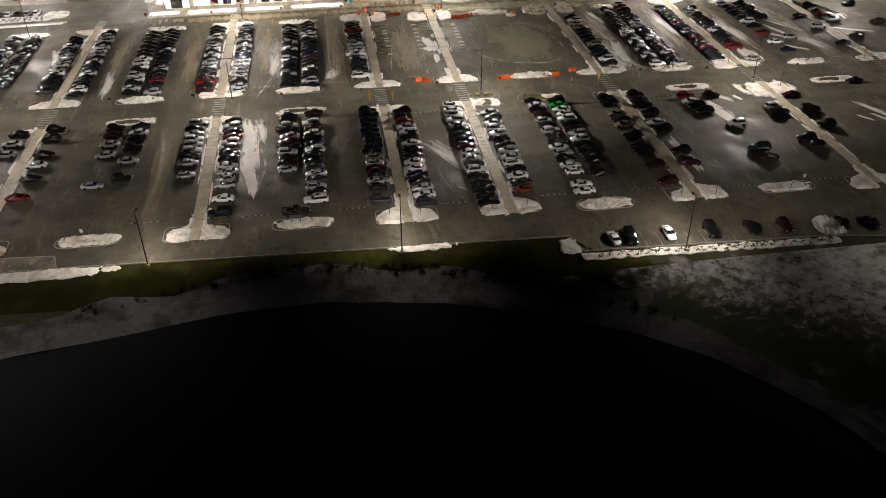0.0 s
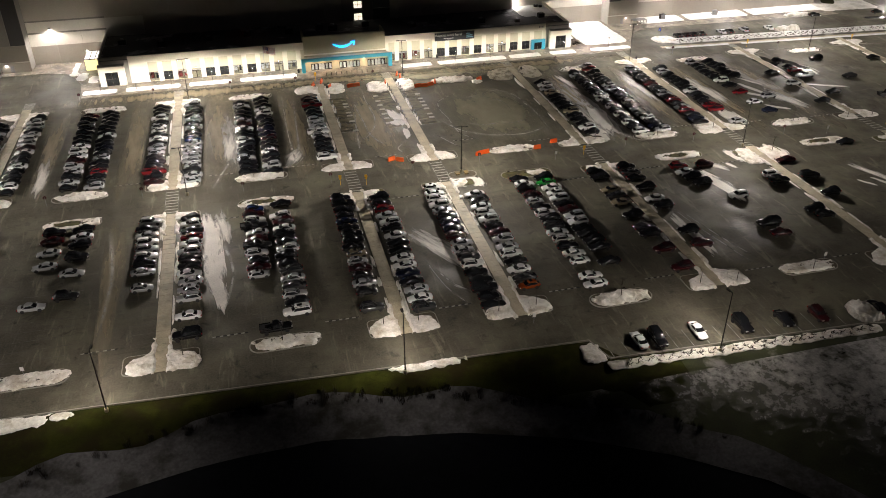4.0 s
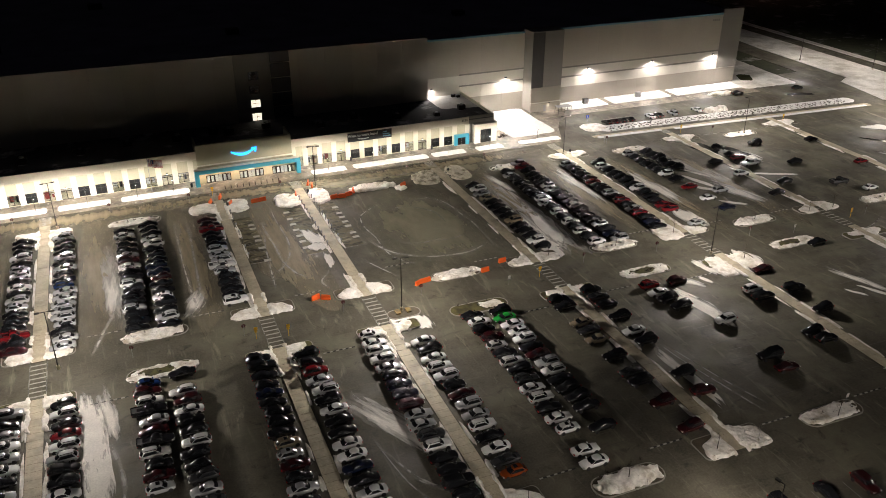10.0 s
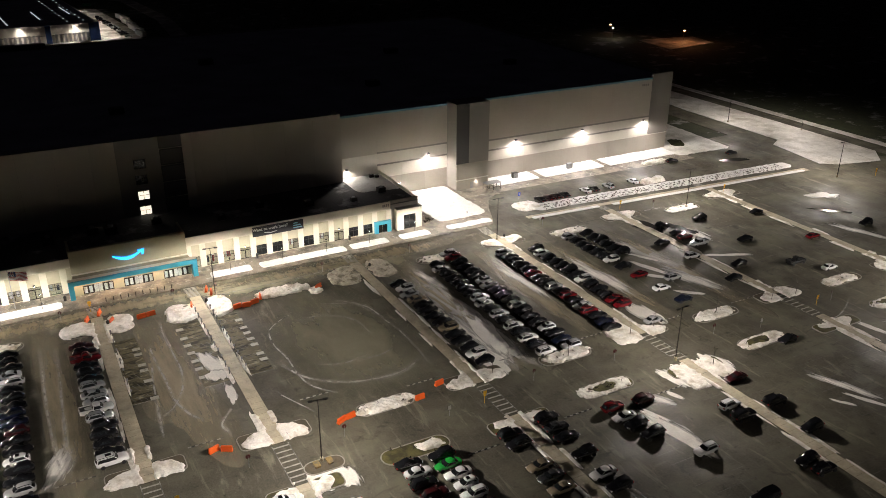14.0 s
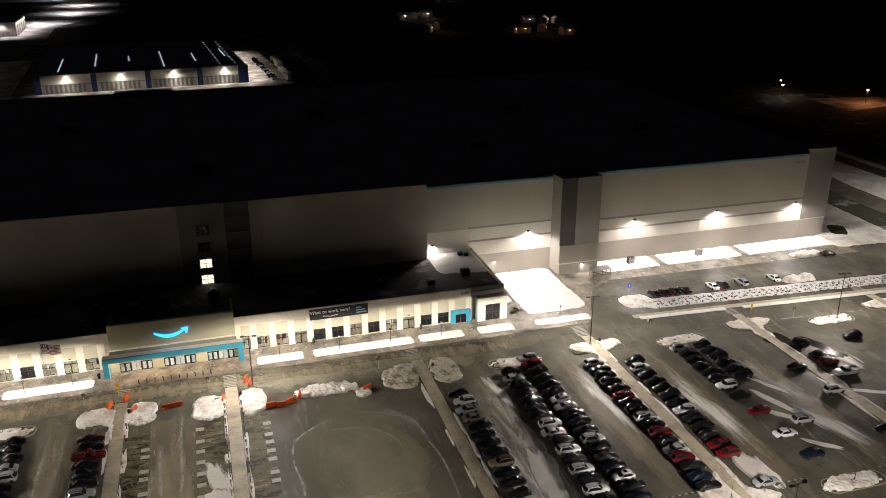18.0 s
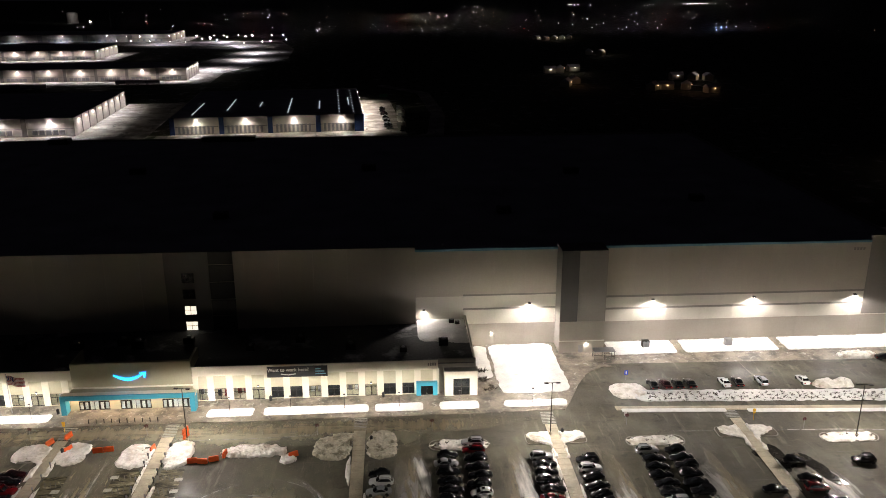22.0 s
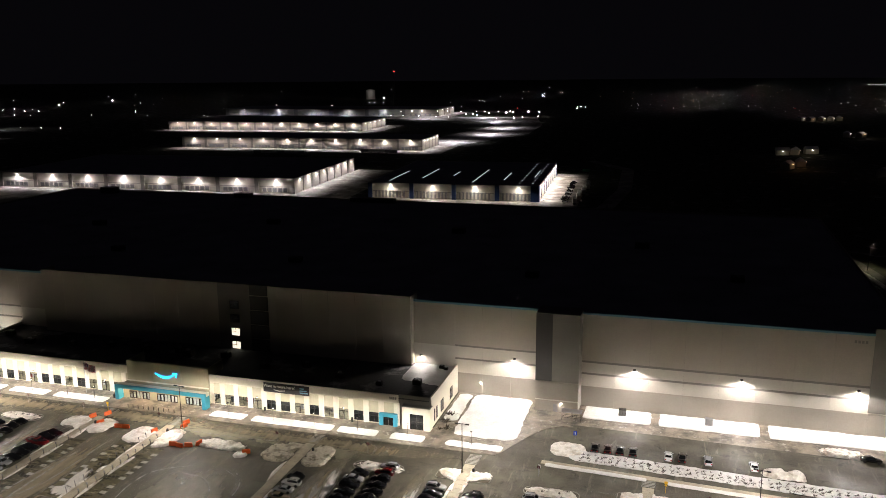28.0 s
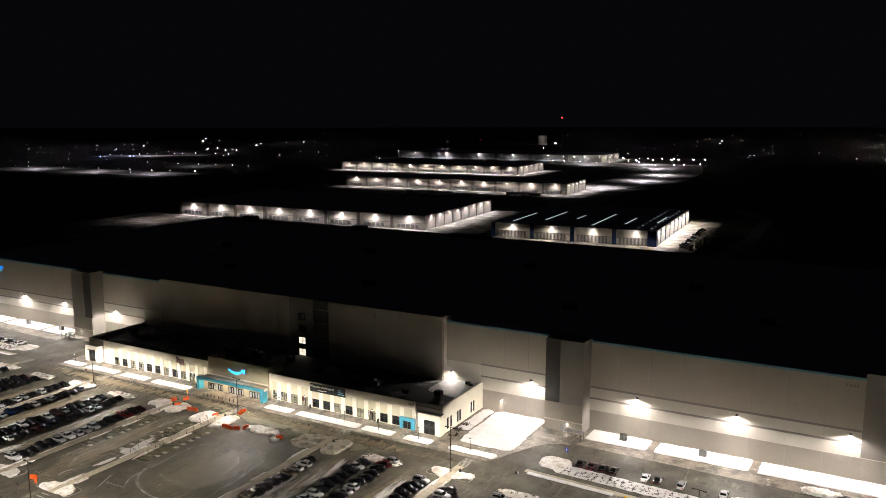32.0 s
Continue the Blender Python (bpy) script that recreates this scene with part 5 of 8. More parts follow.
# ---- lamp poles ----
pl = thing("street_lamp", "dark steel lamp pole with twin LED heads on a concrete base", "street lamp", "lamp poles of the car park")
part("base", cyl(bmesh.new(), 0, 0, 0, 0.75, 0.32, 0.3, 14), CONCRETE, pl, "round concrete base")
part("pole", cyl(bmesh.new(), 0, 0, 0.75, POLE_H, 0.11, 0.075, 10), DARKMETAL, pl)
part("arm", boxes((-0.95, 0.95, -0.05, 0.05, POLE_H - 0.12, POLE_H - 0.02)), DARKMETAL, pl)
for sx in (-1, 1):
    hd = part("lamp_head", slab(rounded(sx * 1.2, 0, 0.42, 0.22, 0.1, 2), POLE_H - 0.16, POLE_H), DARKMETAL, pl)
    part("lens", boxes((sx * 1.2 - 0.36, sx * 1.2 + 0.36, -0.17, 0.17, POLE_H - 0.18, POLE_H - 0.161)), LED, hd, "bright LED lens")
part("collar", cyl(bmesh.new(), 0, 0, 2.9, 3.2, 0.16, 0.16, 10), DARKMETAL, pl)
pe = thing("street_lamp", "dark steel lamp pole with one LED head beside the drive", "street lamp", "lamp poles along the drive")
part("base", cyl(bmesh.new(), 0, 0, -0.3, 0.6, 0.32, 0.3, 14), CONCRETE, pe, "round concrete base")
part("pole", cyl(bmesh.new(), 0, 0, 0.6, POLE_H, 0.11, 0.075, 10), DARKMETAL, pe)
part("collar", cyl(bmesh.new(), 0, 0, 2.9, 3.2, 0.16, 0.16, 10), DARKMETAL, pe)
part("arm", boxes((-0.05, 0.05, 0, 0.7, POLE_H - 0.12, POLE_H - 0.02)), DARKMETAL, pe)
hd = part("lamp_head", slab(rounded(0, 1.0, 0.22, 0.42, 0.1, 2), POLE_H - 0.16, POLE_H), DARKMETAL, pe)
part("lens", boxes((-0.17, 0.17, 0.64, 1.36, POLE_H - 0.18, POLE_H - 0.161)), LED, hd, "bright LED lens")
used = set()
for i, (x, y, _) in enumerate(POLES):
    proto_ = pe if y < -140 else pl
    m = pose(x, y, 0, 0, 0, 8 * (i % 3) - 8)
    if proto_ in used:
        copy_thing(proto_, m)
    else:
        used.add(proto_)
        proto_.matrix_basis = m
for sx in (-1.1, 1.1):
    yp = thing("base_barrier", "low yellow protective block beside the lamp base", "barrier", "blocks beside the lamp base", at=pose(-13.7 + sx, -84.9, 0))
    part("block", slab(rounded(0, 0, 0.5, 0.8, 0.12, 2), 0, 0.4), YLINE, yp)
island(-13.7, -85.4, 3.4, 1.7, SOIL)
# path lamp posts
pp = thing("path_lamp", "slim path lamp post standing in the snow bed", "lamp post", "path lamps along the front")
part("post", cyl(bmesh.new(), 0, 0, 0.1, 3.5, 0.06, 0.05, 8), DARKMETAL, pp)
part("head", cyl(bmesh.new(), 0, 0, 3.62, 3.72, 0.28, 0.22, 12), DARKMETAL, pp)
part("lens", cyl(bmesh.new(), 0, 0, 3.58, 3.615, 0.22, 0.24, 12), LED, pp, "bright round lens")
part("stem", cyl(bmesh.new(), 0, 0, 3.5, 3.58, 0.03, 0.03, 6), DARKMETAL, pp)
pp.matrix_basis = pose(PATH_LAMPS[0], -6.6, 0)
for x in PATH_LAMPS[1:]:
    copy_thing(pp, pose(x, -6.6, 0))

# ---- signs, barriers ----
ss = thing("stop_sign", "red octagonal stop sign on a steel post, seen from behind", "stop sign", "stop signs of the car park")
part("post", cyl(bmesh.new(), 0, 0, 0, 2.3, 0.04, 0.04, 6), METAL, ss)
pbm = cyl(bmesh.new(), 0, 2.15, 0.045, 0.065, 0.42, 0.42, 8, "y")
part("plate", pbm, REDSIGN, ss, "red octagonal plate")
spots = [(-86.7, -14, 0), (-65, -13.5, 0), (-44.2, -81.7, 0), (-64.1, -81.3, 0), (-22.7, -14.7, 0), (-129, -76, 0), (-106.5, -77.6, 0), (-86.2, -78.4, 0), (35.5, -16.5, 0), (12.0, -16.8, 0), (76, -17, 0), (112, -21, 0),
         (-8, -80, 0), (30, -80.5, 0), (73, -83.5, 0), (108, -84.5, 0), (-24.5, -80.3, 0), (-46, -14.5, 0), (-107, -13, 0), (48, -82, 0)]
ss.matrix_basis = pose(*spots[0])
for i, (x, y, r) in enumerate(spots[1:]):
    copy_thing(ss, pose(x, y, 0, 0, 0, (i * 47) % 30 - 15))
cs = thing("crossing_sign", "yellow pedestrian crossing sign on a post", "road sign", "crossing signs")
part("post", cyl(bmesh.new(), 0, 0, 0, 2.6, 0.05, 0.05, 6), YELLOW, cs)
part("plate", boxes((-0.33, 0.33, -0.08, -0.05, 1.95, 2.6)), YELLOW, cs)
part("arrow_plate", boxes((-0.25, 0.25, -0.08, -0.05, 1.5, 1.85)), YELLOW, cs)
spots = [(-42.3, -83.6), (-36.5, -84.8), (18.0, -82.5), (103.0, -84.6), (103.2, -16.8), (-39.9, -12.6), (140.5, -20.5), (196, -32)]
cs.matrix_basis = pose(*spots[0], 0)
for x, y in spots[1:]:
    copy_thing(cs, pose(x, y, 0))
lb = thing("lane_sign", "small white lane sign on a post", "road sign", "lane signs")
part("post", cyl(bmesh.new(), 0, 0, 0, 2.2, 0.04, 0.04, 6), METAL, lb)
part("plate", boxes((-0.3, 0.3, -0.07, -0.05, 1.4, 2.2)), WHITE, lb)
lb.matrix_basis = pose(10.5, -83.0, 0)
for x, y in ((84, -86), (-17, -145), (-101, -138.4), (76, -15.8), (44.5, -140)):
    copy_thing(lb, pose(x, y, 0))
ob = thing("water_barrier", "orange plastic water-filled barrier", "barrier", "orange barriers")
part("shell", boxes((-0.95, 0.95, -0.28, 0.28, 0, 0.35), (-0.93, 0.93, -0.17, 0.17, 0.35, 0.95), (-0.99, -0.93, -0.1, 0.1, 0.2, 0.8)), ORANGE, ob)
part("top_rail", boxes((-0.9, 0.9, -0.12, 0.12, 0.95, 1.05)), ORANGE, ob)
spots = [(-30.6, -20.6, 8), (-28.6, -20.3, 10), (-28.4, -73.6, 20), (-26.5, -74.4, -30), (-6.9, -75.8, 25), (-5.0, -75.3, 10), (8.3, -75.9, 5), (13.6, -73.4, 10), (-11.2, -25.6, 10), (-9.2, -25.9, -8), (-7.2, -25.2, 15), (-5.4, -23.5, 80),
         (8.0, -24.6, 30), (-15.2, -14.0, 70), (-14.6, -16.0, 75), (-38.4, -14.6, 70), (-41.2, -17.0, 65), (-36.6, -19.8, 60), (-20.0, -20.6, 80)]
ob.matrix_basis = pose(spots[0][0], spots[0][1], 0, 0, 0, spots[0][2])
for x, y, r in spots[1:]:
    copy_thing(ob, pose(x, y, 0, 0, 0, r))
for x, y, rx, ry, h, sd in ((-22.6, -22.6, 3.4, 4.6, 0.55, 211), (-14.4, -22.6, 2.7, 5.2, 0.6, 212), (15.4, -22.2, 3.8, 4.4, 0.7, 213), (25.2, -21.6, 3.2, 5.2, 0.6, 214), (17.4, -18.2, 2.2, 1.8, 0.4, 215), (-35.0, -21.0, 2.8, 4.2, 0.5, 216), (-43.6, -20.4, 3.4, 3.2, 0.5, 217)):
    hp = heap(x, y, rx, ry, h, sd, "large ploughed snow heap at the head of the walkway" if x < 10 else "dirty grey-brown snow heap at the head of the walkway, darkened for weak light")
    # the eastern heaps are dirtier, with their weaker light put into the colour
    if x > 10:
        hp.data.materials[0] = OLDDIMSNOW
heap(63.9, -93.0, 2.3, 4.2, 0.4, 221), heap(56.7, -93.4, 2.2, 4.6, 0.4, 222), heap(56.0, -74.6, 3.4, 4.2, 0.4, 223)
heap(0.5, -22.4, 6.6, 2.2, 0.7, 201, "broad heap of ploughed snow on the empty lot"), heap(7.0, -25.4, 1.7, 1.8, 0.6, 202, "broad heap of ploughed snow on the empty lot")
heap(41.0, -156.5, 2.9, 3.0, 1.2, 203, "tall dirty snow heap beside the pond-side bays"), heap(-10.4, -155.2, 1.9, 2.6, 0.25, 204, "dirty snow heap beside the pond-side bays")
bank = part("snow_bank", mound(0, 0, 1.3, 37, 0.5, 61, 6, 90, 0.3), SNOW, smooth=True)
bank.matrix_basis = pose(177.5, 204, 0, 0, 0, 9.5)
tagged(bank, "narrow snow bank along the road behind the warehouse", "snow bank")
copy_thing(pl, pose(181.5, 204, 0))
pad = flat("pavement_pad", [(-121, -142.6), (-105.2, -143.9), (-103.9, -148.3), (-121, -147.5)], -0.1, 0.03, PAVING, "grey paved pull-out with a pale kerb beside the drive", "pavement")
part("kerb", slab([(-121, -142.45), (-105.0, -143.75), (-105.1, -143.95), (-121, -142.65)], 0.0, 0.14), KERB, pad)
part("kerb", slab([(-105.1, -143.76), (-104.9, -143.76), (-103.6, -148.3), (-103.9, -148.3)], 0.0, 0.136), KERB, pad)
heap(-106, -149.6, 11.0, 1.7, 0.3, 205, "low snow heap on the kerb"), heap(-94, -149.4, 2.4, 0.8, 0.25, 207, "low snow heap on the kerb"), heap(-38, -151.6, 6.5, 1.0, 0.35, 206, "low ridge of snow along the kerb")
# snowy hedge beds by the pond-side bays
pbed = part("snow_bed", bed(-25, 25, -1.1, 1.1, 0.15, 44, 0.7, 1.0), SNOW)
pbed.matrix_basis = pose(16, -160.0, -0.05, 0, 0, -2.4)
tagged(pbed, "snowy planting bed below the pond-side bays", "snow bed")

# ---- snow smears on the asphalt ----
SMEAR = mat("thin_packed_snow", (0.78, 0.76, 0.71), 0.6, vary=0.15, scale=3, fine=30, bump=0.2)
sn = SMEAR.node_tree
tr, mxs = sn.nodes.new("ShaderNodeBsdfTransparent"), sn.nodes.new("ShaderNodeMixShader")
n1, mr, mp = sn.nodes.new("ShaderNodeTexNoise"), sn.nodes.new("ShaderNodeMapRange"), sn.nodes.new("ShaderNodeMapping")
tc, dist, sub_, fall = [sn.nodes.new(k) for k in ("ShaderNodeTexCoord", "ShaderNodeVectorMath", "ShaderNodeMath", "ShaderNodeMapRange")]
mp.inputs["Scale"].default_value = (0.9, 0.12, 1)
n1.inputs["Scale"].default_value, n1.inputs["Detail"].default_value, n1.inputs["Roughness"].default_value = 0.7, 6, 0.6
mr.inputs["From Min"].default_value, mr.inputs["From Max"].default_value = 0.44, 0.72
sn.links.new(tc.outputs["Object"], mp.inputs[0]), sn.links.new(mp.outputs[0], n1.inputs["Vector"])
dist.operation = "DISTANCE"
dist.inputs[1].default_value = (0.5, 0.5, 0.0)
plan = sn.nodes.new("ShaderNodeVectorMath")
plan.operation = "MULTIPLY"
plan.inputs[1].default_value = (1.0, 1.0, 0.0)
sn.links.new(tc.outputs["Generated"], plan.inputs[0]), sn.links.new(plan.outputs["Vector"], dist.inputs[0])
fall.inputs["From Min"].default_value, fall.inputs["From Max"].default_value = 0.05, 0.5
fall.inputs["To Min"].default_value, fall.inputs["To Max"].default_value = 0.3, -0.15
sn.links.new(dist.outputs["Value"], fall.inputs["Value"])
sub_.operation = "ADD"
sn.links.new(n1.outputs["Fac"], sub_.inputs[0]), sn.links.new(fall.outputs[0], sub_.inputs[1])
sn.links.new(sub_.outputs[0], mr.inputs["Value"])
sn.nodes["Principled BSDF"].inputs["Specular IOR Level"].default_value = 0.12
sn.links.new(mr.outputs[0], mxs.inputs[0]), sn.links.new(tr.outputs[0], mxs.inputs[1])
sn.links.new(sn.nodes["Principled BSDF"].outputs[0], mxs.inputs[2]), sn.links.new(mxs.outputs[0], sn.nodes["Material Output"].inputs[0])


def smear(cx, cy, rx, ry, seed, turn=0, m=None, name="packed_snow", label="thin streak of packed snow on the asphalt", category="snow streak"):
    bm = mound(0, 0, rx, ry, 0.012, seed, rings=4, n=36, rough=0.5)
    for v in bm.verts:
        v.co.z = max(min(v.co.z, 0.014), 0.0) * 0.3 + (0.006 if m is None else 0.0122 if name == "packed_snow" else 0.0018) + (seed % 7) * 0.0002
    o = part(name, bm, m or SMEAR)
    o.matrix_basis = pose(cx, cy, 0, 0, 0, turn)
    tagged(o, label, category, "snow streaks on the asphalt" if name == "packed_snow" else "", "" if name == "packed_snow" else "stuff")


for i, (x, y, rx, ry, tn) in enumerate([(-69, -96, 1.6, 8, 5), (-51.5, -66, 2.6, 6, -25), (27.2, -66, 3.2, 10, 6), (27.5, -52, 1.6, 16, 3), (69.5, -50, 2.6, 14, 3), (-66.8, -55, 2.0, 12, -4), (-26, -118, 3.0, 14, 25), (25.4, -121, 1.3, 11, 2), (42, -103.5, 2.4, 9, 14), (46.5, -96.5, 1.6, 4, 30), (52, -42, 2.0, 16, 2), (29, -60, 2.2, 12, 0),
                                        (88, -62, 3, 9, 15), (66, -69, 2.5, 5, 0), (80, -108, 1.6, 8, 18), (109, -40, 2.5, 8, 5), (-110, -60, 2, 12, 0),
                                        (-128, -40, 2, 10, 8), (112, -100, 1.6, 8, 25), (150, -60, 2, 10, 15), (33, -32, 1.6, 8, 5)]):
    smear(x, y, rx, ry, 300 + i, tn)

SALT = SMEAR.copy()
SALT.name = "pale_salt_track"
SALT.node_tree.nodes["Mapping"].inputs["Scale"].default_value = (0.5, 0.5, 1)
st_ = SALT.node_tree
cover, thin = st_.nodes.new("ShaderNodeAttribute"), st_.nodes.new("ShaderNodeMath")
cover.attribute_name, thin.operation = "cover", "MULTIPLY"
blend_ = st_.nodes["Mix Shader"]
st_.links.new(blend_.inputs[0].links[0].from_socket, thin.inputs[0]), st_.links.new(cover.outputs["Fac"], thin.inputs[1])
st_.links.new(thin.outputs[0], blend_.inputs[0])
for nd in SALT.node_tree.nodes:
    if nd.type == "MAP_RANGE" and nd.inputs["To Min"].default_value == 0 and abs(nd.inputs["From Min"].default_value - 0.44) < 0.001:
        nd.inputs["From Min"].default_value, nd.inputs["From Max"].default_value, nd.inputs["To Max"].default_value = 0.25, 0.85, 0.6
    if nd.type == "MAP_RANGE" and nd.inputs["To Max"].default_value < 0:
        nd.inputs["To Min"].default_value, nd.inputs["To Max"].default_value = 0.08, 0.08


SHEET = SMEAR.copy()
SHEET.name = "packed_snow_sheet"
for nd in SHEET.node_tree.nodes:
    if nd.type == "MAP_RANGE" and nd.inputs["To Min"].default_value == 0 and abs(nd.inputs["From Min"].default_value - 0.44) < 0.001:
        nd.inputs["From Min"].default_value, nd.inputs["From Max"].default_value = 0.36, 0.5
for i, (x, y, rx, ry, tn) in enumerate([(-71.3, -105, 2.1, 15, 3), (-71.6, -100, 1.9, 10, 3), (-71.0, -117, 1.5, 11, 7), (66.4, -69.5, 2.6, 5.5, 0), (54.6, -92.0, 2.6, 4.5, 10), (65.5, -92.5, 2.4, 4.5, 0), (-21.6, -46.5, 1.7, 6.4, 6), (-22.2, -50.5, 2.2, 2.4, 0), (-21.3, -57.8, 0.9, 3.4, -8), (31.5, -61, 2.4, 9, -8), (25.3, -123, 1.2, 10, 2), (42, -105, 1.6, 8, 8), (166, -36.7, 2.5, 3.5, 30), (26.6, -70, 2.6, 6, 8), (-15.0, -88.5, 2.8, 3.0, 0), (-11.6, -89.5, 2.4, 3.0, 0)]):
    smear(x, y, rx, ry, 500 + i, tn, SHEET)
LOTDRY = SMEAR.copy()
LOTDRY.name = "dried_grey_green_salt"
for nd in LOTDRY.node_tree.nodes:
    if nd.type == "MAPPING":
        nd.inputs["Scale"].default_value = (0.25, 0.1, 1)
    if nd.type == "MAP_RANGE" and nd.inputs["To Min"].default_value == 0 and abs(nd.inputs["From Min"].default_value - 0.44) < 0.001:
        nd.inputs["From Min"].default_value, nd.inputs["From Max"].default_value, nd.inputs["To Max"].default_value = 0.12, 0.75, 0.88
    if nd.type == "MIX" and nd.blend_type == "MULTIPLY":
        nd.inputs[6].default_value = (0.32, 0.305, 0.215, 1)
    if nd.type == "MAP_RANGE" and nd.inputs["To Max"].default_value < 0:
        nd.inputs["To Max"].default_value = -0.62
for i, (x, y, rx, ry) in enumerate([(2.5, -49, 18.5, 30), (-8, -15, 36, 6.5), (22, -18, 16, 7)]):
    smear(x, y, rx, ry, 640 + i, 0, LOTDRY, "dried_lot", "dried grey-green salt film over the empty lot", "dried salt")
# streaks dragged by the plough over the eastern bays
for i, (x, y, rx, ry, tn) in enumerate([(79.8, -108.4, 0.5, 3.5, -165), (80.2, -114.8, 0.6, 4.2, -153), (75.7, -113.1, 0.5, 2.5, -147), (86.7, -47.0, 0.8, 5.1, -152), (83.4, -52.2, 1.0, 5.7, -164), (82.2, -56.8, 0.9, 4.5, -140), (83.1, -67.4, 0.8, 3.3, -134), (104.9, -97.6, 1.0, 4.0, -172), (165.4, -36.6, 2.0, 5.6, -117), (50.0, -96.6, 0.7, 2.2, -164), (42.7, -100.3, 0.9, 3.3, -162), (107.4, -55.9, 0.9, 7.0, -117)]):
    smear(x, y, rx, ry, 540 + i, tn, SHEET)
WASH = SMEAR.copy()
WASH.name = "pale_salt_wash"
for nd in WASH.node_tree.nodes:
    if nd.type == "MAP_RANGE" and nd.inputs["To Min"].default_value == 0 and abs(nd.inputs["From Min"].default_value - 0.44) < 0.001:
        nd.inputs["From Min"].default_value, nd.inputs["From Max"].default_value, nd.inputs["To Max"].default_value = 0.25, 0.95, 0.85
for i, (x, y, rx, ry, tn) in enumerate([(31.5, -50, 3.4, 24, 2), (31.6, -64, 3.0, 12, -4), (-66.2, -52, 2.2, 18, 2), (88.5, -46, 3.0, 14, 12)]):
    smear(x, y, rx, ry, 660 + i, tn, WASH, "salt_wash", "pale wash of salt along the aisle", "dried salt")
DRY = SMEAR.copy()
DRY.name = "dried_salt_lane"
for nd in DRY.node_tree.nodes:
    if nd.type == "MAP_RANGE" and nd.inputs["To Min"].default_value == 0 and abs(nd.inputs["From Min"].default_value - 0.44) < 0.001:
        nd.inputs["From Min"].default_value, nd.inputs["From Max"].default_value, nd.inputs["To Max"].default_value = 0.22, 0.8, 0.85
    if nd.type == "MIX" and nd.blend_type == "MULTIPLY":
        nd.inputs[6].default_value = (0.36, 0.31, 0.21, 1)
for i, (x, y, rx, ry) in enumerate([(-75, -14, 40, 4.2), (-30, -13.4, 38, 3.6), (20, -14, 34, 4), (-29.2, -48, 6.0, 27)]):
    smear(x, y, rx, ry, 620 + i, 0, DRY, "dried_lane", "broad pale band of dried salt along the drive", "dried salt")
for i, (x, y0, y1, w) in enumerate([(-110, -24, -72, 2.4), (-90, -24, -74, 2.6), (-69.0, -22, -76, 4.2), (-49.6, -22, -76, 3.6), (30.6, -26, -74, 2.8), (50.2, -26, -76, 2.8), (70, -28, -76, 2.8), (90, -28, -78, 3), (-90, -90, -140, 2.2)]):
    smear(x, (y0 + y1) / 2, w, (y0 - y1) / 2, 600 + i, 0, DRY, "dried_lane", "broad pale band of dried salt along the aisle", "dried salt")


def track(points, w, seed):
    """A pale tyre track: a thin ribbon along a curve."""
    v = [Vector(p) for p in points]
    line = []
    for i in range(len(v) - 1):
        a, b, c, d = v[max(i - 1, 0)], v[i], v[i + 1], v[min(i + 2, len(v) - 1)]
        for k in range(6):
            t = k / 6
            line.append(0.5 * ((2 * b) + (c - a) * t + (2 * a - 5 * b + 4 * c - d) * t * t + (3 * b - a - 3 * c + d) * t**3))
    line.append(v[-1])
    bm, prev = bmesh.new(), None
    for i, p in enumerate(line):
        q = line[min(i + 1, len(line) - 1)] - line[max(i - 1, 0)]
        n = Vector((-q.y, q.x)).normalized() * w * 0.6 * (0.5 + 0.3 * noise.noise(Vector((i * 0.4, seed, 0))))
        row_ = [bm.verts.new((p.x + s * n.x, p.y + s * n.y, 0.009)) for s in (-1.3, -0.35, 0.35, 1.3)]
        for k in range(3) if prev else ():
            bm.faces.new((prev[k], row_[k], row_[k + 1], prev[k + 1]))
        prev = row_
    last = len(bm.verts) // 4 - 1
    # worn thin towards both sides and both ends
    worn = [(0.0, 1.0, 1.0, 0.0)[i % 4] * min(1.0, min(i // 4, last - i // 4) / 3) for i in range(len(bm.verts))]
    ob = part("tyre_track", bm, SALT)
    ob.data.attributes.new("cover", "FLOAT", "POINT").data.foreach_set("value", worn)
    tagged(ob, "pale salt-stained tyre track on the asphalt", "tyre track", "tyre tracks")


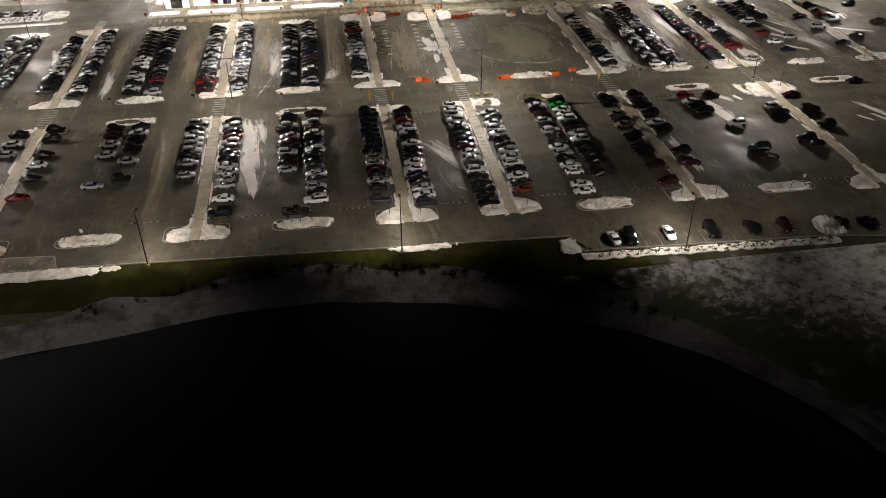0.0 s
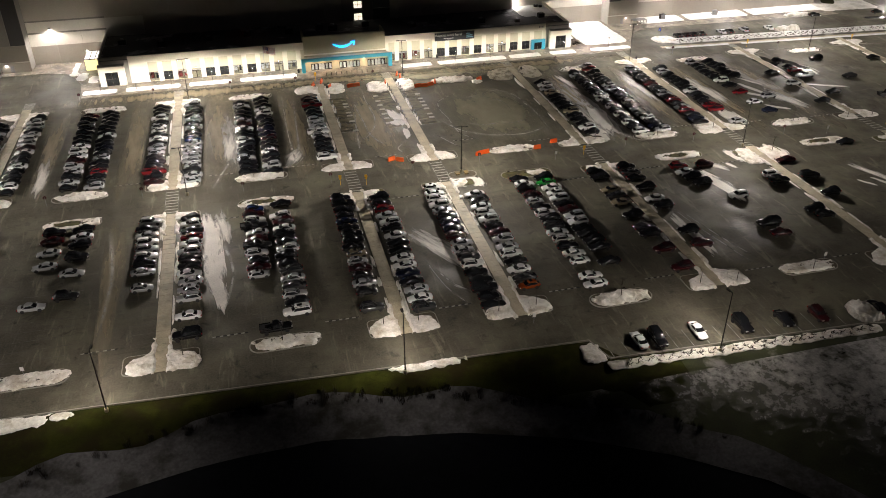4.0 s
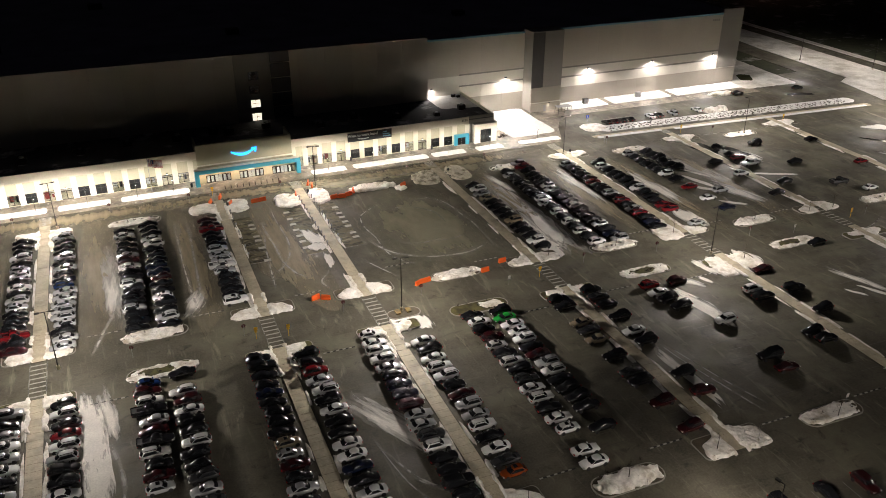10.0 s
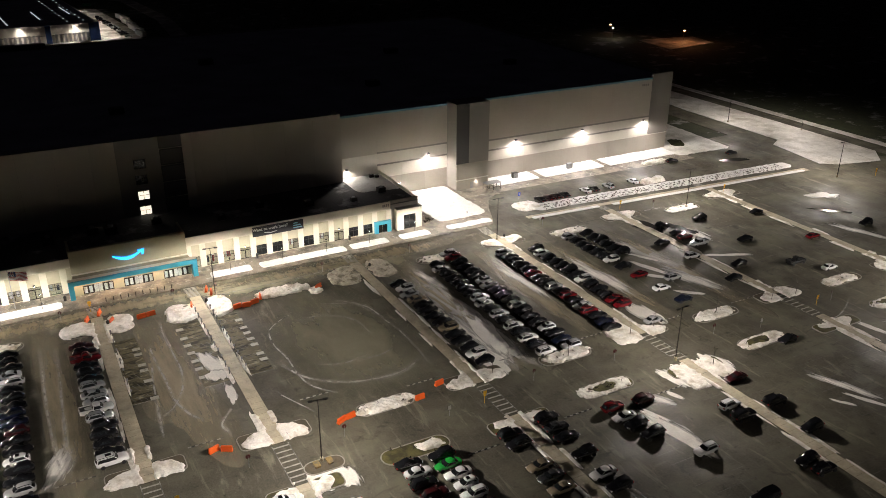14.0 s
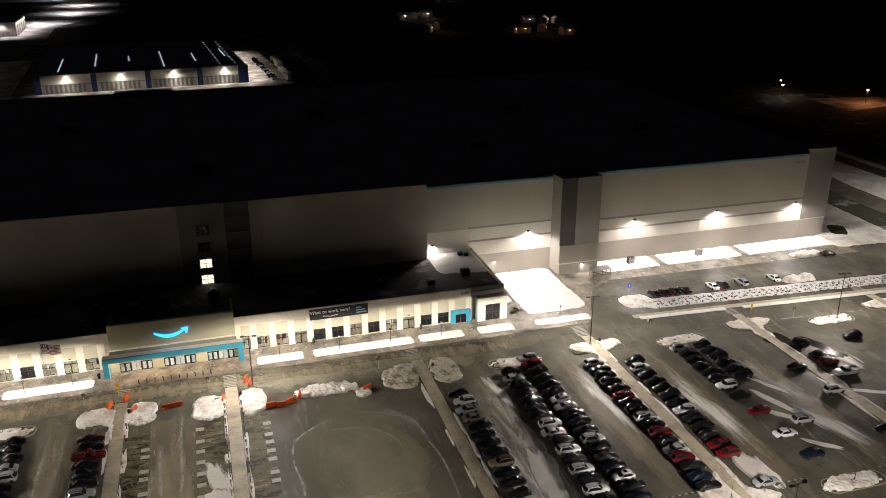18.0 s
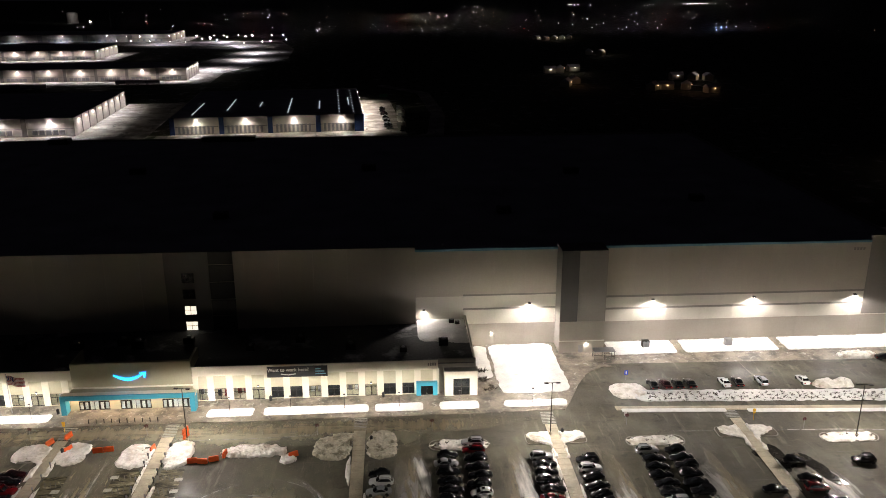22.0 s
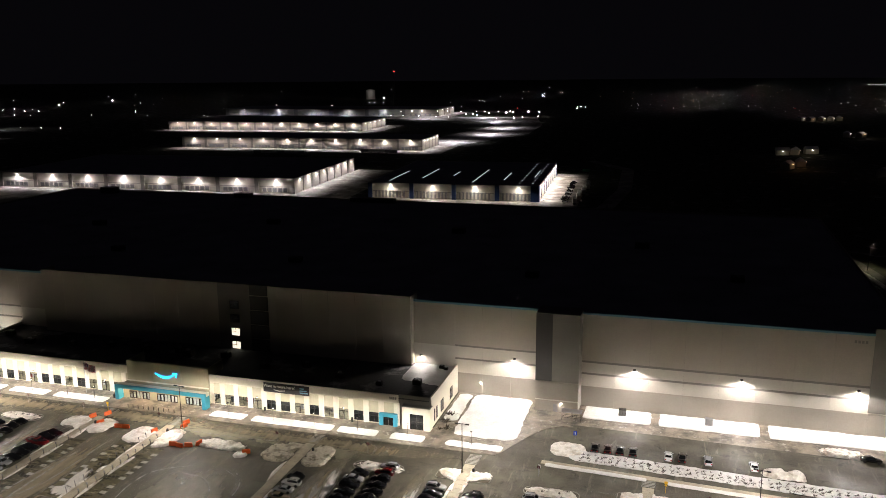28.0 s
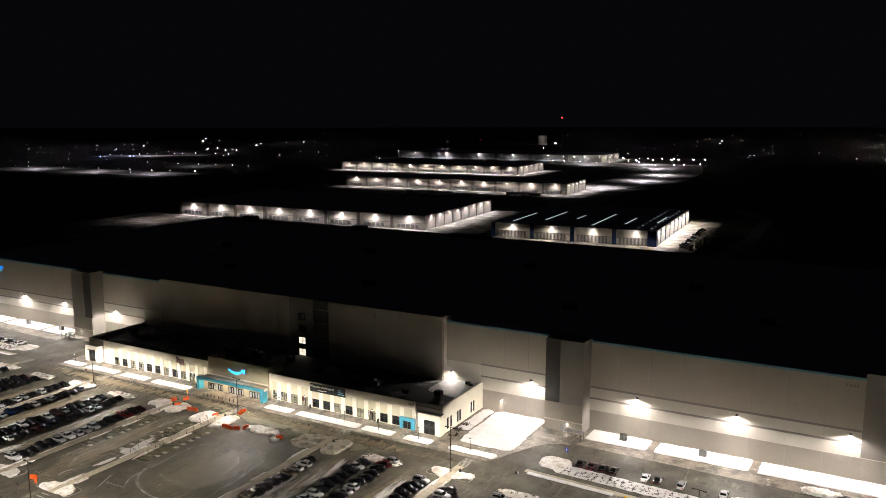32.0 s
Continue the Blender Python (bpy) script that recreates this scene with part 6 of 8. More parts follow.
for i, (pts, w) in enumerate([([(-27.5, -23.6), (-28.0, -30.9), (-27.8, -39.0), (-27.7, -45.6), (-28.8, -52.0), (-30.4, -55.3)], 1.0), ([(-31.4, -32.7), (-31.5, -39.0), (-31.1, -46.6), (-31.0, -52.5), (-30.7, -56.7), (-29.4, -61.3), (-27.4, -64.3)], 1.2), ([(-32.0, -39.7), (-33.1, -46.4), (-33.9, -54.2), (-34.5, -60.9), (-35.0, -66.3)], 1.0), ([(-28.7, -52.9), (-31.7, -57.8), (-33.8, -59.7)], 1.1),
                              ([(-22.2, -62.5), (-24.2, -64.9), (-25.4, -67.2), (-24.4, -70.6)], 1.1), ([(-1, -33.5), (-5.3, -35.9), (-8.3, -39.2), (-9.1, -45.0), (-8.4, -51.2), (-8.4, -57.7), (-7.5, -62.5), (-4.0, -67.3)], 1.0), ([(-14.3, -61.0), (-12.1, -65.9), (-9.7, -71.0)], 0.8),
                              ([(2, -58), (8, -58.5), (12, -57)], 0.6), ([(14, -40), (16, -52), (15.5, -66)], 0.9), ([(5, -32), (12, -36), (15, -44)], 0.5), ([(9, -32), (14, -38), (15.5, -47)], 1.1), ([(-1, -37), (5, -38), (9.5, -43), (10, -50)], 0.9), ([(7, -56.5), (1, -58), (-4, -56)], 0.9), ([(-10.5, -52), (-7, -60), (0, -65), (9, -66), (15, -63)], 1.5), ([(-29, -128), (-24, -134), (-18, -139)], 0.8), ([(-30, -122), (-27, -130), (-21, -136)], 0.9), ([(-31, -118), (-29, -130), (-26, -137)], 0.7),
                              ([(26, -106), (27, -118), (29.5, -130), (31, -137)], 0.8), ([(27, -112), (30, -126), (33, -136)], 0.7), ([(-66, -62), (-68.5, -70), (-71, -78)], 1.2), ([(-70, -100), (-67.5, -114), (-69, -126)], 1.2), ([(88, -52), (84, -58), (82, -66)], 0.9), ([(112, -86), (104, -90), (90, -92)], 0.8),
                              ([(-48, -26), (-49, -48), (-50, -70)], 1.4), ([(-51, -24), (-51.5, -50), (-51, -72)], 1.0), ([(29, -30), (32, -46), (31.5, -70)], 1.3), ([(-92, -92), (-90, -112), (-91, -132)], 1.4), 
                              ([(-20, -17), (0, -17.5), (20, -16)], 0.7), ([(80, -20), (120, -22), (160, -26)], 0.9)]):
    track(pts, w, i)

# snow ridges beside the walkways
rs = random.Random(31)
for k, wx in WALKS.items():
    for sgn in (-1, 1):
        for y0, y1 in ((-25.5, -70), (-93, -136)):
            y = y0
            while y > y1:
                ln = rs.uniform(3, 11)
                if rs.random() < 0.75:
                    w = rs.uniform(0.2, 0.45)
                    r = part("snow_ridge", mound(0, 0, w * 1.15, ln / 2, rs.uniform(0.15, 0.35), rs.random() * 90, 5, 36, 0.4), SNOW, smooth=True)
                    r.location = (wx + sgn * (1.3 + w), y - ln / 2, 0.0)
                    tagged(r, "narrow ridge of snow beside the walkway", "snow ridge", "snow ridges beside the walkways")
                y -= ln + rs.uniform(0, 4)
# rubber speed bumps across the aisles
PALE_RUBBER = mat("pale_rubber", (0.3, 0.29, 0.26), 0.7, vary=0.2, bump=0.1)
sbm = mesh_of("segment", boxes((-0.29, 0.29, -0.12, 0.12, 0, 0.045), (-0.29, 0.29, -0.07, 0.07, 0.04, 0.06)), RUBBER)
sbm2 = mesh_of("segment", boxes((-0.29, 0.29, -0.12, 0.12, 0, 0.045), (-0.29, 0.29, -0.07, 0.07, 0.04, 0.06)), PALE_RUBBER)
for ax, ys in ((-90, (-71, -134.4)), (-68.6, (-71, -93, -135.2)), (-49.3, (-71, -135.5)), (-29, (-70.6, -93, -136.5)), (-8, (-66, -136.5)), (11, (-71, -94, -137)), (31, (-71.5, -93, -139)), (50.5, (-72, -95, -139)), (70, (-74,)), (90, (-75,))):
    for y in ys:
        bp = thing("speed_bump", "black and white rubber speed bump across the aisle", "speed bump", "speed bumps")
        for i in range(10):
            part("segment", sbm if i % 2 else sbm2, None, bp).location = (ax - 2.7 + 0.6 * i, y, 0.001)
# small bare trees on the islands
def bare_tree(seed, h=4.2):
    rt = random.Random(seed)
    bm = bmesh.new()

    def limb(p, d, ln, r, depth):
        q = p + d * ln
        a = d.orthogonal().normalized()
        b = d.cross(a)
        lo = [bm.verts.new(p + (a * math.cos(t) + b * math.sin(t)) * r) for t in (0, 2.1, 4.2)]
        hi = [bm.verts.new(q + (a * math.cos(t) + b * math.sin(t)) * r * 0.55) for t in (0, 2.1, 4.2)]
        for i in range(3):
            bm.faces.new((lo[i], lo[(i + 1) % 3], hi[(i + 1) % 3], hi[i]))
        if depth:
            for _ in range(3):
                nd = (d + Vector((rt.uniform(-1, 1), rt.uniform(-1, 1), rt.uniform(0.1, 0.7))) * 0.75).normalized()
                limb(p + d * ln * rt.uniform(0.55, 1.0), nd, ln * rt.uniform(0.5, 0.75), r * 0.5, depth - 1)

    tb = bmesh.new()
    cyl(tb, 0, 0, -0.1, h * 0.4, 0.09, 0.06, 7)
    limb(Vector((0, 0, h * 0.36)), Vector((0.05, 0, 1)).normalized(), h * 0.34, 0.055, 3)
    return mesh_of("trunk", tb, BRUSH), mesh_of("branches", bm, BRUSH)


TREES = [bare_tree(s) for s in (3, 8, 14)]
for i, (x, y) in enumerate([(17.0, -141.5), (24.0, -142.5), (1.0, -141.6), (-42.6, -139.5), (-15.0, -140.5), (-22, -140.5), (40.5, -142.3), (63.8, -75.5), (57.0, -76), (24.2, -75.0), (40.5, -77.0), (-60, -139.6), (80, -77.2), (-76.3, -139.5), (-36.5, -139.8), (95.8, -78.5), (103, -79), (63.8, -92.5)]):
    t = thing("young_tree", "slender bare young tree on the snowy island", "tree", "young trees", at=pose(x, y, 0.1, 0, 0, 50 * i))
    part("trunk", TREES[i % 3][0], None, t)
    part("crown", TREES[i % 3][1], None, t, "bare twiggy crown")

# ---- visitor rows with hedge beds, east and west ----
SHRUB = bmesh.new()
random.seed(9)
for k in range(30):
    a, r = random.uniform(0, 6.283), random.uniform(0.1, 0.5)
    tipx, tipy, h = r * 1.7 * math.cos(a), r * 1.7 * math.sin(a), random.uniform(0.3, 0.75)
    c = [Vector((r * 0.75 * math.cos(a + q), r * 0.75 * math.sin(a + q), 0)) for q in (0, 0.55, 1.1)]
    tip = Vector((tipx, tipy, h))
    va, vb, vc, vt = [SHRUB.verts.new(v) for v in (*[q * 0.7 + tip * 0.25 for q in c], tip)]
    for f in ((va, vb, vt), (vb, vc, vt), (vc, va, vt), (va, vc, vb)):
        SHRUB.faces.new(f)
SHRUBMESH = mesh_of("twigs", SHRUB, BRUSH)


def shrub(x, y, s, z=0.08, group="shrubs of the hedge beds"):
    o = new("shrub", SHRUBMESH)
    o.matrix_basis = pose(x, y, z, 0, 0, random.uniform(0, 360)) @ Matrix.Diagonal((s * 1.2, s, s, 1))
    tagged(o, "bare dark winter shrub poking through the snow", "shrub", group)


def shrub_mass(spots, label):
    """Many shrubs too far off to be told apart, as one mesh."""
    bm = bmesh.new()
    for x, y, sc in spots:
        first = len(bm.verts)
        bm.from_mesh(SHRUBMESH)
        bm.verts.ensure_lookup_table()
        turn = Matrix.Translation((x, y, 0.08)) @ Matrix.Rotation(random.uniform(0, 6.28), 4, "Z") @ Matrix.Diagonal((sc * 1.2, sc, sc, 1))
        for v in bm.verts[first:]:
            v.co = turn @ v.co
    tagged(part("shrubs", bm, BRUSH), label, "shrubs", kind="stuff")


for side in (0, 1):
    def PX(x):
        return x if side == 0 else mir(x)

    b = part("hedge_bed", bed(-50, 50, -2.6, 2.6, 0.25, 60 + side, 0.6, 2.0), CLEAN_SNOW)
    b.matrix_basis = pose(PX(131), -7.6, -0.02, 0, 0, -3.2 if side == 0 else 3.2)
    tagged(b, "long snow-covered hedge bed beside the visitor row", "snow bed", "hedge beds")
    far_ones = []
    for i in range(275):
        f = (i % 55) / 55
        spot = (PX(84 + 93 * f + random.uniform(-0.5, 0.5)), -4.2 - 5.2 * f - 0.75 * (i // 55) + random.uniform(-0.45, 0.45), random.uniform(0.55, 0.85))
        if side == 0 and 55 <= i < 100:
            shrub(*spot)
        else:
            far_ones.append(spot)
    shrub_mass(far_ones, "rows of dark winter shrubs in the snowy hedge bed")
    pts = [(PX(75.5), -11.0), (PX(128), -14.2), (PX(182), -18.2), (PX(182), -15.6), (PX(128), -12.3), (PX(75.5), -9.4)]
    flat("pavement_strip_east" if side == 0 else "pavement_strip_west", pts if side == 0 else pts[::-1], -0.1, 0.13, CONCRETE, "concrete pavement strip beside the road", "pavement")
    for a, c in ((76.5, 99.0), (103.5, 180.0)):
        sb = part("snow_strip", bed((a - c) / 2, (c - a) / 2, -0.75, 0.75, 0.12, a, 0.15, 0.4), CLEAN_SNOW)
        m = (a + c) / 2
        sb.matrix_basis = pose(PX(m), -12.2 - 0.06 * (m - 76) + 0.9, 0.13, 0, 0, -3.2 if side == 0 else 3.2)
        tagged(sb, "narrow snow strip along the road", "snow bed", "snow beds along the road")
    heap(PX(80.6), -2.4, 4.2, 3.7, 0.4, 70 + side, "low snow heap at the bed's end"), heap(PX(128), -2.5, 4.5, 2.0, 1.3, 72 + side, "tall snow heap on the bed"), heap(PX(142), 12, 5, 2, 0.9, 74 + side, "snow heap below the wall")
    cab = thing("bike_shelter", "dark steel bicycle shelter with a flat roof", "shelter", at=pose(PX(79.0), 14.6, 0.02))
    part("roof", boxes((-2.6, 2.6, -1.3, 1.3, 2.3, 2.42)), METAL, cab)
    for sx in (-2.4, 0, 2.4):
        for sy in (-1.15, 1.15):
            part("post", boxes((sx - 0.05, sx + 0.05, sy - 0.05, sy + 0.05, 0, 2.3)), DARKMETAL, cab)
    for sy in (-1.1, -0.2, 0.7):
        part("rail", boxes((-2.4, 2.4, sy, sy + 0.05, 0.9, 1.0)), DARKMETAL, cab)
    for x, y in ((91.2, 20.5), (112.5, 20.3)):
        tb = thing("utility_box", "grey steel utility cabinet in the snow", "cabinet", "utility cabinets", at=pose(PX(x), y, 0.2))
        part("cabinet", boxes((-0.9, 0.9, -0.6, 0.6, 0, 1.7)), METAL if x > 100 else DARKMETAL, tb)
        part("door", boxes((-0.8, -0.03, -0.63, -0.6, 0.1, 1.6)), METAL, tb)
        part("door", boxes((0.03, 0.8, -0.63, -0.6, 0.1, 1.6)), METAL, tb)
for i in range(50):
    shrub(-6 + 0.92 * i + random.uniform(-0.3, 0.3), -159.5 - 0.042 * (-6 + 0.92 * i) + (0.6 if i % 2 else -0.3) + random.uniform(-0.3, 0.3), random.uniform(0.7, 1.05), -0.05, "shrubs below the pond-side bays")
for x, y in ((48, 5), (49.3, 0.5), (48.2, 9)):
    for k in range(3):
        shrub(x + random.uniform(-0.8, 0.8), y + random.uniform(-0.8, 0.8), 1.5, 0.1, "shrubs beside the wing")
# twigs standing out of the snow on the islands
ri = random.Random(77)
for x in ISL_X:
    for y in (-21.4, -74.8, -87.6, -139.6):
        y2 = y - (0.035 * max(x, 0) if y < -100 else 0.03 * max(x, 0))
        if x == 1.0 and y == -21.4:
            continue
        for k in range(5):
            shrub(x - 4.2 + 2.0 * k + ri.uniform(-0.5, 0.5), y2 + ri.uniform(-0.7, 0.7), ri.uniform(0.55, 0.8), 0.32 if y2 > -86 or y2 < -90 else 0.08, "twiggy shrubs on the islands")
# icy meltwater on the asphalt
for i, (x, y, rx, ry, tn) in enumerate([(156.5, -46.6, 6.5, 0.7, -47), (101, -31, 2.5, 5, 20), (108, -36, 1.5, 5, 15), (128, -9.0, 6, 1.2, -4), (168, 2, 5, 1.5, -10)]):
    bm = mound(0, 0, rx, ry, 0.01, 700 + i, rings=3, n=48, rough=0.5)
    for v in bm.verts:
        v.co.z = 0.0155
    o = part("puddle", bm, WET)
    o.matrix_basis = pose(x, y, 0, 0, 0, tn)
    tagged(o, "thin icy puddle of meltwater on the asphalt", "puddle", "puddles on the asphalt")
# litter bins at the walkway heads and doors
wbn = thing("litter_bin", "black round litter bin beside the walkway", "litter bin", "litter bins")
part("body", cyl(bmesh.new(), 0, 0, 0, 0.95, 0.3, 0.33, 12), BLACK, wbn)
part("lid", cyl(bmesh.new(), 0, 0, 0.95, 1.2, 0.34, 0.14, 12), BLACK, wbn, "domed black lid")
spots = [(23.0, -19.9, 0), (61.9, -19.6, 0), (-16.6, -20.0, 0), (-37.4, -20.6, 0), (0.5, -1.7, 0.13), (25.3, -1.7, 0.13), (-44.2, -4.6, 0.13)]
wbn.matrix_basis = pose(*spots[0])
for p in spots[1:]:
    copy_thing(wbn, pose(*p))
bs = thing("blue_sign", "small bright blue and white parking sign on a post", "road sign", at=pose(81.4, 3.1, 0))
part("post", cyl(bmesh.new(), 0, 0, 0, 2.4, 0.04, 0.04, 6), METAL, bs)
part("plate", boxes((-0.4, 0.4, -0.07, -0.05, 1.3, 2.4)), mat("blue_sign_plate", (0.01, 0.06, 0.6), 0.4, bump=0.0), bs)
part("arrow", boxes((-0.13, 0.13, -0.085, -0.071, 1.5, 2.2)), WHITE, bs, "white arrow bar")



# ---- vehicles ----
PAINTS = {"white": (0.86, 0.86, 0.85), "silver": (0.64, 0.65, 0.66), "grey": (0.075, 0.077, 0.08), "black": (0.012, 0.012, 0.014), "dark blue": (0.007, 0.011, 0.032), "blue": (0.012, 0.035, 0.13),
          "red": (0.17, 0.009, 0.013), "maroon": (0.05, 0.008, 0.01), "green": (0.02, 0.33, 0.05), "orange": (0.22, 0.045, 0.008), "tan": (0.3, 0.25, 0.17)}
PAINT = {}
for k, c in PAINTS.items():
    PAINT[k] = mat("car_paint_" + k.replace(" ", "_"), c, 0.2, 0.35 if k in ("silver", "grey") else 0.0, vary=0.06, scale=8, bump=0.0, coat=1.0, dirt=(0.2, 0.19, 0.17), dirt_scale=1.1, dirt_lo=0.66, dirt_hi=0.95)
HEAD = mat("headlamp_glass", (0.6, 0.6, 0.58), 0.15, vary=0.05, bump=0.0)
TAIL = mat("tail_lamp_red", (0.3, 0.01, 0.01), 0.2, vary=0.05, bump=0.0)

# per kind: length, half width, stations of the body (x as part of length, sill z, shoulder z), cabin (x0 base, x0 top, x1 top, x1 base as parts), roof z
KINDS = {
    "sedan": (4.8, 0.92, [(-0.5, 0.4, 0.66), (-0.485, 0.32, 0.84), (-0.44, 0.26, 0.92), (-0.3, 0.22, 0.94), (0.0, 0.2, 0.9), (0.24, 0.22, 0.86), (0.36, 0.24, 0.78), (0.45, 0.28, 0.66), (0.49, 0.34, 0.54), (0.5, 0.4, 0.48)], (-0.4, -0.2, 0.05, 0.265), 1.44),
    "suv": (4.7, 0.94, [(-0.5, 0.5, 0.8), (-0.485, 0.38, 0.98), (-0.4, 0.3, 1.06), (-0.2, 0.27, 1.06), (0.0, 0.26, 1.04), (0.24, 0.28, 1.0), (0.38, 0.32, 0.92), (0.46, 0.36, 0.8), (0.49, 0.42, 0.68), (0.5, 0.48, 0.6)], (-0.478, -0.37, 0.06, 0.245), 1.69),
    "hatchback": (4.2, 0.88, [(-0.5, 0.42, 0.68), (-0.485, 0.32, 0.86), (-0.4, 0.24, 0.94), (-0.2, 0.21, 0.93), (0.0, 0.2, 0.91), (0.26, 0.22, 0.87), (0.38, 0.26, 0.78), (0.455, 0.3, 0.66), (0.49, 0.36, 0.56), (0.5, 0.42, 0.5)], (-0.47, -0.33, 0.06, 0.29), 1.5),
    "large_suv": (5.2, 1.0, [(-0.5, 0.55, 0.92), (-0.49, 0.42, 1.12), (-0.42, 0.36, 1.18), (-0.2, 0.33, 1.18), (0.0, 0.32, 1.16), (0.22, 0.34, 1.14), (0.38, 0.36, 1.08), (0.46, 0.4, 0.98), (0.49, 0.45, 0.84), (0.5, 0.52, 0.72)], (-0.482, -0.43, 0.07, 0.22), 1.87),
    "minivan": (5.1, 0.98, [(-0.5, 0.45, 0.8), (-0.49, 0.34, 1.0), (-0.42, 0.26, 1.04), (-0.2, 0.23, 1.03), (0.0, 0.22, 1.01), (0.26, 0.24, 0.97), (0.38, 0.28, 0.86), (0.455, 0.32, 0.74), (0.49, 0.38, 0.62), (0.5, 0.44, 0.55)], (-0.48, -0.41, 0.11, 0.33), 1.74),
    "pickup_truck": (5.8, 1.0, [(-0.5, 0.6, 0.98), (-0.49, 0.45, 1.12), (-0.42, 0.4, 1.15), (-0.2, 0.38, 1.16), (0.0, 0.36, 1.16), (0.22, 0.38, 1.14), (0.38, 0.4, 1.1), (0.46, 0.43, 1.02), (0.49, 0.48, 0.88), (0.5, 0.55, 0.76)], (-0.13, -0.1, 0.11, 0.235), 1.87),
}


def between(st, f, k):
    for a, b in zip(st, st[1:]):
        if f <= b[0]:
            return a[k] + (b[k] - a[k]) * (f - a[0]) / (b[0] - a[0])
    return st[-1][k]


def car_meshes(kind):
    length, hw, st, cab, roof = KINDS[kind]
    boxy = kind in ("large_suv", "pickup_truck")
    bm = bmesh.new()
    rows = []
    for f in (-0.5, -0.494, -0.48, -0.45, -0.4, -0.32, -0.2, -0.05, 0.1, 0.22, 0.31, 0.38, 0.43, 0.465, 0.485, 0.496, 0.5):
        e = abs(2 * f)
        w = hw * (1 - (0.06 if boxy else 0.1) * e**3 - (0.2 if boxy else 0.3) * e**16)
        zs, zb = between(st, f, 1), between(st, f, 2)
        crown = (0.08 if f > 0.2 else 0.05) * (1 - e**6) + 0.02
        zm = zs + (zb - zs) * 0.5
        half = ((0.84, zs), (0.95, zs + 0.08), (1.0, zm), (0.99, zm + 0.1), (0.955, zb - 0.1), (0.9, zb - 0.025), (0.74, zb + crown * 0.55), (0.4, zb + crown))
        # nose and tail bow round in plan
        bow = 0.1 * length * max(0.0, e - 0.8) * (-1 if f > 0 else 1)
        rows.append([bm.verts.new((f * length + bow * k**3, -w * k, z)) for k, z in half] + [bm.verts.new((f * length + bow * k**3, w * k, z)) for k, z in half[::-1]])
    n = len(rows[0])
    for a, b in zip(rows, rows[1:]):
        for i in range(n):
            bm.faces.new((a[i], a[(i + 1) % n], b[(i + 1) % n], b[i]))
    bm.faces.new(rows[0]), bm.faces.new(rows[-1][::-1])
    zb = st[4][2] - 0.05
    c = [v * length for v in cab]
    tw = hw * (0.78 if boxy else 0.7)
    bw = hw * 0.88
    # glasshouse: rings that lean in and round off towards the roof
    def ring(u):
        lean = max(u, 0.0) ** 1.25
        xr, xf = c[0] + (c[1] - c[0]) * u, c[3] + (c[2] - c[3]) * u
        w = bw + (tw - bw) * lean
        z = zb + (roof - 0.05 - zb) * u
        cut = 0.2 if not boxy else 0.12
        pts = [(xr, 0.0), (xr + 0.04, 0.5), (xr + cut, 0.9), (xr + cut * 2.2, 1.0), ((xr + xf) / 2, 1.02), (xf - cut * 3, 1.0), (xf - cut * 1.3, 0.93), (xf - 0.09, 0.55), (xf, 0.0)]
        return [Vector((x, -w * k, z)) for x, k in pts] + [Vector((x, w * k, z)) for x, k in pts[-2:0:-1]]
    gb = bmesh.new()
    prev = None
    for u in (-0.08, 0.3, 0.65, 0.97):
        cur = [gb.verts.new(p) for p in ring(u)]
        if prev:
            for i in range(len(cur)):
                j = (i + 1) % len(cur)
                gb.faces.new((prev[i], prev[j], cur[j], cur[i]))
        prev = cur
    gb.faces.new(prev)
    # crowned roof skin with turned-down rim, in body colour
    outer = [Vector(((p.x - (c[1] + c[2]) / 2) * 1.03 + (c[1] + c[2]) / 2, p.y * 1.03, p.z)) for p in ring(0.86)]
    loops = [[bm.verts.new((p.x, p.y, p.z)) for p in outer]]
    mx = (c[1] + c[2]) / 2
    for k, z in ((0.93, roof - 0.012), (0.72, roof + 0.03), (0.36, roof + 0.05)):
        loops.append([bm.verts.new((mx + (p.x - mx) * k, p.y * k, z - 0.02 * abs((p.x - mx) / (c[2] - mx)) ** 2)) for p in ring(0.98)])
    for a, b in zip(loops, loops[1:]):
        for i in range(len(a)):
            j = (i + 1) % len(a)
            bm.faces.new((a[i], a[j], b[j], b[i]))
    bm.faces.new(loops[-1])
    # slim front pillars, broad rear ones, lying on the glass
    for at, grow in ((6, 0), (2, 1)):
        for sy in (-1, 1):
            strip = []
            for u in (0.0, 0.45, 0.9):
                r = ring(u)
                p, q = r[at], r[at + 1]
                a, b = (p, p + (q - p) * (1.0 if kind == "sedan" else 0.75)) if grow else (p - (p - r[at - 1]).normalized() * 0.09, p)
                strip.append([bm.verts.new((v.x, sy * (-v.y + 0.014), v.z)) for v in (a, b)])
            for a, b in zip(strip, strip[1:]):
                bm.faces.new((a[0], a[1], b[1], b[0]) if sy < 0 else (b[0], b[1], a[1], a[0]))
    for sy in (-1, 1):
        # door mirror
        xm = c[3] - 0.5
        a = (xm, xm + 0.16, sy * hw * 0.9, sy * (hw + 0.14), zb + 0.04, zb + 0.17)
        q = [bm.verts.new((x, y, z)) for z in a[4:] for x, y in ((a[0], a[2]), (a[1], a[2]), (a[1], a[3]), (a[0], a[3]))]
        for f in ((3, 2, 1, 0), (4, 5, 6, 7), (0, 1, 5, 4), (1, 2, 6, 5), (2, 3, 7, 6), (3, 0, 4, 7)):
            bm.faces.new([q[i] for i in f])
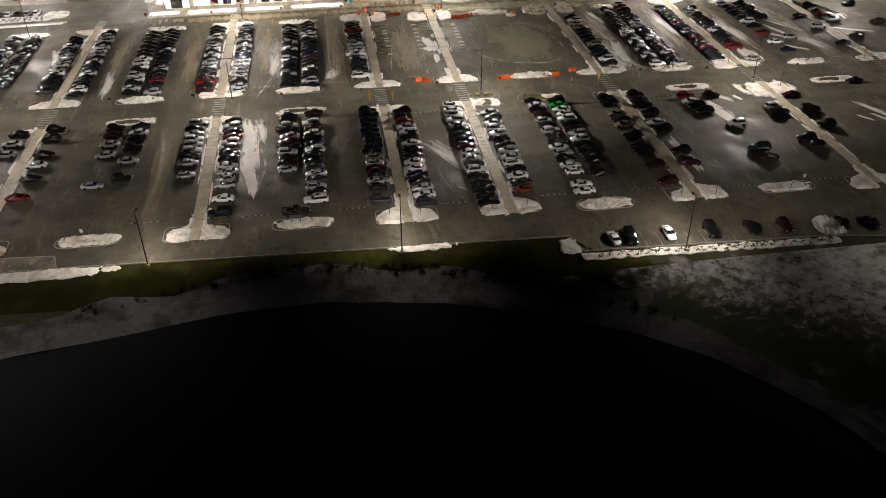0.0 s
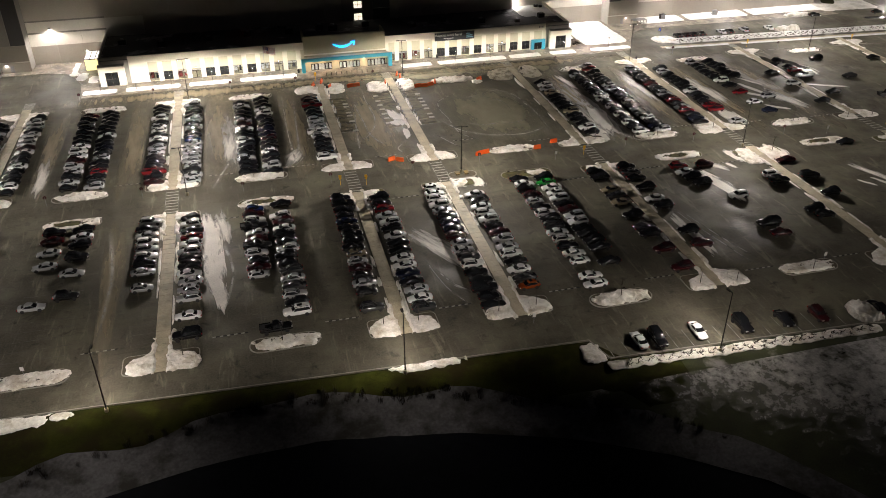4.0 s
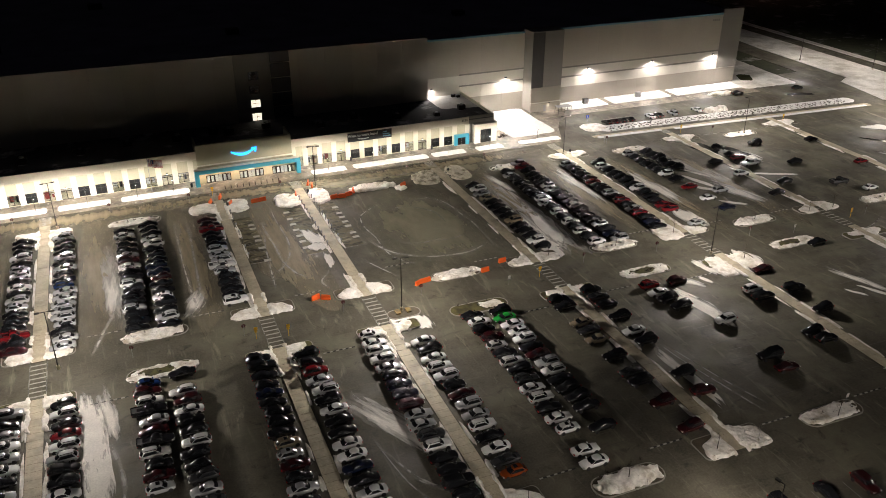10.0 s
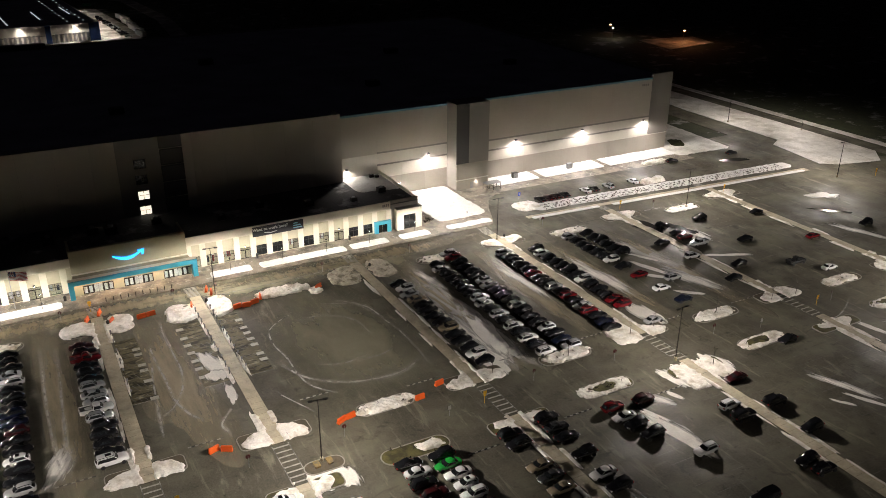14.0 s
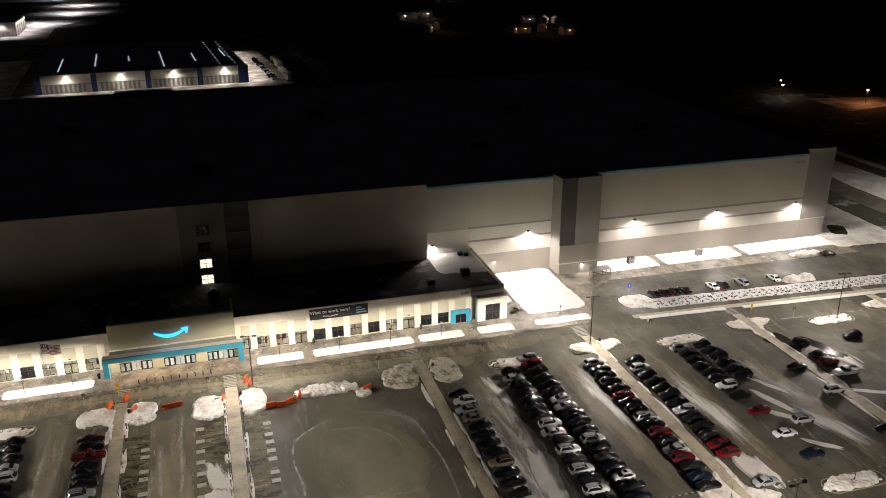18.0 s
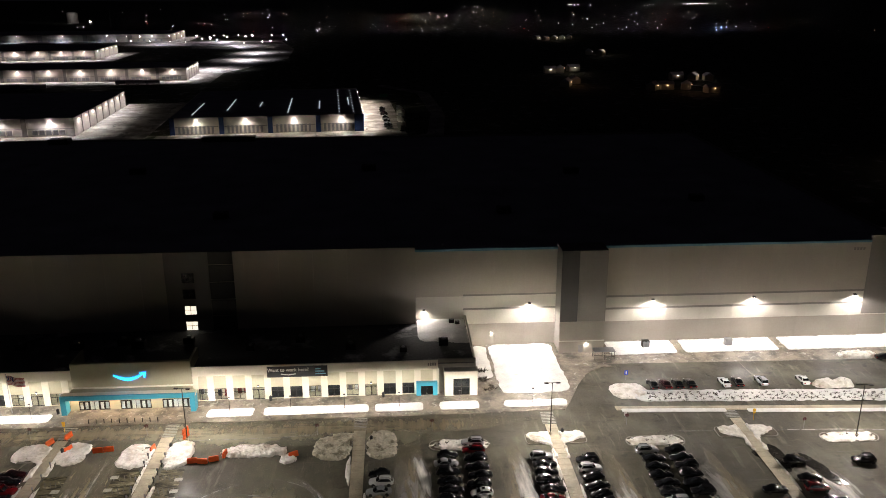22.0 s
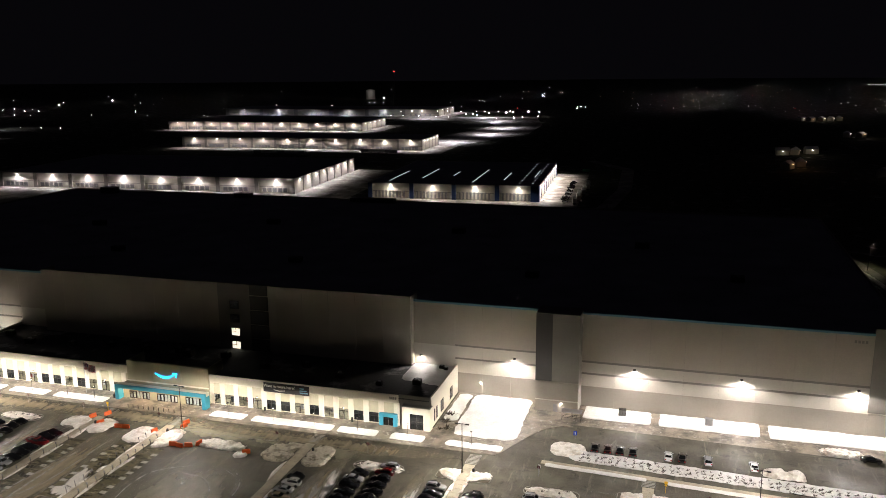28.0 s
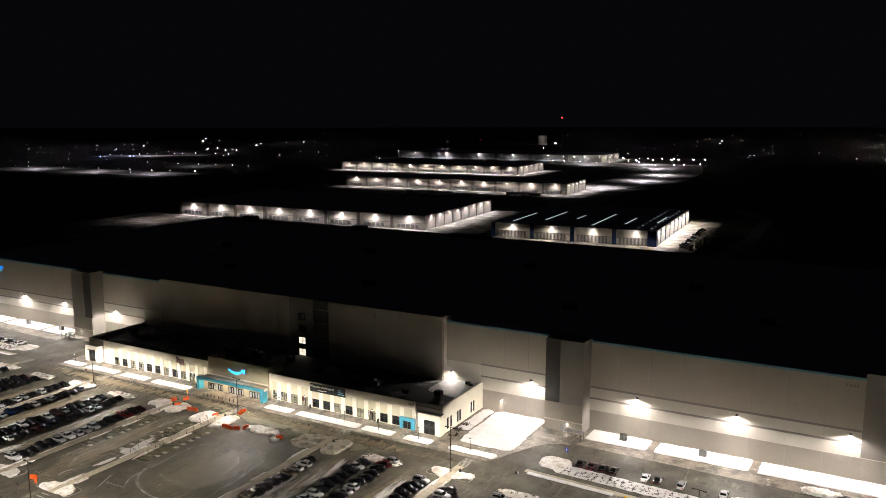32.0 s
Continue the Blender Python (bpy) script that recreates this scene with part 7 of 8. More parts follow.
    if kind == "pickup_truck":
        # open load bed: raised side walls and tailgate round a dark floor
        x0, x1 = -0.485 * length, c[0] - 0.1
        for a in ((x0, x1, -hw * 0.93, -hw * 0.8, zb - 0.1, zb + 0.22), (x0, x1, hw * 0.8, hw * 0.93, zb - 0.1, zb + 0.22), (x0, x0 + 0.1, -hw * 0.8, hw * 0.8, zb - 0.1, zb + 0.22)):
            v = [bm.verts.new((x, y, z)) for z in a[4:] for x, y in ((a[0], a[2]), (a[1], a[2]), (a[1], a[3]), (a[0], a[3]))]
            for f in ((4, 5, 6, 7), (0, 1, 5, 4), (1, 2, 6, 5), (2, 3, 7, 6), (3, 0, 4, 7)):
                bm.faces.new([v[i] for i in f])
    if kind in ("suv", "large_suv"):
        # roof rails
        for sy in (-1, 1):
            a = (c[1] + 0.25, c[2] - 0.1, sy * tw * 0.86 - 0.025, sy * tw * 0.86 + 0.025, roof - 0.03, roof + 0.07)
            v = [gb.verts.new((x, y, z)) for z in a[4:] for x, y in ((a[0], a[2]), (a[1], a[2]), (a[1], a[3]), (a[0], a[3]))]
            for f in ((4, 5, 6, 7), (0, 1, 5, 4), (1, 2, 6, 5), (2, 3, 7, 6), (3, 0, 4, 7)):
                gb.faces.new([v[i] for i in f])
    if kind in ("large_suv", "hatchback"):
        # glass sunroof, slightly proud of the roof skin
        xa, xb = c[1] + (c[2] - c[1]) * 0.5, c[1] + (c[2] - c[1]) * 0.86
        g = [gb.verts.new((x, y, roof + z)) for z in (-0.05, 0.06) for x, y in ((xa, -0.36), (xb, -0.36), (xb, 0.36), (xa, 0.36))]
        for f in ((4, 5, 6, 7), (0, 1, 5, 4), (1, 2, 6, 5), (2, 3, 7, 6), (3, 0, 4, 7)):
            gb.faces.new([g[i] for i in f])
    bmesh.ops.recalc_face_normals(bm, faces=bm.faces)
    glass = mesh_of("glasshouse", gb, GLASS, smooth=True)
    glass.set_sharp_from_angle(angle=radians(50))
    wb = bmesh.new()
    cyl(wb, 0, 0, -0.11, 0.11, 0.35, 0.35, 12, "y")
    tyre = mesh_of("wheel", wb, RUBBER)
    zf, zr = between(st, 0.46, 2) - 0.1, between(st, -0.485, 2) - 0.1
    head = mesh_of("headlight", boxes((length * 0.43, length * 0.474, -0.2, 0.2, zf - 0.05, zf + 0.1)), HEAD)
    tail = mesh_of("taillight", boxes((-length * 0.486, -length * 0.455, -0.18, 0.18, zr - 0.12, zr + 0.06)), TAIL)
    return bm, glass, tyre, head, tail


PROTO, MESHES = {}, {}


def car(kind, colour, x, y, turn, z=0.0, group="cars in the parking rows"):
    near = y < -86 or y > -10
    key = (kind, colour, near)
    if key not in PROTO:
        if kind not in MESHES:
            bm, *rest = car_meshes(kind)
            MESHES[kind] = (mesh_of(kind, bm, PAINT["white"], smooth=True), *rest)
            MESHES[kind][0].set_sharp_from_angle(angle=radians(42))
        base, glass, tyre, head, tail = MESHES[kind]
        me = base.copy()
        me.materials.clear()
        me.materials.append(PAINT[colour])
        length, hw = KINDS[kind][:2]
        ob = new(kind, me)
        tagged(ob, "%s %s parked on the wet asphalt" % (colour, kind.replace("_", " ")), "truck" if kind == "pickup_truck" else "van" if kind == "minivan" else "car", group)
        part("glasshouse", glass, None, ob, "dark glazing")
        for fx in (-0.3, 0.31):
            for sy in (-1, 1):
                part("wheel", tyre, None, ob).location = (fx * length, sy * (hw - 0.075), 0.345)
        for sy in (-1, 1) if near else ():
            part("headlight", head, None, ob).location.y = sy * hw * 0.62
            part("taillight", tail, None, ob).location.y = sy * hw * 0.66
        if kind == "pickup_truck":
            zb = KINDS[kind][2][4][2]
            part("load_bed", boxes((-0.47 * length, KINDS[kind][3][0] * length - 0.12, -hw * 0.78, hw * 0.78, zb + 0.036, zb + 0.06)), BLACK, ob, "black load bed floor")
        PROTO[key] = ob
        ob.matrix_basis = pose(x, y, z, 0, 0, turn)
        return ob
    return copy_thing(PROTO[key], pose(x, y, z, 0, 0, turn))


rc = random.Random(21)
COLS = ["black"] * 50 + ["grey"] * 10 + ["white"] * 17 + ["silver"] * 15 + ["dark blue"] * 6 + ["blue"] * 2 + ["red"] * 2 + ["maroon"] * 3 + ["tan"] * 1
KNDS = ["sedan"] * 9 + ["suv"] * 8 + ["hatchback"] * 3 + ["minivan"] * 1 + ["large_suv"] * 2 + ["pickup_truck"] * 1
S, P, L, V, H = "suv", "pickup_truck", "large_suv", "minivan", "hatchback"
# one letter a car: its colour, or a colour with a kind of its own
CODES = {"k": ("black", None), "w": ("white", None), "s": ("silver", None), "g": ("grey", None), "r": ("red", None), "m": ("maroon", None), "b": ("dark blue", None), "t": ("tan", None), "e": ("green", "sedan"), "o": ("orange", H),
         "u": ("blue", H), "K": ("black", L), "L": ("white", L), "W": ("white", S), "S": ("silver", S), "p": ("black", P), "P": ("white", P), "R": ("red", P)}


def row(x, y0, facing, cars, pitch=2.8):
    """Cars side by side southwards from y0, a letter each; a dot is an empty bay."""
    for i, code in enumerate(cars):
        kind, turn = rc.choice(KNDS[:20]), facing + (180 if rc.random() < 0.12 else 0) + rc.uniform(-2, 2)
        dx, dy = rc.uniform(-0.3, 0.3), rc.uniform(-0.12, 0.12)
        if code != ".":
            colour, own = CODES[code]
            car(own or kind, colour, x + dx, y0 - i * pitch + dy, turn)


# rows of the north half, then of the south half: noses towards the column's axis
row(-142.8, -25, 0, "kskkwkskkgkskwk"), row(-137.2, -25, 180, "skkwksmkkskwkk")
row(-84.1, -91.7, 0, "skswswks.s", 2.83)
row(-75.5, -91.9, 180, "kwgrwskkwsss.w.K", 2.81)
row(-62.4, -91.2, 0, "umWpsmpwkms", 2.68)
row(-56.8, -90.2, 180, "k.wmwkkwkkgsgskL", 2.78)
row(-43.5, -91.1, 0, "kKkkbkkkktsmksk.g", 2.68)
row(-34.9, -92.8, 180, "kkrswkwkkwwbkswg", 2.89)
row(-22.6, -91.1, 0, "wwwwskbbmssgwkkKkk", 2.79)
row(-14.0, -96.8, 180, "wkwwwkmsswkwgo", 2.88)
row(-1.8, -91.9, 0, "kwkmwkwkgwwkww.ww", 2.81)
row(3.8, -92.4, 180, "kewwwkmswkkkk.k", 2.69)
row(-62.4, -27.0, 0, "kskkksmwkkWkkkSkkk", 2.68)
row(-56.8, -25.2, 180, "kkkswkkkbbmkkwkkSk", 2.81)
row(-43.5, -28.4, 0, "mkRkkksssPskkkkL", 2.71)
row(-84.1, -24.6, 0, "kkkwkswkwksskkkRkm", 2.81)
row(-75.5, -25.2, 180, "skkkskskbusssssskss", 2.68)
row(-102.8, -26.5, 0, "mkgkkkkwwwmssksk", 2.94)
row(-97.2, -25.6, 180, "kkkkkkwkkbkskkrkgs", 2.69)
row(-124.9, -27.8, 0, "kkskksssswkkkg", 2.94)
row(-116.3, -24.9, 180, "ksskswsmwkkwkkkwk", 2.80)
row(25.0, -32.4, 180, "kwstkkkktkkkwk", 2.94)
row(37.7, -27.0, 0, "kskkkkkwwkwkwkWkw", 2.89)
row(43.3, -22.8, 180, "srkkkkwskkkwkkkwkbs", 2.84)
row(56.0, -28.8, 0, "skkkkrkkskrksrkbk", 2.68)
row(64.4, -30.5, 180, "kwkkkkkwkkkrr", 2.85)
row(77.2, -28, 0, "skkkkkw"), row(82.8, -28, 180, "kkkkkk")
for x, y, k, c in [(-60.8, -135.9, P, "black"),
                   (16.6, -93, S, "black"), (16.5, -95.9, S, "black"), (16.4, -102.2, "sedan", "tan"), (16.4, -105.2, "sedan", "grey"), (16.2, -108.3, "sedan", "tan"), (16.2, -114.2, S, "black"), (16.2, -119.5, "sedan", "grey"), (16.2, -122.3, S, "black"), (16.2, -128.5, S, "maroon"), (16.5, -135.6, S, "maroon"),
                   (24.8, -92, S, "black"), (24.8, -95, "sedan", "grey"), (24.8, -98, "sedan", "black"), (24.6, -103, S, "black"), (24.2, -108.4, "sedan", "white"), (24.5, -112, S, "black"), (24.5, -123, S, "black"), (24.5, -128.6, S, "maroon"),
                   (37.0, -95, S, "red"), (37.0, -98.2, "sedan", "white"), (37.4, -100.8, S, "black"), (43.5, -95.6, S, "maroon"), (38.2, -104.2, S, "black"), (42.8, -111.8, S, "white"), (42.3, -124.6, L, "black"), (42.6, -128.6, "sedan", "maroon"),
                   (63.8, -98.2, "sedan", "maroon"), (56.0, -104.2, S, "white"), (55.7, -107.7, L, "black"), (64.0, -107.2, L, "black"), (63.6, -115.6, S, "black"), (55.4, -121.4, S, "black"), (56.0, -124.2, S, "black"),
                   (65.5, -73.5, "sedan", "silver"), (78.3, -69.0, "sedan", "dark blue"), (77.8, -48.8, "sedan", "black"), (77.8, -54.6, "sedan", "red"), (77.8, -62.4, "sedan", "white"), (83.9, -59.5, S, "silver"),
                   (104.0, -33.5, S, "black"), (104.2, -39.2, "sedan", "black"), (104.0, -42.3, S, "red"), (96.2, -42.3, "sedan", "black"), (117.4, -34.0, S, "black"), (104.3, -47.2, P, "silver"), (97.0, -52.3, S, "white"), (117.3, -50.6, "sedan", "black"), (104.1, -61.0, "sedan", "black"), (96.6, -66.4, "sedan", "black"),
                   (117.3, -67.0, P, "grey"), (122.0, -73.0, "sedan", "white"), (135.0, -57.6, "sedan", "red"), (135.6, -37.8, "sedan", "black"), (156, -58, S, "black"), (84.4, -92.6, "sedan", "black"), (147.5, 9.8, "sedan", "black"), (172.6, 7.2, "sedan", "black"),
                   (-125.0, -96.2, "sedan", "silver"), (-124.9, -101.4, "sedan", "silver"), (-116.6, -90.0, S, "black"), (-116.5, -95.0, S, "black"), (-116.5, -102.5, "sedan", "black"), (-117, -107.5, "sedan", "white"), (-116.5, -113.6, "sedan", "black"), (-117.2, -121.5, "sedan", "red"), (-125, -91, "sedan", "black"),
                   (-102.8, -91.6, S, "black"), (-97.2, -91.2, "sedan", "black"), (-102.9, -94.9, "sedan", "maroon"), (-97.2, -94.6, "sedan", "white"), (-97.2, -97.6, "sedan", "black"), (-102.8, -99.8, "sedan", "silver"), (-97.2, -102.6, S, "black"), (-102.8, -105, "sedan", "silver"), (-97.4, -108.6, "sedan", "silver"), (-103.0, -118.8, "sedan", "silver"), (-97.4, -116.6, S, "black")]:
    car(k, c, x, y, rc.choice((0, 180)) + rc.uniform(-3, 3))
# pond-side bays, noses to the hedge
for x, y, k, c in [(-1.6, -154.6, "sedan", "white"), (1.6, -154.9, L, "black"), (9.3, -154.6, "sedan", "white"), (17.6, -155.0, L, "black"), (25.6, -155.2, "sedan", "black"), (32.2, -155.6, S, "maroon"), (43.5, -156.5, S, "black"), (49.5, -157, "sedan", "black")]:
    car(k, c, x, y, rc.choice((90, 270)) + rc.uniform(-2, 2), group="cars in the pond-side bays")
# visitor rows
for x, c in ((86.6, "black"), (89.6, "maroon"), (92.4, "black"), (95.3, "black"), (103.3, "white"), (106.4, "black"), (112.0, "silver"), (121.8, "white")):
    car("sedan" if c != "silver" else S, c, x, -0.6, 90 + rc.uniform(-3, 3), group="cars in the visitor rows")
for i in range(17):
    if i not in (6, 12):
        car(rc.choice(KNDS[:17]), rc.choice(COLS), mir(86.6 + 2.85 * i), -0.8, 90 + rc.uniform(-3, 3), group="cars in the visitor rows")



# ---- neighbouring warehouses ----
DOCK = mesh_of("dock_door", boxes((-1.35, 1.35, -0.12, 0, 0.9, 3.6), (-1.6, -1.35, -0.3, 0, 0.7, 3.9), (1.35, 1.6, -0.3, 0, 0.7, 3.9), (-1.6, 1.6, -0.3, 0, 3.6, 3.9)), METAL)


YARD = mat("frosty_yard", (0.26, 0.23, 0.2), 0.7, vary=0.35, scale=1.2, fine=8, bump=0.2, dirt=(0.6, 0.56, 0.52), dirt_scale=0.06, dirt_lo=0.47, dirt_hi=0.62)
layer(YARD.node_tree, (0.5, 0.46, 0.4), 0.12, (0.15, 1, 1), 0.58, 0.68, 0.8)
layer(YARD.node_tree, (0.05, 0.045, 0.04), 0.2, (1, 0.2, 1), 0.58, 0.66, 0.8)
SKYLIT = glow("dim_skylight", (0.85, 0.92, 1.0), 0.28)


def warehouse(name, cx, cy, turn, w, d, h, bays, m, accent, side_lamps, label, power=3200):
    """A low warehouse; its front faces local -y from x = -w to 0, its east side goes back from x = 0."""
    base = pose(cx, cy, 0, 0, 0, turn)
    o = thing(name, label, "warehouse", "neighbouring warehouses", at=base)
    for wb in ((-w, 0, 0, 0.4, -0.5, h), (-0.4, 0, 0.4, d, -0.5, h), (-w, -w + 0.4, 0.4, d, -0.5, h), (-w, 0, d, d + 0.4, -0.5, h)):
        part("wall", boxes(wb), m, o)
    part("roof", boxes((-w + 0.4, -0.4, 0.4, d, h - 0.6, h - 0.3)), ROOFING, o)
    bw = w / bays
    for i in range(bays):
        x = -w + i * bw
        part("pilaster", boxes((x, x + bw * 0.1, -0.35, 0, 0, h)), accent, o)
        for k in range(9 if d == 135 else 5):
            dd = part("dock_door", DOCK, None, o)
            dd.location = (x + bw * ((0.19 + 0.085 * k) if d == 135 else (0.245 + 0.13 * k)), 0, -0.9 if d == 135 else 0)
            dd.scale = (0.42, 1, 1.6) if d == 135 else (1, 1, 1)
        part("band", boxes((x + bw * 0.11, x + bw * 0.99, -0.08, 0, 4.6, 5.0)), GREIGE, o)
        lx = x + bw * 0.55
        wl = part("wall_lamp", boxes((lx - 0.4, lx + 0.4, -0.7, 0, h - 2.2, h - 1.8)), LED, o, "bright wall lamp")
        wp = base @ Vector((lx, -1.6, h - 2.4))
        tp = base @ Vector((lx, -0.5, 0))
        lamp("far_wall_light", "SPOT", wp, power * (0.5 if d == 120 else 1.05), (1.0, 0.95, 0.8) if d == 135 else (0.72, 0.82, 1.0) if d == 120 else (0.98, 0.95, 0.92), 0.4, tp, 165, 0.4, reach=14.0)
    if d == 135:
        part("corner_panel", boxes((-5.5, 0.32, -0.42, -0.36, -0.3, h + 0.1), (0.32, 0.4, -0.36, 4.5, -0.3, h + 0.1)), BLUEPANEL, o, "navy corner panel")
    n = side_lamps
    for i in range(n):
        y = d * (i + 0.6) / n
        part("wall_lamp", boxes((0, 0.7, y - 0.4, y + 0.4, h - 2.2, h - 1.8)), LED, o, "bright wall lamp")
        part("pilaster", boxes((0, 0.3, y + d / n * 0.4, y + d / n * 0.45, 0, h)), accent, o)
        lamp("far_wall_light", "SPOT", base @ Vector((1.6, y, h - 2.4)), power * (1.5 if d == 135 else 0.5), (1.0, 0.95, 0.8) if d == 135 else (0.98, 0.95, 0.92), 0.4, base @ Vector((0.5, y, 0)), 165, 0.4, reach=14.0)
    for i in range(6 if d == 135 else 0):
        part("skylight", boxes((-w + (i + 0.6) * w / 6 - 0.35, -w + (i + 0.6) * w / 6 + 0.35, d * (0.1 + 0.12 * (i % 3)), d * (0.5 + 0.12 * (i % 2)), h - 0.3, h - 0.1)), SKYLIT, o, "glowing skylight strip")
        for k in range(9):
            part("skylight", boxes((-6 - (i % 2) * 9, -5.2 - (i % 2) * 9, d * (0.1 + 0.1 * k), d * (0.1 + 0.1 * k) + 1.2, h - 0.29, h - 0.12)), SKYLIT, o) if i < 2 else None
    yard = part("yard", boxes((-w - 8, 44 if d == 132 else 26, -30, -0.45, -0.3, 0.02), (0.35, 44 if d == 132 else 26, -0.45, d + (60 if d == 70 else 10), -0.3, 0.02)), YARD, o, "pale frosty loading yard")
    return o


warehouse("warehouse", 10.5, 352, 4, 118, 135, 10.5, 4, OFFWHITE, BLUEPANEL, 8, "off-white warehouse with navy corner panels and lit docks", 4300)
warehouse("warehouse", -165, 347, 4, 245, 132, 11.0, 8, OFFWHITE, GREIGE, 8, "long beige warehouse with a row of lit loading docks", 6200)
warehouse("warehouse", -169, 656, 3, 285, 70, 12.0, 10, BEIGE, GREIGE, 5, "long narrow warehouse with a row of wall lamps", 6000)
warehouse("warehouse", -335, 896, 3.5, 300, 110, 12.0, 11, BEIGE, GREIGE, 5, "long pale warehouse with a row of wall lamps", 9000)
warehouse("warehouse", -330, 1250, 3, 420, 120, 12.0, 6, BEIGE, GREIGE, 3, "long dim warehouse with few wall lamps", 15000)
# trailers in the yards
for base, n in (((20, 352), 7), ((-140, 330), 0), ((-330, 612), 6), ((-220, 640), 4)):
    for i in range(n):
        tr_ = thing("trailer", "white box trailer parked in the lit yard", "trailer", "parked trailers", at=pose(base[0] + 14 + (i % 2) * 1.0 if n == 7 else base[0] + i * 9, base[1] + (i * 13 if n == 7 else -16), 0, 0, 0, 100 if n == 7 else 10))
        part("box", boxes((-6.5, 6.5, -1.25, 1.25, 1.1, 4.0)), WHITE if i % 3 else METAL, tr_)
        part("chassis", boxes((-6.3, 6.3, -0.5, 0.5, 0.75, 1.1)), DARKMETAL, tr_)
        for wx in (-5.2, -4.0):
            part("wheel", cyl(bmesh.new(), wx, 0.5, -1.2, 1.2, 0.5, 0.5, 12, "y"), RUBBER, tr_)
        part("landing_leg", boxes((3.6, 3.75, -0.8, -0.65, 0, 1.1), (3.6, 3.75, 0.65, 0.8, 0, 1.1)), METAL, tr_)
# yard and street lamps beyond the warehouses, and the far towns
rf = random.Random(4)


def specks(name, m, label, pts):
    bm = bmesh.new()
    for x, y, z, s in pts:
        v = [bm.verts.new((x + dx * s, y + dy * s, z + dz * s)) for dx, dy, dz in ((1, 0, 0), (-1, 0, 0), (0, 1, 0), (0, -1, 0), (0, 0, 1), (0, 0, -1))]
        for a, b, c in ((0, 2, 4), (2, 1, 4), (1, 3, 4), (3, 0, 4), (2, 0, 5), (1, 2, 5), (3, 1, 5), (0, 3, 5)):
            bm.faces.new((v[a], v[b], v[c]))
    tagged(part(name, bm, m), label, "distant lights", kind="stuff")


EYE = (110, -185)


def polar(deg, dist, z=6.0):
    """Degrees to the left of north as seen from the end of the flight."""
    return EYE[0] - dist * math.sin(radians(deg)), EYE[1] + dist * math.cos(radians(deg)), z


# two lit lorry parks far to the west: lamp rows, pale ground, and a few lamps that light it
def lights_along(x0, y0, x1, y1, n, size, z=4.0):
    return [(x0 + (x1 - x0) * i / (n - 1) + rf.uniform(-6, 6), y0 + (y1 - y0) * i / (n - 1) + rf.uniform(-6, 6), z, size * rf.uniform(0.7, 1.3)) for i in range(n)]


rows_w = lights_along(-1300, 980, -1185, 1095, 8, 0.9) + lights_along(-1016, 824, -780, 822, 7, 0.75) + lights_along(-1135, 650, -770, 690, 11, 0.7)
rows_w += lights_along(-405, 1190, -290, 1180, 5, 1.0) + lights_along(-286, 1252, -205, 1330, 5, 1.7) + lights_along(-400, 1240, -150, 1250, 12, 1.1, 9) + lights_along(-180, 1060, -130, 1120, 4, 1.0, 9)
singles = [(-1712, 1265, 5, 1.8), (-1601, 1320, 5, 1.8), (-1706, 1634, 5, 2.6), (-1700, 1640, 12, 1.6), (-1333, 1455, 5, 2.0), (-1393, 1722, 5, 2.4), (-1744, 1122, 5, 1.1), (-694, 1940, 5, 2.6), (-296, 2137, 5, 1.9), (-290, 2130, 12, 1.3), (-747, 1975, 22, 1.2)]
white = [(*polar(rf.uniform(-42, 62), rf.triangular(1500, 3600, 1750)), rf.choice((0.2, 0.3, 0.4, 0.6))) for _ in range(230)] + rows_w + singles
for cx, cy in ((130, 2020), (70, 2190), (20, 2270), (334, 2500), (700, 2100), (-250, 2500), (-900, 2700)):
    white += [(cx + rf.gauss(0, 70), cy + rf.gauss(0, 90), 6, rf.uniform(0.25, 0.5)) for _ in range(7)]
# a string of lamps on the horizon
white += lights_along(295, 3020, 402, 2989, 8, 0.5, 8) + lights_along(726, 3246, 780, 3215, 9, 0.65, 8) + lights_along(790, 3210, 982, 3115, 12, 0.5, 8) + lights_along(990, 3130, 1350, 3336, 22, 0.55, 8) + lights_along(1230, 3270, 1340, 3330, 10, 0.9, 9) + lights_along(1350, 3336, 1800, 3150, 14, 0.5, 8)
white += [(*polar(rf.uniform(-22, 8), rf.triangular(1550, 2300, 1650)), rf.choice((0.25, 0.35, 0.5, 0.8))) for _ in range(70)] + [(*polar(rf.uniform(25, 62), rf.triangular(1300, 2600, 1500)), rf.choice((0.4, 0.6, 0.9, 1.3))) for _ in range(40)]
specks("distant_street_lights", FARWHITE, "scattered white street lights of the far towns", white)
amber = [(*polar(rf.uniform(-45, 40), rf.triangular(1500, 3600, 1750)), rf.choice((0.25, 0.35, 0.5))) for _ in range(50)] + [(*polar(rf.uniform(-20, 8), rf.uniform(1850, 2600)), rf.choice((0.25, 0.4, 0.6))) for _ in range(20)]
for cx, cy in ((129, 2019), (70, 2190), (330, 2400), (560, 2300), (-350, 2450)):
    amber += [(cx + rf.gauss(0, 60), cy + rf.gauss(0, 60), 6, rf.uniform(0.3, 0.6)) for _ in range(5)]
specks("distant_amber_lights", FARAMBER, "scattered amber lights on the horizon", amber)
specks("distant_red_lights", FARRED, "scattered red lights on the horizon", [(*polar(rf.uniform(-25, 45), rf.uniform(1600, 2600)), rf.uniform(0.25, 0.45)) for _ in range(16)] + [(-505, 1500, 77.7, 1.3)])
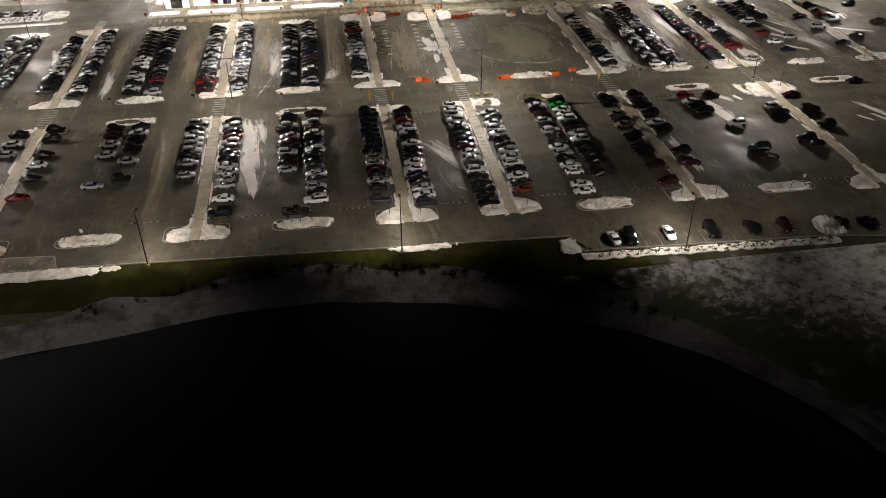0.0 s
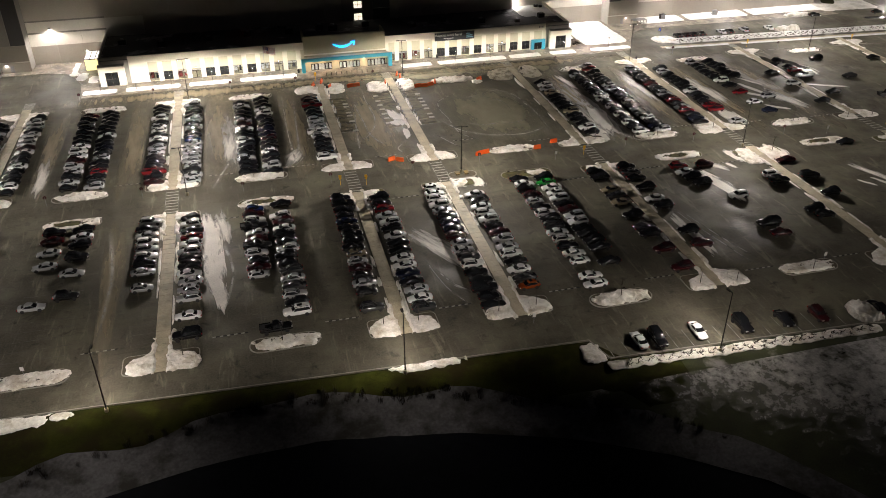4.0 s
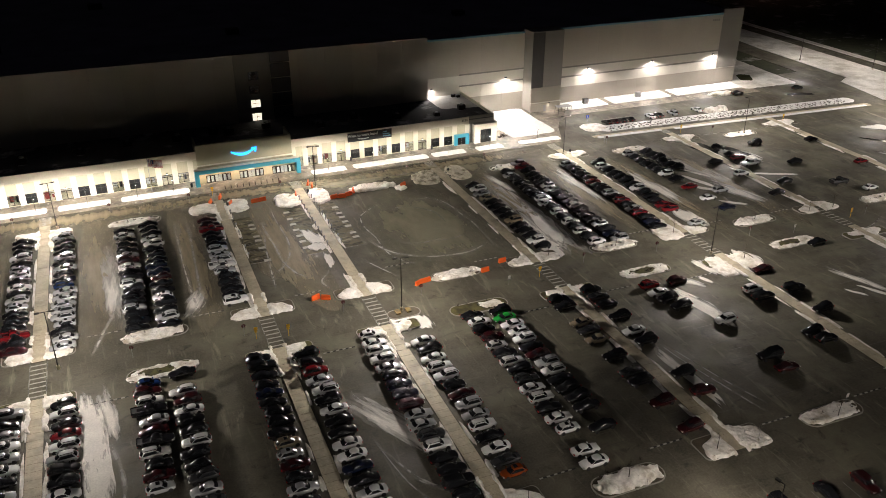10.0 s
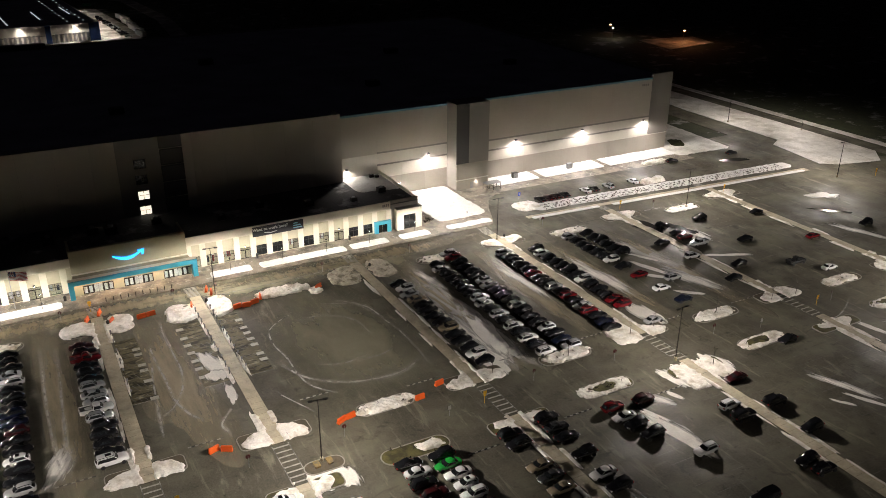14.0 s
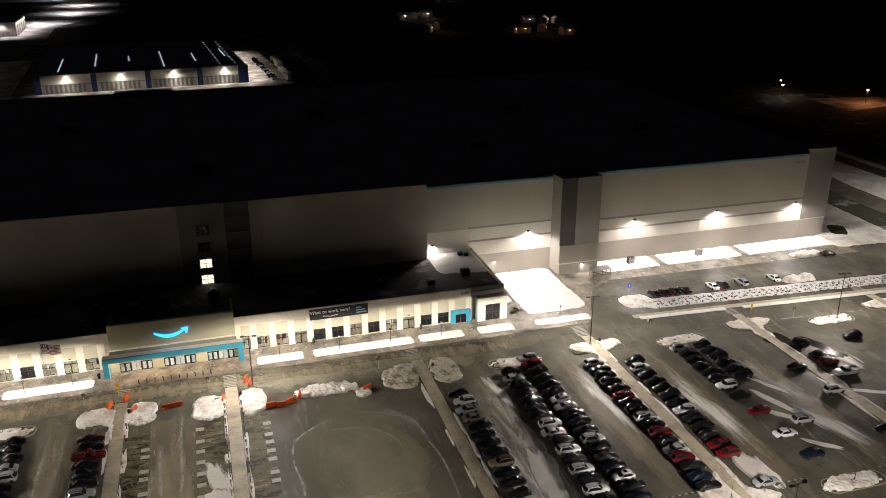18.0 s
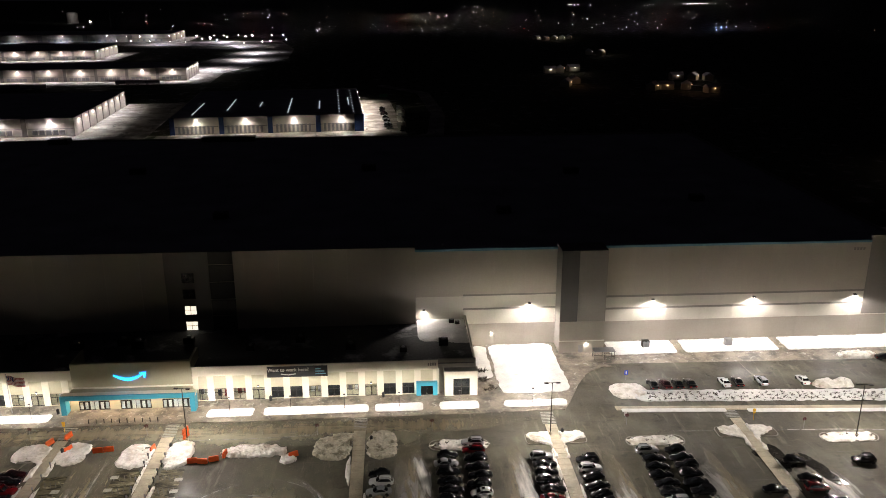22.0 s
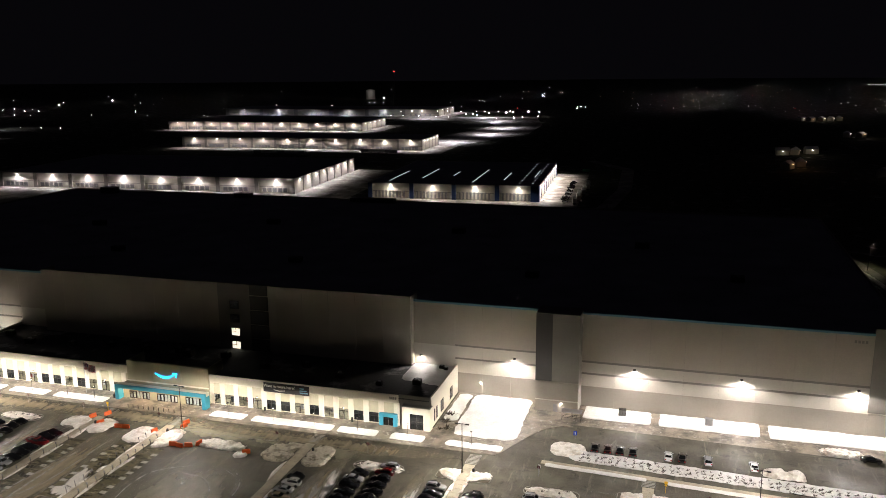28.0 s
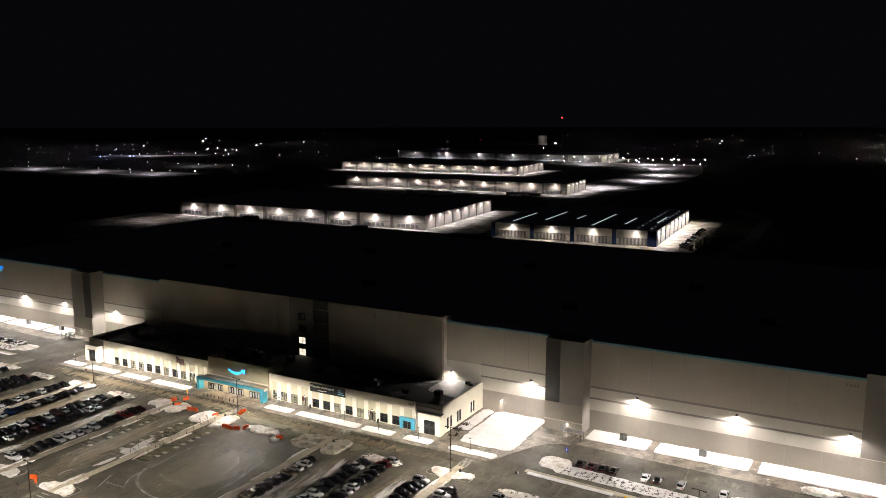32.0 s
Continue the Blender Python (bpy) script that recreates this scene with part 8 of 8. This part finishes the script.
specks("distant_blue_lights", FARBLUE, "bluish lights of a distant yard", [(-1238, 900, 4, 1.9), (-1231, 905, 4, 1.2), (-1208, 946, 4, 1.8), (-1202, 950, 4, 1.2), (-835, 634, 4, 1.0), (-247, 1200, 5, 1.2), (690, 1500, 4, 1.7), (702, 1502, 4, 1.3), (678, 1498, 4, 1.2)])
flat("yard_west", [(-1160, 600), (-760, 640), (-750, 700), (-1150, 690)], -0.4, 0.05, YARD, "dim pale lorry park far to the west", "yard")
flat("yard_north", [(-1320, 930), (-1170, 1050), (-1150, 1120), (-1340, 1010)], -0.4, 0.05, YARD, "dim pale lorry park far to the north-west", "yard")
for x, y, p in ((-1080, 650, 9000), (-940, 652, 9000), (-820, 662, 9000), (-1240, 1020, 9000), (-900, 822, 5000), (-330, 1180, 22000), (-240, 1230, 26000), (-200, 1130, 22000)):
    lamp("lorry_park_light", "SPOT", (x, y, 12), p, (0.95, 0.97, 1.0), 0.5, (x, y + 0.01, 0), 166, 0.4, reach=14.0)
flat("yard_between", [(-192, 700), (-150, 705), (-100, 900), (-110, 1060), (-150, 1240), (-420, 1235), (-420, 1170), (-210, 1120), (-178, 1040), (-200, 830)], -0.4, 0.05, YARD, "lit pale yard between the far warehouses", "yard")
for x, y in ((-165, 760), (-150, 880), (-155, 990)):
    lamp("yard_light", "SPOT", (x, y, 12), 26000, (0.95, 0.97, 1.0), 0.5, (x, y + 0.01, 0), 160, 0.5, reach=14.0)
# pale water tank lit by the lamp beside it
tank = thing("water_tank", "pale round water tank beside the far warehouses", "water tank", at=pose(-747, 1975, 0))
part("tank", cyl(bmesh.new(), 0, 0, 0, 24, 13, 13, 20), OFFWHITE, tank)
part("cap", cyl(bmesh.new(), 0, 0, 24, 27, 13, 5, 20), OFFWHITE, tank)
lamp("tank_light", "SPOT", (-735, 1945, 26), 1100, (1, 0.97, 0.92), 0.5, (-747, 1962, 8), 120, 0.6, reach=14.0)
mast = thing("radio_mast", "thin distant radio mast with a red beacon", "mast", at=Matrix.Translation((-505, 1500, 0)))
part("mast", boxes((-0.4, 0.4, -0.4, 0.4, 0, 76.3)), DARKMETAL, mast)
# lit farmsteads among the dark fields
for fx, fy, n, warm in ((304, 1225, 5, 0), (215, 698, 3, 0), (304, 927, 2, 0), (282, 537, 4, 1), (322, 628, 3, 0), (198, 590, 2, 1)):
    for i in range(n):
        x, y = fx + (i - n / 2) * 14 + rf.uniform(-4, 4), fy + rf.uniform(-18, 18)
        hs = thing("farm_house", "small dark house with a lit yard among the fields", "house", "far houses", at=pose(x, y, 0, 0, 0, rf.uniform(0, 90)))
        part("wall", boxes((-6, 6, -4, 4, -0.5, 4.5)), BEIGE, hs)
        bm = bmesh.new()
        v = [bm.verts.new(p) for p in ((-6.4, -4.4, 4.5), (6.4, -4.4, 4.5), (6.4, 4.4, 4.5), (-6.4, 4.4, 4.5), (-6.4, 0, 7.2), (6.4, 0, 7.2))]
        for f in ((0, 1, 5, 4), (2, 3, 4, 5), (0, 4, 3), (1, 2, 5), (3, 2, 1, 0)):
            bm.faces.new([v[k] for k in f])
        part("roof", bm, ROOFING, hs)
        part("lamp", boxes((-0.4, 0.4, -5.0, -4.4, 3.6, 4.1)), FARAMBER if warm or i % 3 == 1 else FARWHITE, hs, "lit yard lamp")
    lamp("yard_light", "POINT", (fx, fy - 14, 8), 350 if not warm else 220, (1.0, 0.55, 0.3) if warm else (1, 0.85, 0.65), 0.5)
for fx, fy, fz, m, col, pw in ((319, 186, 7, FARAMBER, (1.0, 0.42, 0.16), 1500), (291, 218, 6, FARWHITE, (1, 0.85, 0.7), 450), (303, 235, 5, FARAMBER, (1.0, 0.5, 0.25), 90)):
    yl = thing("yard_lamp", "lone lit lamp on a wooden post among dark fields", "lamp post", "far yard lamps", at=pose(fx, fy, -0.2))
    part("post", cyl(bmesh.new(), 0, 0, 0, fz, 0.12, 0.1, 6), BRUSH, yl)
    part("lamp", boxes((-0.45, 0.45, -0.45, 0.45, fz, fz + 0.5)), m, yl, "glowing lamp head")
    lamp("yard_light", "POINT", (fx, fy - 1.2, fz - 0.3), pw, col, 0.4)
flat("yard_farm", [(296, 172), (336, 178), (340, 200), (300, 206)], -0.4, 0.04, YARD, "snowy yard lit by an amber lamp", "yard")
# bank and road that curve round the near warehouse's east yard
flat("road_yard", [(36, 318), (60, 332), (66, 420), (60, 540), (20, 600), (14, 594), (50, 535), (56, 420), (50, 338), (34, 326)], -0.4, 0.06, YARD, "pale curved road round the loading yard", "road")
pile = thing("skip", "green waste skip at the back of the lit yard", "skip", at=pose(22, 515, 0.02, 0, 0, 15))
part("body", boxes((-3, 3, -1.2, 1.2, 0.2, 2.4)), mat("green_skip_paint", (0.02, 0.25, 0.1), 0.5, bump=0.05), pile)
part("skid", boxes((-3.1, 3.1, -1.0, -0.8, 0, 0.2), (-3.1, 3.1, 0.8, 1.0, 0, 0.2)), DARKMETAL, pile)
# lit snowy ground beside the long warehouse's west yard
flat("yard_snow", [(-445, 330), (-335, 318), (-325, 222), (-350, 170), (-440, 235)], -0.4, 0.05, YARD, "wet pale yard west of the long warehouse", "yard")
lamp("yard_light", "SPOT", (-400, 290, 12), 2600, (1, 0.95, 0.85), 0.5, (-400, 290.01, 0), 160, 0.5, reach=14.0)
# cars parked along the lit yard
rq = random.Random(8)
for i in range(13):
    car(rq.choice(("sedan", "suv", "pickup_truck")), rq.choice(("black", "black", "silver", "white", "maroon")), 27 - 0.13 * i * 7.5 * 0.5 + rq.uniform(-0.5, 0.5), 356 + 7.5 * i, 94 + rq.uniform(-6, 6) - 90, 0.02, "cars in the far yard")
